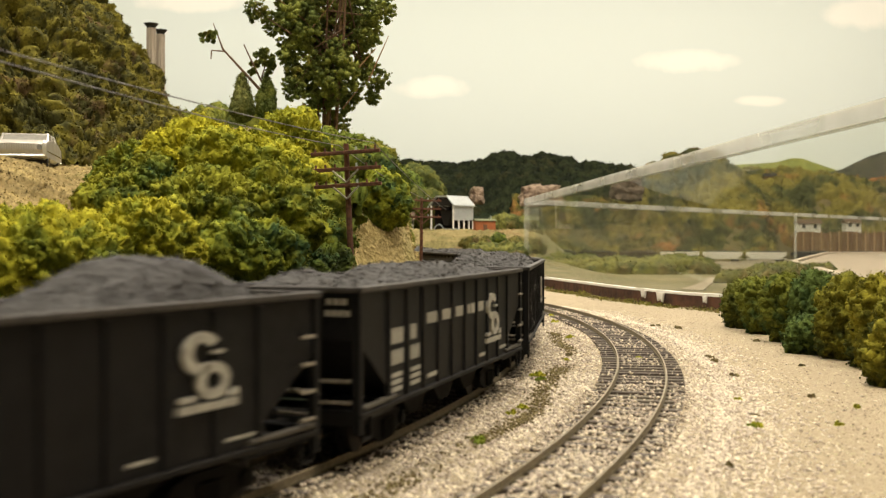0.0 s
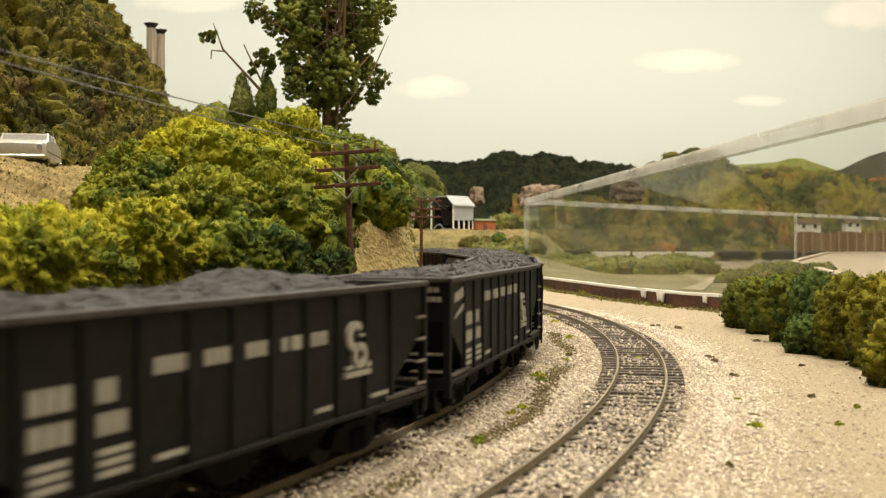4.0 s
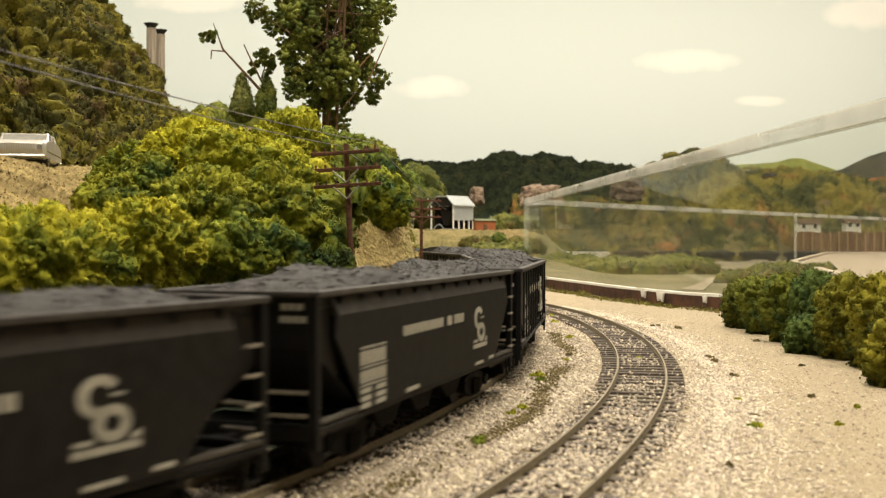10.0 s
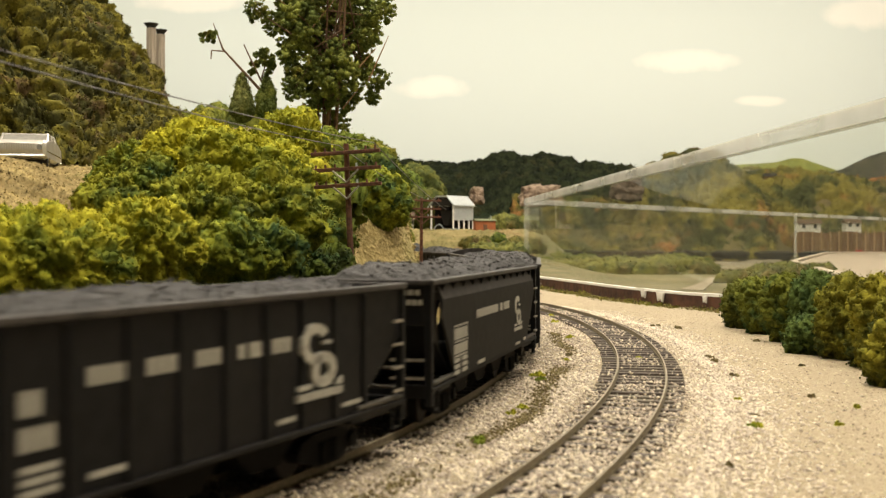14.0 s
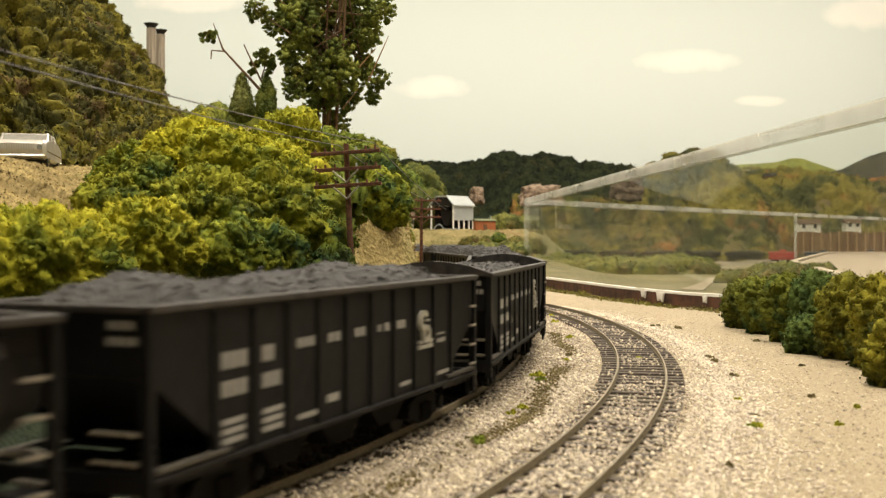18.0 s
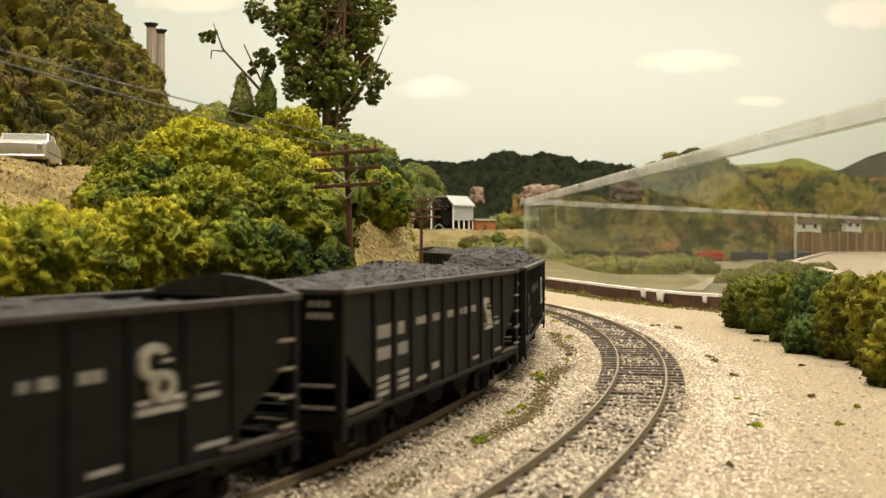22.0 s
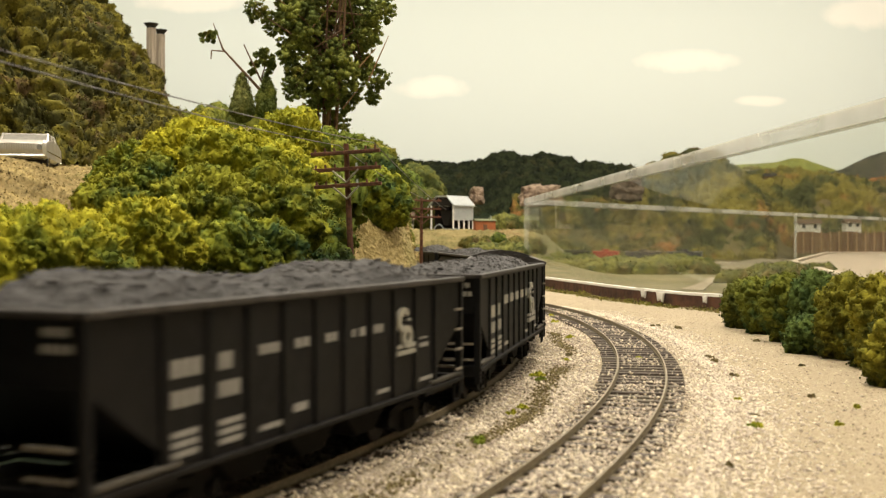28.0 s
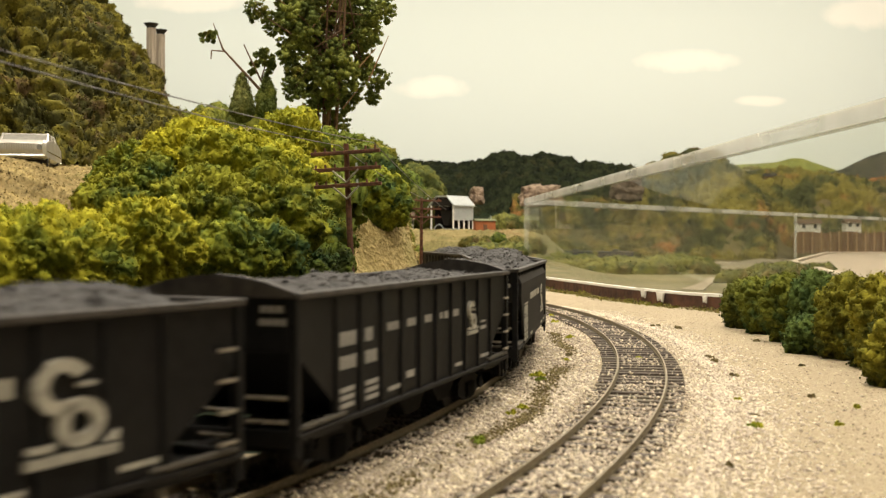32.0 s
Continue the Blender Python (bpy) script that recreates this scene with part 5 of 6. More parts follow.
blanket("wooded_hillside", "steep hillside thick with olive and dark green foam", -0.46, -0.20, 175, 0.66, 1.22, 400,
        lambda x, y: (inside_of(x, y) > 0.1) & (zt(x, y) > EYE_Z + 0.045 * y), (0.018, 0.0085, 0.0044), (0.0090, 0.0095, 0.0058), W_HILL, 31, crumb=0.0010, lift=-0.002, cover=1.6)
blanket("green_hillside", "leafy green hillside behind the railway loop", -0.33, -0.005, 230, 1.12, 1.62, 150,
        lambda x, y: (inside_of(x, y) < -0.09) & (zt(x, y) > 0.012), (0.026, 0.012, 0.006), (0.0110, 0.0100, 0.0060), W_GREEN, 32, crumb=0.0015, lift=0.002, cover=1.8)
blanket("bank_scrub", "green foam scrub on top of the bank and over the rock cut", -0.235, -0.03, 140, 0.60, 0.99, 120,
        lambda x, y: (inside_of(x, y) > 0.080) & (zt(x, y) > 0.05), (0.016, 0.0075, 0.0038), (0.0065, 0.0050, 0.0030), B_GREEN, 33, crumb=0.0009, lift=0.003, cover=2.2)


rng = np.random.default_rng(44)
for i in range(60):
    th_ = math.radians(2.5 + 10.0 * i / 60)
    r_ = R_IN - rng.uniform(0.050, 0.105)
    x_, y_ = CX + r_ * math.cos(th_), CY + r_ * math.sin(th_)
    q_ = rng.uniform(0.007, 0.0115)
    if float(zt(x_, y_)) > 0.069:
        clump_bush("bush", "green foam scrub bush above the rock cut", (x_, y_, float(zt(x_, y_)) + 0.002), (q_, q_, q_ * 0.9), (B_DEEP, B_GREEN, B_DULL)[i % 3], 600 + i, crumb=0.0008, level=4, lumps=(0.0070, 0.0032, 0.0016), rough=(0.0036, 0.0026, 0.0015), cover=1.3, group="scrub above the rock cut")


def behind_line(x, y):
    return y - (FAR_A.y + (x - FAR_A.x) * (FAR_B.y - FAR_A.y) / (FAR_B.x - FAR_A.x))


def far_keep(x, y):
    z = zt(x, y)
    return (behind_line(x, y) > 0.12) & ((x / y < 0.065) & (z > 0.08) | (x / y < 0.186) & (z > 0.165))


def autumn_keep(x, y):
    z = zt(x, y)
    k = (behind_line(x, y) > 0.12) & (z > -0.045) & ((x / y > 0.178) | (x / y > 0.06) & (z < 0.245))
    k &= ~((x / y > 0.305) & (behind_line(x, y) < 0.62))
    return k


blanket("far_wood", "dark green wooded ridge in the distance", -0.16, 0.26, 260, 4.2, 5.38, 130, far_keep,
        (0.060, 0.030, 0.015), (0.014, 0.016, 0.011), W_FAR, 34, crumb=0.0030, lift=-0.008, cover=1.8)
blanket("autumn_hillside", "distant hillside of olive and rust-coloured foam", 0.06, 0.47, 300, 4.05, 5.38, 170, autumn_keep,
        (0.065, 0.030, 0.015), (0.024, 0.019, 0.011), W_AUTUMN, 35, crumb=0.004, lift=-0.002)
B_BROWN = leaf_mix("brown_olive_foam", (0.13, 0.115, 0.03), (0.065, 0.065, 0.02), BROWN, 60)
S_FIELD = leaf_mix("field_scrub_foam", (0.135, 0.135, 0.034), (0.060, 0.072, 0.024), (0.15, 0.12, 0.042), 30, 200)
for lab, x0, x1, y0, y1, n_, r_, keep_, sd in (
        ("low green scrub behind the orange shack", 0.12, 0.22, 2.62, 2.85, 14, 0.026, lambda x, y: True, 38),
        ("low green scrub along the field bank", 0.04, 0.16, 1.85, 2.12, 16, 0.014, lambda x, y: True, 36),
        ("low green scrub beyond the clear panel", 0.15, 0.56, 1.95, 2.45, 50, 0.027, lambda x, y: 0.085 * y < x < 0.25 * y, 37)):
    rng = np.random.default_rng(sd)
    for i in range(n_):
        x_, y_ = rng.uniform(x0, x1), rng.uniform(y0, y1)
        if keep_(x_, y_):
            q_ = r_ * rng.uniform(0.75, 1.2)
            clump_bush("scrub_bush", lab, (x_, y_, min(float(zt(x_, y_)) + q_ * 0.35, 0.001 - q_ * 0.75) if sd == 37 else float(zt(x_, y_)) + q_ * 0.35), (q_ * 1.25, q_, q_ * 0.85), S_FIELD, 700 + sd * 10 + i, crumb=0.0022, level=4, lumps=(0.020, 0.009, 0.0045), rough=(0.0075, 0.0055, 0.0035), jitter=0.001, cover=0.3, group="low field scrub")


for i, (px, py, rx, ry, d, m_) in enumerate(((752, 336, 26, 36, 2.95, W_GREEN), (725, 345, 28, 40, 2.9, B_DEEP), (775, 348, 16, 24, 3.0, W_GREEN), (690, 328, 42, 46, 2.95, B_DEEP), (655, 312, 42, 48, 2.95, W_GREEN), (718, 332, 38, 38, 3.0, W_GREEN), (738, 352, 40, 40, 2.98, B_DEEP), (700, 352, 44, 44, 2.9, W_GREEN), (660, 352, 44, 50, 2.9, B_DEEP), (745, 368, 40, 34, 2.85, W_GREEN), (712, 378, 44, 30, 2.85, B_DEEP))):
    k_ = d / 1940 / 1.13
    clump_bush("far_tree", "round green foam tree behind the shed", place(px, py, d), (rx * k_, rx * k_, ry * k_), W_SHED if m_ is W_GREEN else m_, 250 + i, crumb=0.0024, lumps=(0.034, 0.015, 0.007), rough=(0.016, 0.010, 0.006), jitter=0.0014, cover=0.6, level=4, group="trees behind the shed", category="tree")


for i, (px, py, rx, ry, d, m_) in enumerate(((833, 434, 20, 14, 1.98, B_BROWN), (860, 436, 20, 13, 1.96, B_BROWN), (884, 434, 14, 16, 1.97, B_DEEP), (908, 438, 22, 12, 1.95, B_BROWN), (938, 440, 20, 11, 1.95, B_BROWN), (1300, 493, 32, 7, 1.5, S_FIELD), (1340, 489, 40, 9, 1.5, S_FIELD), (1392, 485, 44, 9, 1.5, S_FIELD), (1440, 481, 36, 9, 1.5, S_FIELD))):
    k_ = d / 1940 / 1.13
    x_, y_, z_ = ground_at(px, py + 8)
    k_ = y_ / 1940 / 1.13
    clump_bush("bush", "low olive bush on the field bank", (x_, y_, z_ + ry * k_ * 0.6), (rx * k_, rx * k_, ry * k_), m_, 270 + i, crumb=0.0015, lumps=(0.016, 0.007, 0.0035), rough=(0.007, 0.0045, 0.0026), jitter=0.0007, level=4, group="bushes on the field bank")


# ---- tree ----
T_LEAF = leaf_mix("tree_foam", (0.23, 0.255, 0.055), (0.12, 0.15, 0.042), (0.27, 0.245, 0.05), 60, 600)


def tree(x, y, z):
    rng = np.random.default_rng(77)
    d = y
    t = thing("tree", "tall model tree with dark green foam clumps on many thin stems", "tree", m=pose(x, y, z))
    stems = []
    for i in range(7):
        a = rng.uniform(0, 6.28)
        lean = rng.uniform(0.2, 1.0) * 0.028
        b = Vector((rng.uniform(-0.006, 0.008), rng.uniform(-0.005, 0.005), -0.012))
        e = Vector((math.cos(a) * lean, math.sin(a) * lean, rng.uniform(0.12, 0.17)))
        mid = b.lerp(e, 0.5) + Vector((rng.normal(0, 0.004), rng.normal(0, 0.004), 0))
        stems.append((b, mid, e))
        bm = bmesh.new()
        rod(bm, b, mid, 0.0016, 0.0011, 7)
        rod(bm, mid, e, 0.0011, 0.0004, 7)
        part("stem", bm, M_BARK_LIGHT if i in (1, 4) else M_BARK, t)
    k = d / 1940
    blobs = []
    for px, py, r in ((455, 20, 24), (480, 30, 26), (520, 20, 40), (560, 15, 45), (600, 20, 40), (640, 20, 36), (680, 25, 24), (665, 40, 18), (515, 75, 34), (540, 110, 40), (585, 60, 44), (620, 85, 40), (655, 70, 26), (560, 150, 46), (600, 140, 44), (530, 165, 26), (640, 115, 26), (665, 140, 26), (655, 165, 16), (575, 100, 44), (595, 215, 24), (550, 190, 22), (612, 180, 18), (500, 40, 24), (560, -30, 60), (620, -30, 50), (510, -30, 44), (570, -80, 60), (545, 45, 42), (600, 110, 40), (575, 175, 34), (640, 50, 34), (560, 75, 36), (620, 160, 24), (530, 135, 28)):
        blobs.append(((px - 784) * k - x, rng.uniform(-0.028, 0.028), EYE_Z + (421.5 - py) * k - z, r * k))
    for i, (bx, by, bz, r) in enumerate(blobs):
        sub = []
        for _ in range(85):
            o = sphere_points(1, rng)[0] * r * rng.uniform(0.45, 0.98)
            q = r * rng.uniform(0.10, 0.24)
            sub.append((bx + o[0], by + o[1], bz + o[2], q, q, q * 0.9))
        pts = puff_points(sub, 12, rng, 0.6)
        clump_ = part("leaf_clump", knobs("leaf_clump", np.array(sub) * np.array([1, 1, 1, 0.9, 0.9, 0.9]), T_LEAF, 300 + i, OCTA, 0.3), None, t)
        part("fuzz", flakes("fuzz", pts, rng.uniform(0.5, 1.2, len(pts)) * 0.0009, T_LEAF, 330 + i), None, clump_)
        bm = bmesh.new()
        st = stems[i % 7]
        rod(bm, st[1].lerp(st[2], rng.uniform(0.0, 0.8)), (bx, by, bz), 0.0008, 0.0003, 6)
        part("branch", bm, M_BARK, t)
    # bare light twigs standing out of the crown
    for a_, b_ in (((655, 150), (690, 72)), ((640, 130), (668, 96)), ((545, 45), (500, 12)), ((500, 12), (470, -8)), ((560, 60), (600, 8)), ((545, 190), (512, 225)), ((612, 200), (640, 168)), ((570, 260), (548, 205))):
        bm = bmesh.new()
        ends = [Vector(((q[0] - 784) * k - x, rng.uniform(-0.03, -0.015), EYE_Z + (421.5 - q[1]) * k - z)) for q in (a_, b_)]
        rod(bm, ends[0], ends[1], 0.0007, 0.0003, 6)
        part("twig", bm, M_BARK_LIGHT, t)
    return t


tx, ty, tz = place(578, 270, 0.82)
tree(tx, ty, float(zt(tx, ty)) + 0.002)


B_POPLAR = leaf_mix("pale_poplar_foam", (0.25, 0.26, 0.085), (0.17, 0.19, 0.062), (0.12, 0.145, 0.045), 90, 600)


def bare_tree():
    d = 0.80
    k = d / 1940
    x, y, z = place(502, 210, d)
    z = float(zt(x, y))
    t = thing("bare_tree", "half-bare leaning model tree with a few leaf clumps", "tree", m=pose(x, y, z))

    def p(px, py, dy=0.0):
        return Vector(((px - 784) * k - x, dy, EYE_Z + (421.5 - py) * k - z))
    for a, b, r0, r1 in (((510, 300), (470, 170), 0.0018, 0.0012), ((470, 170), (395, 88), 0.0012, 0.0007), ((395, 88), (378, 42), 0.0007, 0.0003), ((398, 92), (375, 90), 0.0006, 0.0004), ((375, 90), (374, 105), 0.0005, 0.0004), ((463, 145), (432, 80), 0.0008, 0.0004), ((463, 140), (472, 110), 0.0006, 0.0003), ((442, 140), (430, 175), 0.0004, 0.0003)):
        bm = bmesh.new()
        rod(bm, p(*a), p(*b), r0, r1, 7)
        part("limb", bm, M_BARK, t)
    rng = np.random.default_rng(8)
    for px, py, w, h in ((372, 66, 16, 10), (462, 102, 20, 14), (478, 118, 10, 12), (430, 175, 19, 38), (472, 172, 18, 38), (448, 128, 7, 6)):
        sub = []
        if h > 30:
            ink = B_POPLAR if px < 450 else T_LEAF
            tv, tf = ico(5)
            rad = w * k * np.clip(0.62 - 0.56 * tv[:, 2], 0.05, 1) * 1.05
            v = np.stack([tv[:, 0] * rad, tv[:, 1] * rad, tv[:, 2] * h * k], 1) + np.array(p(px, py))
            v += tv * np.array([puffy(Vector(q), px, (0.0055, 0.0028, 0.0015), (0.0014, 0.0014, 0.0010)) for q in v])[:, None] + rng.normal(0, 0.0002, v.shape)
            clump_ = part("leaf_clump", raw("leaf_clump", v.tolist(), tf.tolist(), ink, True), None, t)
            pts = v[rng.integers(0, len(v), 2600)] + rng.normal(0, 0.0006, (2600, 3))
            part("fuzz", flakes("fuzz", pts, rng.uniform(0.5, 1.2, len(pts)) * 0.0008, ink, 400 + px), None, clump_)
            continue
        for _ in range(20):
            c_ = p(px + rng.normal(0, 0.4) * w, py + rng.uniform(-0.85, 0.85) * h, rng.normal(0, 0.003))
            q = k * min(w, h) * rng.uniform(0.25, 0.45)
            sub.append((*c_, q, q, q))
        pts = puff_points(sub, 110, rng, 0.2)
        part("leaf_clump", flakes("leaf_clump", pts, rng.uniform(0.6, 1.4, len(pts)) * 0.0009, T_LEAF, 400 + px), None, t)


bare_tree()


# ---- telegraph poles ----
def telegraph_pole(x, y, z, h, turn, scale=1.0, lean=0.0, first=0.004, gap=0.0072, label="red-brown wooden telegraph pole with three crossarms"):
    t = thing("telegraph_pole", label, "telegraph pole", "line of telegraph poles", pose(x, y, z, 0, lean, turn))
    lump("pole", lambda bm: rod(bm, (0, 0, 0), (0, 0, h), 0.0016 * scale, 0.0011 * scale, 10), M_POLE, t)
    for k in range(3):
        za = h - (first + k * gap) * scale
        arm = lump("crossarm", lambda bm: box(bm, -0.0162 * scale, 0.0162 * scale, -0.0022 * scale, -0.0008 * scale, za - 0.0008 * scale, za + 0.0008 * scale), M_POLE, t, bevel=0.0002)
        for q in (-0.014, -0.0095, -0.005, 0.005, 0.0095, 0.014):
            lump("insulator", lambda bm: rod(bm, (q * scale, -0.0015 * scale, za + 0.0008 * scale), (q * scale, -0.0015 * scale, za + 0.0024 * scale), 0.0006 * scale, 0.0004 * scale, 6), M_GLASS_INS if q == 0.005 else M_POLE, arm)
        if k:
            for s in (-1, 1):
                lump("brace", lambda bm: rod(bm, (s * 0.006 * scale, -0.0024 * scale, za - 0.0005 * scale), (0, -0.0017 * scale, za - 0.0058 * scale), 0.0004 * scale, seg=5), M_BRACE if scale == 1.0 else M_POLE, t)
    return t


px1, py1, _ = place(627, 500, 0.48)
P1Z = float(zt(px1, py1))
telegraph_pole(px1, py1, P1Z - 0.004, 0.0887 + 0.004 - P1Z, -16, lean=-2.5)
px2, py2, _ = place(745, 470, 0.77)
P2Z = float(zt(px2, py2))
telegraph_pole(px2, py2, P2Z - 0.004, 0.0753 + 0.004 - P2Z, 20, 0.88, 0.3, 0.002, 0.0066)
px3, py3, _ = place(704, 400, 1.35)
P3Z = float(zt(px3, py3))
telegraph_pole(px3, py3, P3Z - 0.004, 0.0765 + 0.004 - P3Z, 20, 0.8, 0, 0.001, 0.0080)


def tube_mesh(name, pts, r, material, seg=6):
    vs, fs = [], []
    for i, p in enumerate(pts):
        t = (pts[min(i + 1, len(pts) - 1)] - pts[max(i - 1, 0)]).normalized()
        a = t.cross(Vector((0, 0, 1))).normalized()
        b = a.cross(t)
        for k in range(seg):
            w = 2 * math.pi * k / seg
            vs.append(p + a * math.cos(w) * r + b * math.sin(w) * r)
    for i in range(len(pts) - 1):
        for k in range(seg):
            fs.append((i * seg + k, i * seg + (k + 1) % seg, (i + 1) * seg + (k + 1) % seg, (i + 1) * seg + k))
    return raw(name, [tuple(v) for v in vs], fs, material, True)


def wire(points, label):
    line = []
    for a, b in zip(points[:-1], points[1:]):
        a, b = Vector(a), Vector(b)
        for i in range(12):
            f = i / 12
            line.append(a.lerp(b, f) - Vector((0, 0, 0.02 * (b - a).length * f * (1 - f))))
    line.append(Vector(points[-1]))
    t = thing("wire", label, "wire", "telegraph wires")
    part("strand", tube_mesh("strand", line, 0.00018, M_WIRE), None, t)


wire([place(-60, 72, 0.20), place(662, 253, 0.475), place(790, 372, 0.83)], "thin grey telegraph wire between poles")
wire([place(-60, 92, 0.20), place(600, 258, 0.485), place(750, 352, 0.83)], "thin grey telegraph wire between poles")


# ---- sedan on the knoll ----
def sedan():
    x, y = -0.2062, 0.5457
    z = float(zmesh(np.array([x]), np.array([y]))[0]) + 0.0022
    c = thing("sedan", "silver saloon car parked on the dirt bank", "car", m=pose(x, y, z, 0, 0, 12))
    # car space: x across, -y is the end towards the track
    lump("body", lambda bm: prism(bm, [(-0.0285, 0.0062), (-0.0290, 0.0112), (-0.0272, 0.0142), (-0.0140, 0.0150), (0.0140, 0.0150), (0.0270, 0.0140), (0.0285, 0.0062), (0.0225, 0.0048), (-0.0225, 0.0048)], "x", -0.0122, 0.0122), M_SEDAN, c, bevel=0.0014)
    lump("chassis", lambda bm: box(bm, -0.0098, 0.0098, -0.0235, 0.0235, 0.0030, 0.0056), M_TYRE, c, "dark underside")
    lump("roof", lambda bm: prism(bm, [(-0.0085, 0.0182), (-0.0070, 0.0190), (0.0090, 0.0190), (0.0110, 0.0182)], "x", -0.0106, 0.0106), M_SEDAN, c, bevel=0.0006)
    lump("cabin", lambda bm: prism(bm, [(-0.0128, 0.0148), (-0.0080, 0.0183), (0.0105, 0.0183), (0.0165, 0.0148)], "x", -0.0104, 0.0104), M_SEDAN_GLASS, c, "pale glazed cabin")
    for sx in (-1, 1):
        for ya, yb in ((-0.0132, -0.0086), (0.0012, 0.0012), (0.0170, 0.0110)):
            lump("pillar", lambda bm: rod(bm, (sx * 0.0108, ya, 0.0146), (sx * 0.0103, yb, 0.0186), 0.0006, seg=6), M_SEDAN, c)
        for yy_ in (-0.0180, 0.0180):
            w = lump("wheel", lambda bm: rod(bm, (sx * 0.0094, yy_, 0.0042), (sx * 0.0120, yy_, 0.0042), 0.0042, seg=18), M_TYRE, c)
            lump("hub_cap", lambda bm: rod(bm, (sx * 0.0120, yy_, 0.0042), (sx * 0.0123, yy_, 0.0042), 0.0022, seg=12), M_CHROME, w)
        lump("headlight", lambda bm: rod(bm, (sx * 0.0094, -0.0286, 0.0106), (sx * 0.0094, -0.0296, 0.0106), 0.0013, seg=10), M_CHROME, c)
        lump("side_trim", lambda bm: box(bm, sx * 0.0120 - 0.0003, sx * 0.0120 + 0.0003, -0.024, 0.024, 0.0088, 0.0093), M_CHROME, c)
    for k in range(14):
        lump("grille_bar", lambda bm: box(bm, -0.0074 + k * 0.00108, -0.0074 + k * 0.00108 + 0.0005, -0.0296, -0.0288, 0.0090, 0.0122), M_SEDAN, c)
    for yy_ in (-0.0297, 0.0297):
        lump("bumper", lambda bm: box(bm, -0.0122, 0.0122, yy_ - 0.0009, yy_ + 0.0009, 0.0056, 0.0072), M_CHROME, c, bevel=0.0005)


sedan()


# ---- twin stacks ----
def stack(px, py, d, r, lab):
    x, y, zt_ = place(px, py, d)
    z = float(zt(x, y)) - 0.01
    t = thing("smokestack", lab, "smokestack", "twin smokestacks", pose(x, y, z))
    h = zt_ - z
    def tube(bm):
        poly = []
        for k in range(40):
            a = 2 * math.pi * k / 40
            rr = r * (1.0 if k % 2 else 0.93)
            poly.append((rr * math.cos(a), rr * math.sin(a)))
        prism(bm, poly, "z", 0, h - 0.006)
    lump("shaft", tube, M_STACK, t)
    lump("neck", lambda bm: rod(bm, (0, 0, h - 0.006), (0, 0, h - 0.003), r * 0.9, seg=20), M_STACK_CAP, t)
    lump("cap", lambda bm: rod(bm, (0, 0, h - 0.003), (0, 0, h), r * 1.15, r * 1.55, 20), M_STACK_CAP, t, "dark flared cap")


stack(268.5, 43, 1.42, 0.0062, "tall streaked grey smokestack with a dark flared cap")
stack(285, 54, 1.46, 0.0058, "shorter streaked grey smokestack with a dark flared cap")


# ---- loader shed, shack, rocks, far houses ----
def shed():
    d = 2.55
    x0, y0, _ = place(800, 407, d)
    z = float(zt(x0, y0))
    t = thing("loader_shed", "tin-roofed loading shed on posts with an open dark front", "shed", m=pose(x0, y0, z, 0, 0, -40))
    w, dp, h = 0.034, 0.037, 0.072
    lump("roof", lambda bm: prism(bm, [(-w * 1.1, h - 0.008), (-w * 0.45, h + 0.012), (w * 0.45, h + 0.012), (w * 1.1, h - 0.010), (w * 1.1, h - 0.013), (w * 0.45, h + 0.009), (-w * 0.45, h + 0.009), (-w * 1.1, h - 0.011)], "y", -dp * 1.06, dp * 1.06), M_TIN, t)
    for k in range(11):
        lump("wall_panel", lambda bm: box(bm, w * 0.96, w, -dp + k * dp / 5.5, -dp + (k + 0.94) * dp / 5.5, 0.027, h - 0.010), M_TIN, t)
    lump("gable", lambda bm: prism(bm, [(-w, h - 0.011), (-w * 0.45, h + 0.008), (w * 0.45, h + 0.008), (w, h - 0.013)], "y", -dp * 0.98, -dp * 0.94), M_TIMBER, t)
    lump("rear_wall", lambda bm: box(bm, -w, w * 0.95, dp - 0.003, dp, 0, h - 0.010), M_TIMBER, t)
    lump("left_wall", lambda bm: box(bm, -w, -w * 0.96, -dp * 0.6, dp - 0.003, 0, h - 0.011), M_TIMBER, t)
    for q in (-w * 0.97, w * 0.97):
        lump("post", lambda bm: box(bm, q - 0.0014, q + 0.0014, -dp, -dp + 0.003, 0, h - 0.010), M_PLASTER, t)
    for q in (-0.4, 0.1, 0.6, 0.97):
        lump("post", lambda bm: box(bm, w * 0.93, w * 0.99, q * dp - 0.0014, q * dp + 0.0014, 0, 0.028), M_PLASTER, t)
    lump("bin", lambda bm: prism(bm, [(-w * 0.6, 0.05), (w * 0.4, 0.05), (w * 0.1, 0.016), (-w * 0.3, 0.016)], "y", -dp * 0.5, dp * 0.6), M_TIMBER, t)
    lump("arch_rail", lambda bm: ring(bm, -w * 0.15, 0.004, 0.0125, 0.0150, 0, 180, -dp * 1.14, -dp * 1.10, 6), M_STEEL, t)
    lump("base_rail", lambda bm: box(bm, w * 0.3, w * 1.6, -dp * 1.14, -dp * 1.10, 0.004, 0.008), M_STEEL, t)


shed()


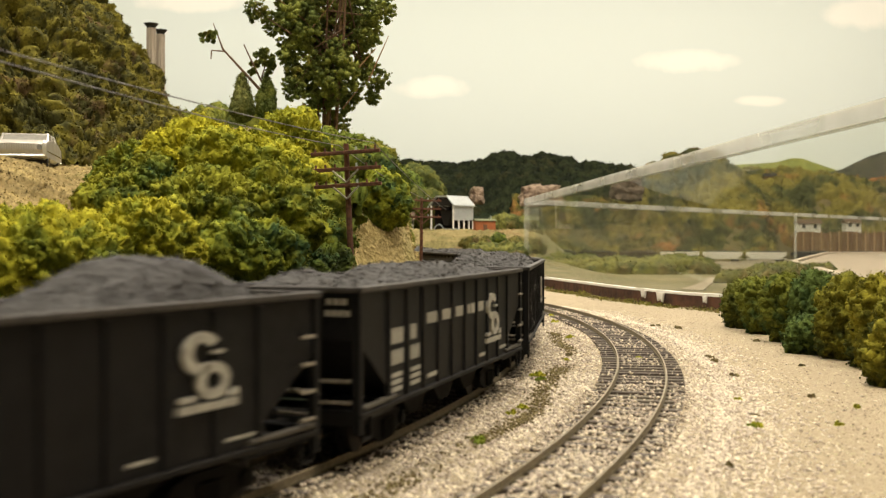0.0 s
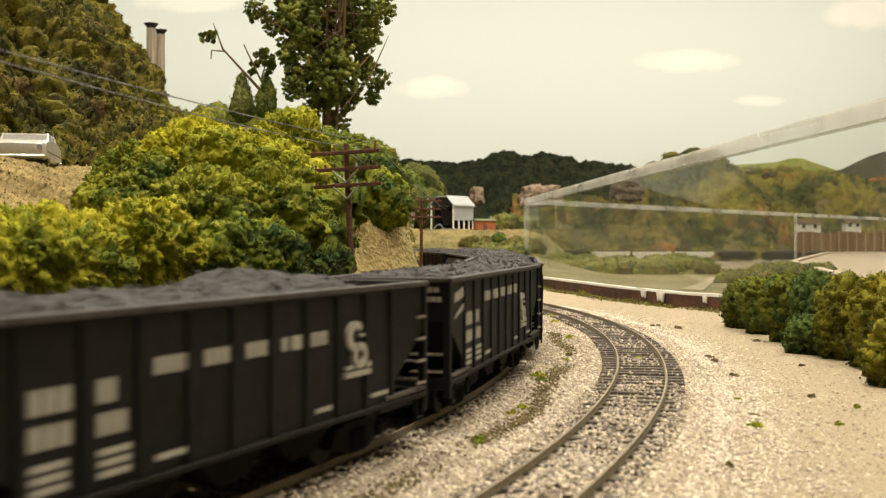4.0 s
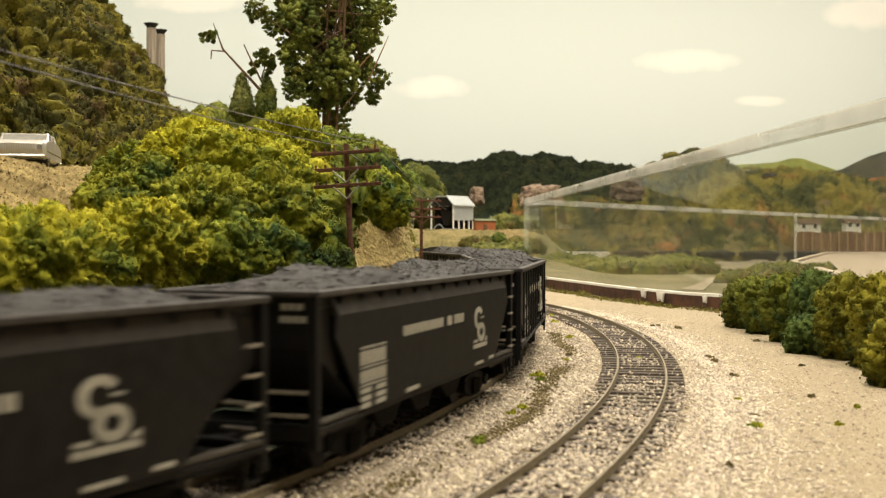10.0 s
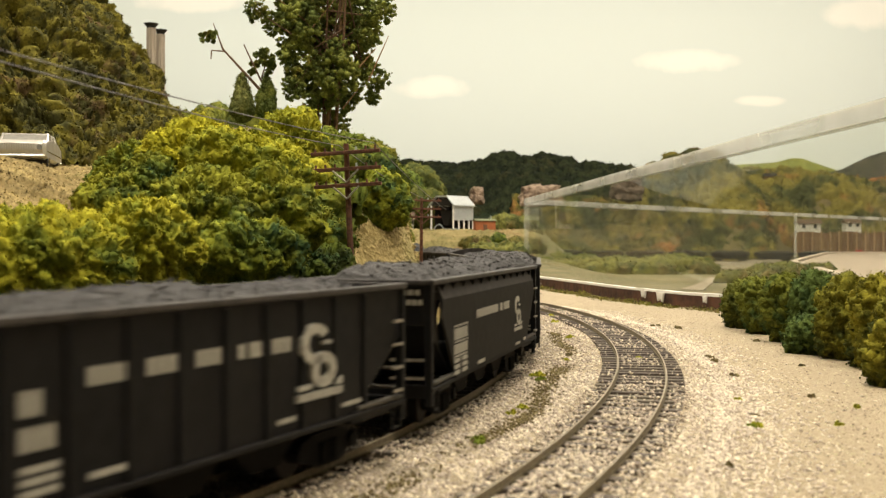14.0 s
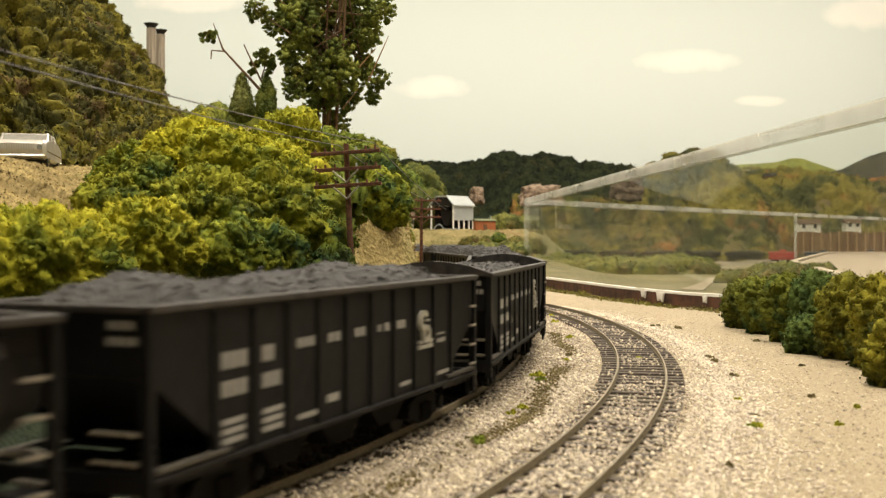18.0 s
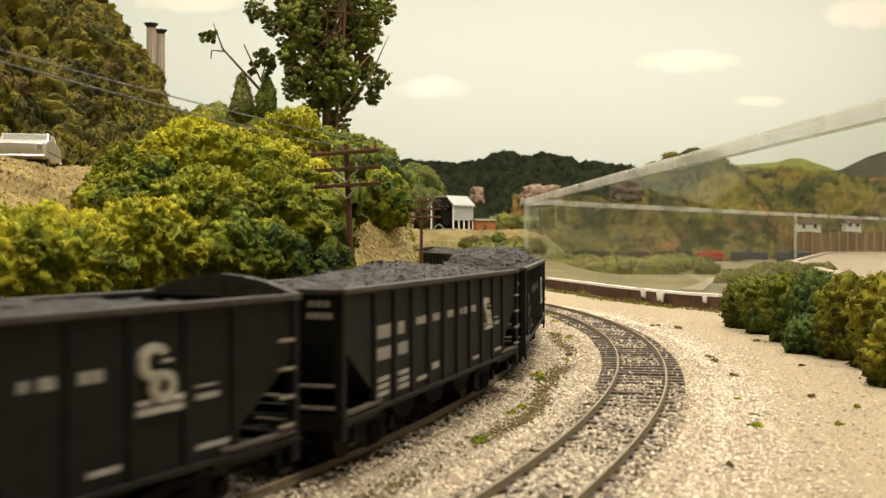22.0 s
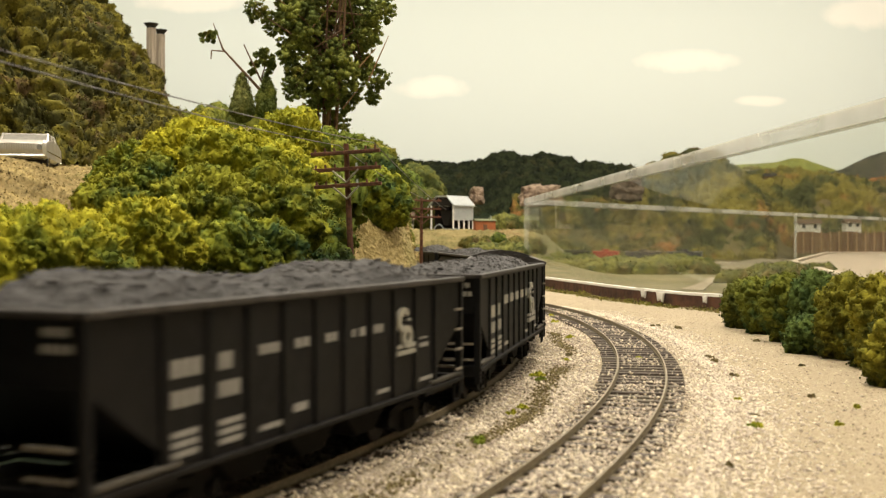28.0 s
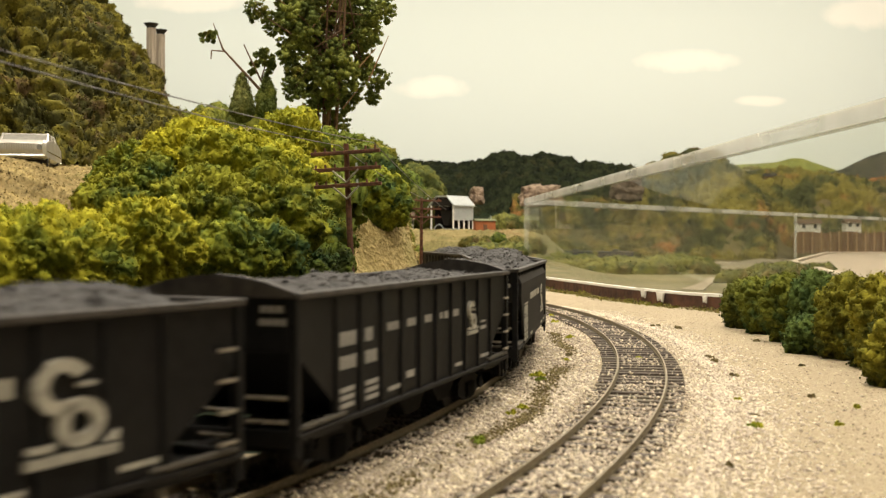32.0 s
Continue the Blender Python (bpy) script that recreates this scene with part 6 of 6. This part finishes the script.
def shack():
    x, y, _ = place(857, 410, 2.45)
    z = float(zt(x, y))
    t = thing("shack", "small orange-brown board shack with a mossy roof", "shack", m=pose(x, y, z, 0, 0, 12))
    for k in range(8):
        lump("board", lambda bm: box(bm, -0.022 + k * 0.0055, -0.0168 + k * 0.0055, -0.0155, -0.0145, 0, 0.024), M_ORANGE, t)
    lump("wall", lambda bm: box(bm, -0.022, 0.022, -0.0145, 0.0145, 0, 0.024), M_ORANGE, t)
    lump("roof", lambda bm: prism(bm, [(-0.018, 0.0235), (0, 0.0275), (0.018, 0.0235), (0.018, 0.0250), (0, 0.0292), (-0.018, 0.0250)], "x", -0.024, 0.024), M_ROOF_GREEN, t)
    lump("door", lambda bm: box(bm, -0.006, 0.003, -0.0165, -0.0156, 0, 0.016), M_FENCE, t)
    lump("flue", lambda bm: rod(bm, (0.015, 0, 0.024), (0.015, 0, 0.036), 0.0015), M_STEEL, t)


shack()


def strands(name, centres, normals, material, seed):
    """Thin fibres that droop down a face."""
    rng = np.random.default_rng(seed)
    n = len(centres)
    down = np.array([0, 0, -1.0]) + rng.normal(0, 0.55, (n, 3)) + normals * 0.35
    down /= np.linalg.norm(down, axis=1)[:, None]
    side = np.cross(down, normals)
    side /= np.linalg.norm(side, axis=1)[:, None] + 1e-6
    size, w = rng.uniform(0.002, 0.006, (n, 1)), rng.uniform(0.0002, 0.0005, (n, 1))
    mid = centres + down * size * 0.5 + normals * 0.0008
    end = centres + down * size
    v = np.stack([centres - side * w, centres + side * w, mid + side * w, mid - side * w, end + side * w * 0.3, end - side * w * 0.3], 1).reshape(-1, 3)
    k = np.arange(n)[:, None] * 6
    f = np.concatenate([k + np.array([[0, 1, 2, 3]]), k + np.array([[3, 2, 4, 5]])])
    return raw(name, v.tolist(), f.tolist(), material)


def rock(name, label, px, py, d, w, h, dp, seed, material):
    x, y, z = place(px, py, d)
    t = thing(name, label, "rock", m=pose(x, y, z))
    bm = bmesh.new()
    bmesh.ops.create_icosphere(bm, subdivisions=4, radius=1.0)
    for v in bm.verts:
        q = v.co.copy()
        k = 1 + 0.28 * noise.noise(q * 1.7 + Vector((seed, 0, 0))) + 0.16 * noise.noise(q * 4.1 + Vector((seed, 3, 0))) + 0.08 * noise.noise(q * 9.3 + Vector((seed, 5, 0))) - 0.10 * abs(noise.noise(Vector((q.x * 11, q.y * 11, q.z * 4 + seed))))
        f_ = 1.0 / max(abs(q.x), abs(q.y), abs(q.z)) ** 0.55
        v.co = Vector((q.x * w * k * f_ * 0.85, q.y * dp * k * f_ * 0.85, q.z * h * k * f_ * 0.85))
    bm.normal_update()
    spots = [(v.co.copy(), v.normal.copy()) for v in bm.verts]
    part("outcrop", bm, material, t)
    if name == "cut_rock":
        rng = np.random.default_rng(seed)
        i = rng.integers(0, len(spots), 5200)
        co, nv = np.array([spots[k][0] for k in i]), np.array([spots[k][1] for k in i])
        for m_, lo, hi in ((M_STRAW, 0, 3200), (M_ROCK, 3200, 4600), (M_WEED, 4600, 5200)):
            part("straw", strands("straw", co[lo:hi] + nv[lo:hi] * 0.0004, nv[lo:hi], m_, seed + lo), None, t, "drooping straw-coloured fibres")


rock("rock_outcrop", "pinkish-brown rock outcrop below the dark ridge", 843, 347, 3.7, 0.030, 0.034, 0.05, 3, M_PINK_ROCK)
rock("rock_outcrop", "broad pinkish-brown rock outcrop below the dark ridge", 958, 347, 3.7, 0.085, 0.044, 0.05, 9, M_PINK_ROCK)
rock("rock_outcrop", "dark brown rock outcrop on the autumn slope", 1110, 335, 4.6, 0.08, 0.06, 0.06, 12, M_BROWN_ROCK)
rock("cut_rock", "straw-coloured rock face where the line cuts the hill", 655, 436, 0.80, 0.031, 0.031, 0.022, 5, M_ROCK)
rock("cut_rock", "straw-coloured rock face where the line cuts the hill", 716, 472, 0.80, 0.010, 0.013, 0.012, 25, M_ROCK)
rock("cut_rock", "straw-coloured rock face where the line cuts the hill", 694, 450, 0.80, 0.014, 0.023, 0.016, 15, M_ROCK)


def house(px, py, d, w, h, lab):
    x, y, z = place(px, py, d)
    t = thing("house", lab, "house", "far houses", pose(x, y, z, 0, 0, 0))
    lump("wall", lambda bm: box(bm, -w / 2, w / 2, -0.02, 0.03, -0.05, h), M_HOUSE, t)
    lump("roof", lambda bm: prism(bm, [(-0.026, h), (0.005, h + 0.02), (0.036, h)], "x", -w / 2 - 0.004, w / 2 + 0.004), M_ROOF_BROWN, t)
    for q in (-0.25, 0.25):
        win = lump("window", lambda bm: box(bm, q * w - 0.007, q * w + 0.007, -0.0215, -0.020, h * 0.45, h * 0.95), M_CARGLASS, t)
        lump("frame", lambda bm: [box(bm, q * w - 0.0085, q * w + 0.0085, -0.0225, -0.0216, h * 0.40, h * 0.45), box(bm, q * w - 0.0085, q * w + 0.0085, -0.0225, -0.0216, h * 0.95, h)], M_PLASTER, win)


def brown_house():
    x, y, z = place(1372, 321, 4.95)
    t = thing("house", "long low brown house on the far hill", "house", "far houses", pose(x, y, z))
    lump("wall", lambda bm: box(bm, -0.052, 0.052, -0.02, 0.02, -0.04, 0.020), M_FENCE, t)
    lump("roof", lambda bm: prism(bm, [(-0.026, 0.020), (0, 0.036), (0.026, 0.020)], "x", -0.056, 0.056), M_TIMBER, t)
    for q in (-0.03, 0.0, 0.03):
        lump("window", lambda bm: box(bm, q - 0.006, q + 0.006, -0.0215, -0.020, 0.002, 0.014), M_CARGLASS, t)


brown_house()
house(1430, 411, 4.55, 0.094, 0.033, "small white far house with two windows")
house(722, 404, 2.75, 0.026, 0.020, "pale far house behind the telegraph poles")
house(1508, 407, 4.55, 0.062, 0.028, "small white far house with two windows")


def board_fence():
    d = 4.5
    t = thing("board_fence", "long brown board fence above the far line", "fence")
    x0, _, z0 = place(1405, 440, d)
    x1 = place(1640, 440, d)[0]
    n_ = 60
    w = (x1 - x0) / n_
    for k in range(n_):
        hgt = 0.066 + 0.003 * math.sin(k * 12.9)
        lump("board", lambda bm: box(bm, x0 + k * w, x0 + k * w + w * 0.9, d, d + 0.004, z0 - 0.02, z0 + hgt), M_FENCE, t)
    for k in range(15):
        lump("post", lambda bm: box(bm, x0 + k * 4 * w, x0 + k * 4 * w + 0.005, d - 0.006, d - 0.0005, z0 - 0.02, z0 + 0.070), M_POST_TAN, t, "tan fence post")
    for zz in (0.01, 0.05):
        lump("rail", lambda bm: box(bm, x0, x1, d + 0.004, d + 0.009, z0 + zz, z0 + zz + 0.006), M_FENCE, t)


board_fence()


def low_building():
    t = thing("low_building", "low building with a wide flat cream roof", "building")
    plan = [(0.665, 2.08), (1.17, 3.34), (2.0, 3.34), (1.5, 1.0), (0.45, 1.2)]
    lump("roof", lambda bm: prism(bm, plan, "z", -0.004, 0.0), M_CREAM, t)
    mid = Vector((1.1, 2.1))
    for a_, b_ in zip([plan[4]] + plan[:2], plan[:3]):
        a_, b_ = Vector(a_), Vector(b_)
        run = pose((a_.x + b_.x) / 2, (a_.y + b_.y) / 2, 0, 0, 0, math.degrees(math.atan2(b_.y - a_.y, b_.x - a_.x)))
        lump("parapet", lambda bm: box(bm, -(b_ - a_).length / 2, (b_ - a_).length / 2, -0.005, 0.006, -0.004, 0.005, run), M_PARAPET, t, "pale parapet round the roof", bevel=0.001)
    lump("wall", lambda bm: prism(bm, [tuple(mid.lerp(Vector(p), 0.96)) for p in plan], "z", -0.09, -0.004), M_HOUSE, t)


low_building()


# ---- tufts on the gravel ----
def tuft(px, py, m_, size, seed):
    d = (EYE_Z + 0.006) * 1940 / (py - 421.5)
    x, y, _ = place(px, py, d)
    rng = np.random.default_rng(seed)
    c_ = rng.normal(0, 0.8, (9, 3)) * np.array([size, size, size * 0.4])
    c_[:, 2] = np.abs(c_[:, 2])
    sub_ = [(*q, *(size * rng.uniform(0.5, 0.9, 3))) for q in c_]
    pts = puff_points(sub_, 60, rng, 0.7)
    t = thing("grass_tuft", "small green foam tuft on the gravel", "grass tuft", "tufts on the gravel", pose(x, y, float(zt(x, y))))
    part("foam", knobs("foam", sub_, m_, seed, ICO1), None, t)
    part("fuzz", flakes("fuzz", pts, rng.uniform(0.6, 1.4, len(pts)) * 0.0004, m_, seed), None, t)


TUFTS = [(848, 803, 1, 2.2), (905, 750, 0, 1.6), (925, 738, 0, 1.8), (952, 685, 0, 2.6), (958, 692, 1, 2), (1130, 651, 0, 1.5), (975, 570, 0, 2.2), (980, 580, 0, 2), (1200, 583, 2, 2.2), (1155, 580, 2, 1.6), (1165, 578, 2, 1.8), (1298, 672, 2, 1.8), (1255, 640, 2, 1.6), (1265, 646, 2, 1.8), (1340, 763, 0, 1.6), (1333, 766, 1, 1.2), (1437, 705, 2, 1.3), (1485, 752, 0, 1.4), (1520, 722, 0, 1.3), (1305, 720, 0, 1.2), (1420, 648, 2, 1.1), (1340, 605, 2, 1.6), (1290, 842, 2, 1.0), (1335, 745, 2, 0.8), (1000, 650, 0, 1.6), (1008, 610, 0, 1.8), (1010, 640, 2, 1.6)]
for i, (px, py, c_, s_) in enumerate(TUFTS):
    tuft(px, py, (M_LEAF_YELLOW, M_LEAF_MID, M_WEED)[c_], s_ * 0.00055, 500 + i)
weeds = thing("weeds", "low green weeds growing along the fascia board", "weeds", kind="stuff")
rng = np.random.default_rng(61)
n_ = 7000
li = np.clip(rng.uniform(2, 50, n_) + 2 * np.sin(rng.uniform(0, 6.28, n_)), 2, 50).astype(int)
thick_ = 0.5 + 0.5 * np.sin(li * 0.9) * np.sin(li * 0.37 + 1)
wp = np.stack([lip_line[li, 0] - 0.0035 - np.abs(rng.normal(0, 0.005, n_)), lip_line[li, 1] - 0.004 - np.abs(rng.normal(0, 0.009, n_)), np.zeros(n_)], 1) + rng.uniform(-0.004, 0.004, (n_, 3)) * np.array([1, 1, 0])
wp[:, 2] = zt(wp[:, 0], wp[:, 1]) + np.abs(rng.normal(0, 0.0012, n_)) * (0.4 + thick_)
keep_ = rng.uniform(0, 1, n_) < 0.25 + 0.75 * thick_
tint_ = rng.uniform(0, 1, n_)
for m_, lo_, hi_ in ((M_LEAF_OLIVE, 0, 0.45), (M_WEED, 0.45, 0.8), (H_GREEN, 0.8, 1.01)):
    sel = keep_ & (tint_ >= lo_) & (tint_ < hi_)
    part("foam", flakes("foam", wp[sel], rng.uniform(0.0004, 0.0011, sel.sum()), m_, 62), None, weeds)


strip = thing("weeds", "thin olive weed strip between the two tracks", "weeds", kind="stuff")
n_ = 4500
a_ = rng.uniform(-0.62, 0.0, n_)
r_ = (R_IN + R_OUT) / 2 - 0.001 + rng.normal(0, 0.0019, n_) + 0.002 * np.sin(a_ * 40)
keep_ = np.sin(a_ * 61) + np.sin(a_ * 23 + 1) + rng.normal(0, 0.7, n_) > -0.6
sp = np.stack([CX + r_ * np.cos(a_), CY + r_ * np.sin(a_)], 1)[keep_]
sp = np.concatenate([sp, (zt(sp[:, 0], sp[:, 1]) + 0.0006)[:, None]], 1)
part("foam", grains("foam", sp, rng.uniform(0.0003, 0.0006, len(sp)), M_WEED, 63, 0.7), None, strip)

straw = thing("straw_turf", "straw and olive turf scattered over the bank and the rock", "turf", kind="stuff")
n_ = 30000
sx_, sy_ = rng.uniform(-0.34, 0.02, n_), rng.uniform(0.38, 1.0, n_)
ins = inside_of(sx_, sy_)
clump = np.sin(sx_ * 170) * np.sin(sy_ * 140) + 0.6 * np.sin(sx_ * 90 + sy_ * 60)
k_ = (ins > 0.035) & (rng.uniform(0, 1, n_) < np.where(sy_ > 0.62, 0.55, 0.25)) & (clump + rng.normal(0, 0.6, n_) > -0.35)
sx_, sy_ = sx_[k_], sy_[k_]
sz_ = zmesh(sx_, sy_) + 0.0006
half_ = rng.uniform(0, 1, len(sx_)) < np.where((sy_ > 0.55) & (sz_ < 0.07), 0.90, 0.35)
brown_ = rng.uniform(0, 1, len(sx_)) < 0.6
for m_, sel in ((M_STRAW, half_), (M_WEED, ~half_ & brown_), (M_LEAF_OLIVE, ~half_ & ~brown_)):
    part("turf", flakes("turf", np.stack([sx_, sy_, sz_], 1)[sel], rng.uniform(0.0004, 0.0012, sel.sum()), m_, 66), None, straw)


def footpath(edges, label):
    t = thing("footpath", label, "path", kind="structure")
    vs, fs = [], []
    for i, (xa, ya, xb, yb) in enumerate(edges):
        a, b = ground_at(xa, ya), ground_at(xb, yb)
        for z in (0.0008, -0.004):
            vs += [(a[0], a[1], a[2] + z), (b[0], b[1], b[2] + z)]
    for i in range(len(edges) - 1):
        k = i * 4
        fs += [(k, k + 1, k + 5, k + 4), (k + 2, k + 6, k + 7, k + 3), (k, k + 4, k + 6, k + 2), (k + 1, k + 3, k + 7, k + 5)]
    part("surface", raw("surface", vs, fs, M_PATH), None, t)


footpath([(1205, 514, 1245, 516), (1232, 505, 1258, 505), (1255, 494, 1275, 494), (1275, 483, 1300, 483)], "pale dirt path through the olive turf")
footpath([(1262, 476, 1262, 466), (1300, 477, 1300, 464), (1350, 473, 1350, 463), (1400, 468, 1400, 461)], "pale dirt road beside the far line")


grass = thing("field_turf", "patchy straw and green turf over the field bank", "turf", kind="stuff")
n_ = 22000
ty_ = rng.uniform(1.5, 3.3, n_)
tx_ = ty_ * rng.uniform(-0.06, 0.085, n_)
patch = np.sin(tx_ * 38 + 1) * np.sin(ty_ * 17) + 0.5 * np.sin(tx_ * 90 + ty_ * 30)
pick_ = np.digitize(patch + rng.normal(0, 0.35, n_), (-0.25, 0.35))
for i_, m_ in enumerate((M_GRASS_DRY, M_WEED, M_LEAF_OLIVE)):
    sel = pick_ == i_
    part("turf", flakes("turf", np.stack([tx_, ty_, zt(tx_, ty_) + 0.0015], 1)[sel], rng.uniform(0.0006, 0.0016, sel.sum()), m_, 72 + i_), None, grass)


# ---- far train ----
def far_car(material, label, name="hopper_car", cat="hopper car", roof=False, half=0.067):
    t = thing(name, label, cat, "far train")
    if roof:
        lump("body", lambda bm: box(bm, -half, half, -0.016, 0.016, 0.0115, 0.036), material, t, bevel=0.0008)
        lump("roof", lambda bm: prism(bm, [(-0.017, 0.036), (0.0, 0.0385), (0.017, 0.036)], "x", -half - 0.004, half + 0.004), material, t)
    else:
        lump("body", lambda bm: prism(bm, [(-0.073, 0.036), (0.073, 0.036), (0.073, 0.024), (0.052, 0.010), (-0.052, 0.010), (-0.073, 0.024)], "y", -0.017, 0.017), material, t, bevel=0.0006)
    lump("sill", lambda bm: box(bm, -half - 0.006, half + 0.006, -0.0172, 0.0172, 0.009, 0.0115), material, t)
    if roof:
        lump("cupola", lambda bm: box(bm, -0.012, 0.012, -0.012, 0.012, 0.036, 0.046), material, t, bevel=0.0008)
    else:
        lump("coal_load", lambda bm: prism(bm, [(-0.062, 0.036), (-0.05, 0.041), (-0.01, 0.042), (0.03, 0.040), (0.05, 0.041), (0.062, 0.036)], "y", -0.013, 0.013), M_COAL, t)
    for e in (-1, 1):
        tr_ = lump("truck", lambda bm: box(bm, e * (half - 0.021) - 0.011, e * (half - 0.021) + 0.011, -0.012, 0.012, 0.003, 0.008), M_TRUCK, t)
        for o in (-0.0102, 0.0102):
            lump("wheelset", lambda bm: rod(bm, (e * (half - 0.021) + o, -0.009, 0.0048), (e * (half - 0.021) + o, 0.009, 0.0048), 0.0048, seg=14), M_WHEEL, tr_)
    return t


FAR_TRAIN = []
for k_ in range(-2, 14):
    if k_ < 0:
        c_ = far_car(M_DIESEL, "dark blue diesel locomotive pushing the far train", "locomotive", "locomotive", True)
    elif k_ == 0:
        c_ = far_car(M_CABOOSE, "red caboose with a cupola on the far line", "caboose", "caboose", True, 0.050)
    elif 8 <= k_ <= 10:
        c_ = far_car(M_SILVER, "silver coal hopper on the far line")
    else:
        c_ = far_car(M_CAR_BLACK, "black coal hopper on the far line")
    FAR_TRAIN.append((k_, c_))
far_dir = (FAR_B - FAR_A).normalized()


def on_line(s):
    p = FAR_A + far_dir * s
    return pose(p.x, p.y, FAR_Z, 0, 0, math.degrees(math.atan2(far_dir.y, far_dir.x)))


far_tr = tagged(thing("track", "straight far track on low ground", "track", m=on_line(0)), kind="structure")
for s_ in (-1, 1):
    lump("rail", lambda bm: box(bm, -2.2, 2.2, s_ * 0.0086 - 0.0005, s_ * 0.0086 + 0.0005, -0.002, 0), M_RAIL_SIDE, far_tr)
lump("roadbed", lambda bm: prism(bm, [(-0.03, -0.006), (0.03, -0.006), (0.02, -0.002), (-0.02, -0.002)], "x", -2.2, 2.2), M_STONE, far_tr)


def slack(t):
    """The train does not run quite evenly: how far it lags behind its mean pace."""
    return float(np.interp(t, (0.0, 0.5, 3.0, 5.5, 7.8, 9.0, 10.3, 11.8, 12.7, 14.4, 17.6, 20.0, 22.4, 24.9, 27.5, 29.7, 32.0),
                           (0.0010, 0.0004, -0.0028, -0.0014, -0.0006, 0.0006, -0.0002, -0.0005, 0.0003, 0.0010, -0.0016, -0.0035, -0.0009, 0.0013, 0.0027, 0.0007, -0.0020)))


def motions():
    """The near coal train runs down the curve, the far train runs along its line, and the near wheels turn."""
    times = [i * 0.5 for i in range(65)]
    seen = {}
    for k, car in HOPPERS:
        s0 = S_START + k * PITCH
        walk(car, [(t, on_curve(s0 + slack(t) - SPEED * t)) for t in times])
        seen[car] = (max(0.0, (s0 - 0.1) / SPEED), min(32.0, (s0 + 0.56) / SPEED))
    for car, axle, o in AXLES:
        a, b = seen[car]
        if b <= a + 0.2:
            continue
        ts = [a + 0.1 * i for i in range(int((b - a) / 0.1) + 1)]
        rows = [(t, pose(o, 0, 0.0048, 0, math.degrees(SPEED * t / 0.0048), 0)) for t in ts]
        if ts[0] > 0.05:
            rows.insert(0, (0.0, rows[0][1]))
        if ts[-1] < 31.9:
            rows.append((32.0, rows[-1][1]))
        walk(axle, rows)
    for k, car in FAR_TRAIN:
        walk(car, [(t, on_line((t - 17.0) * 0.067 + k * PITCH + (0.022 if k == 0 else 0.038 if k < 0 else 0.0))) for t in (0.0, 8.0, 16.0, 24.0, 32.0)])


motions()
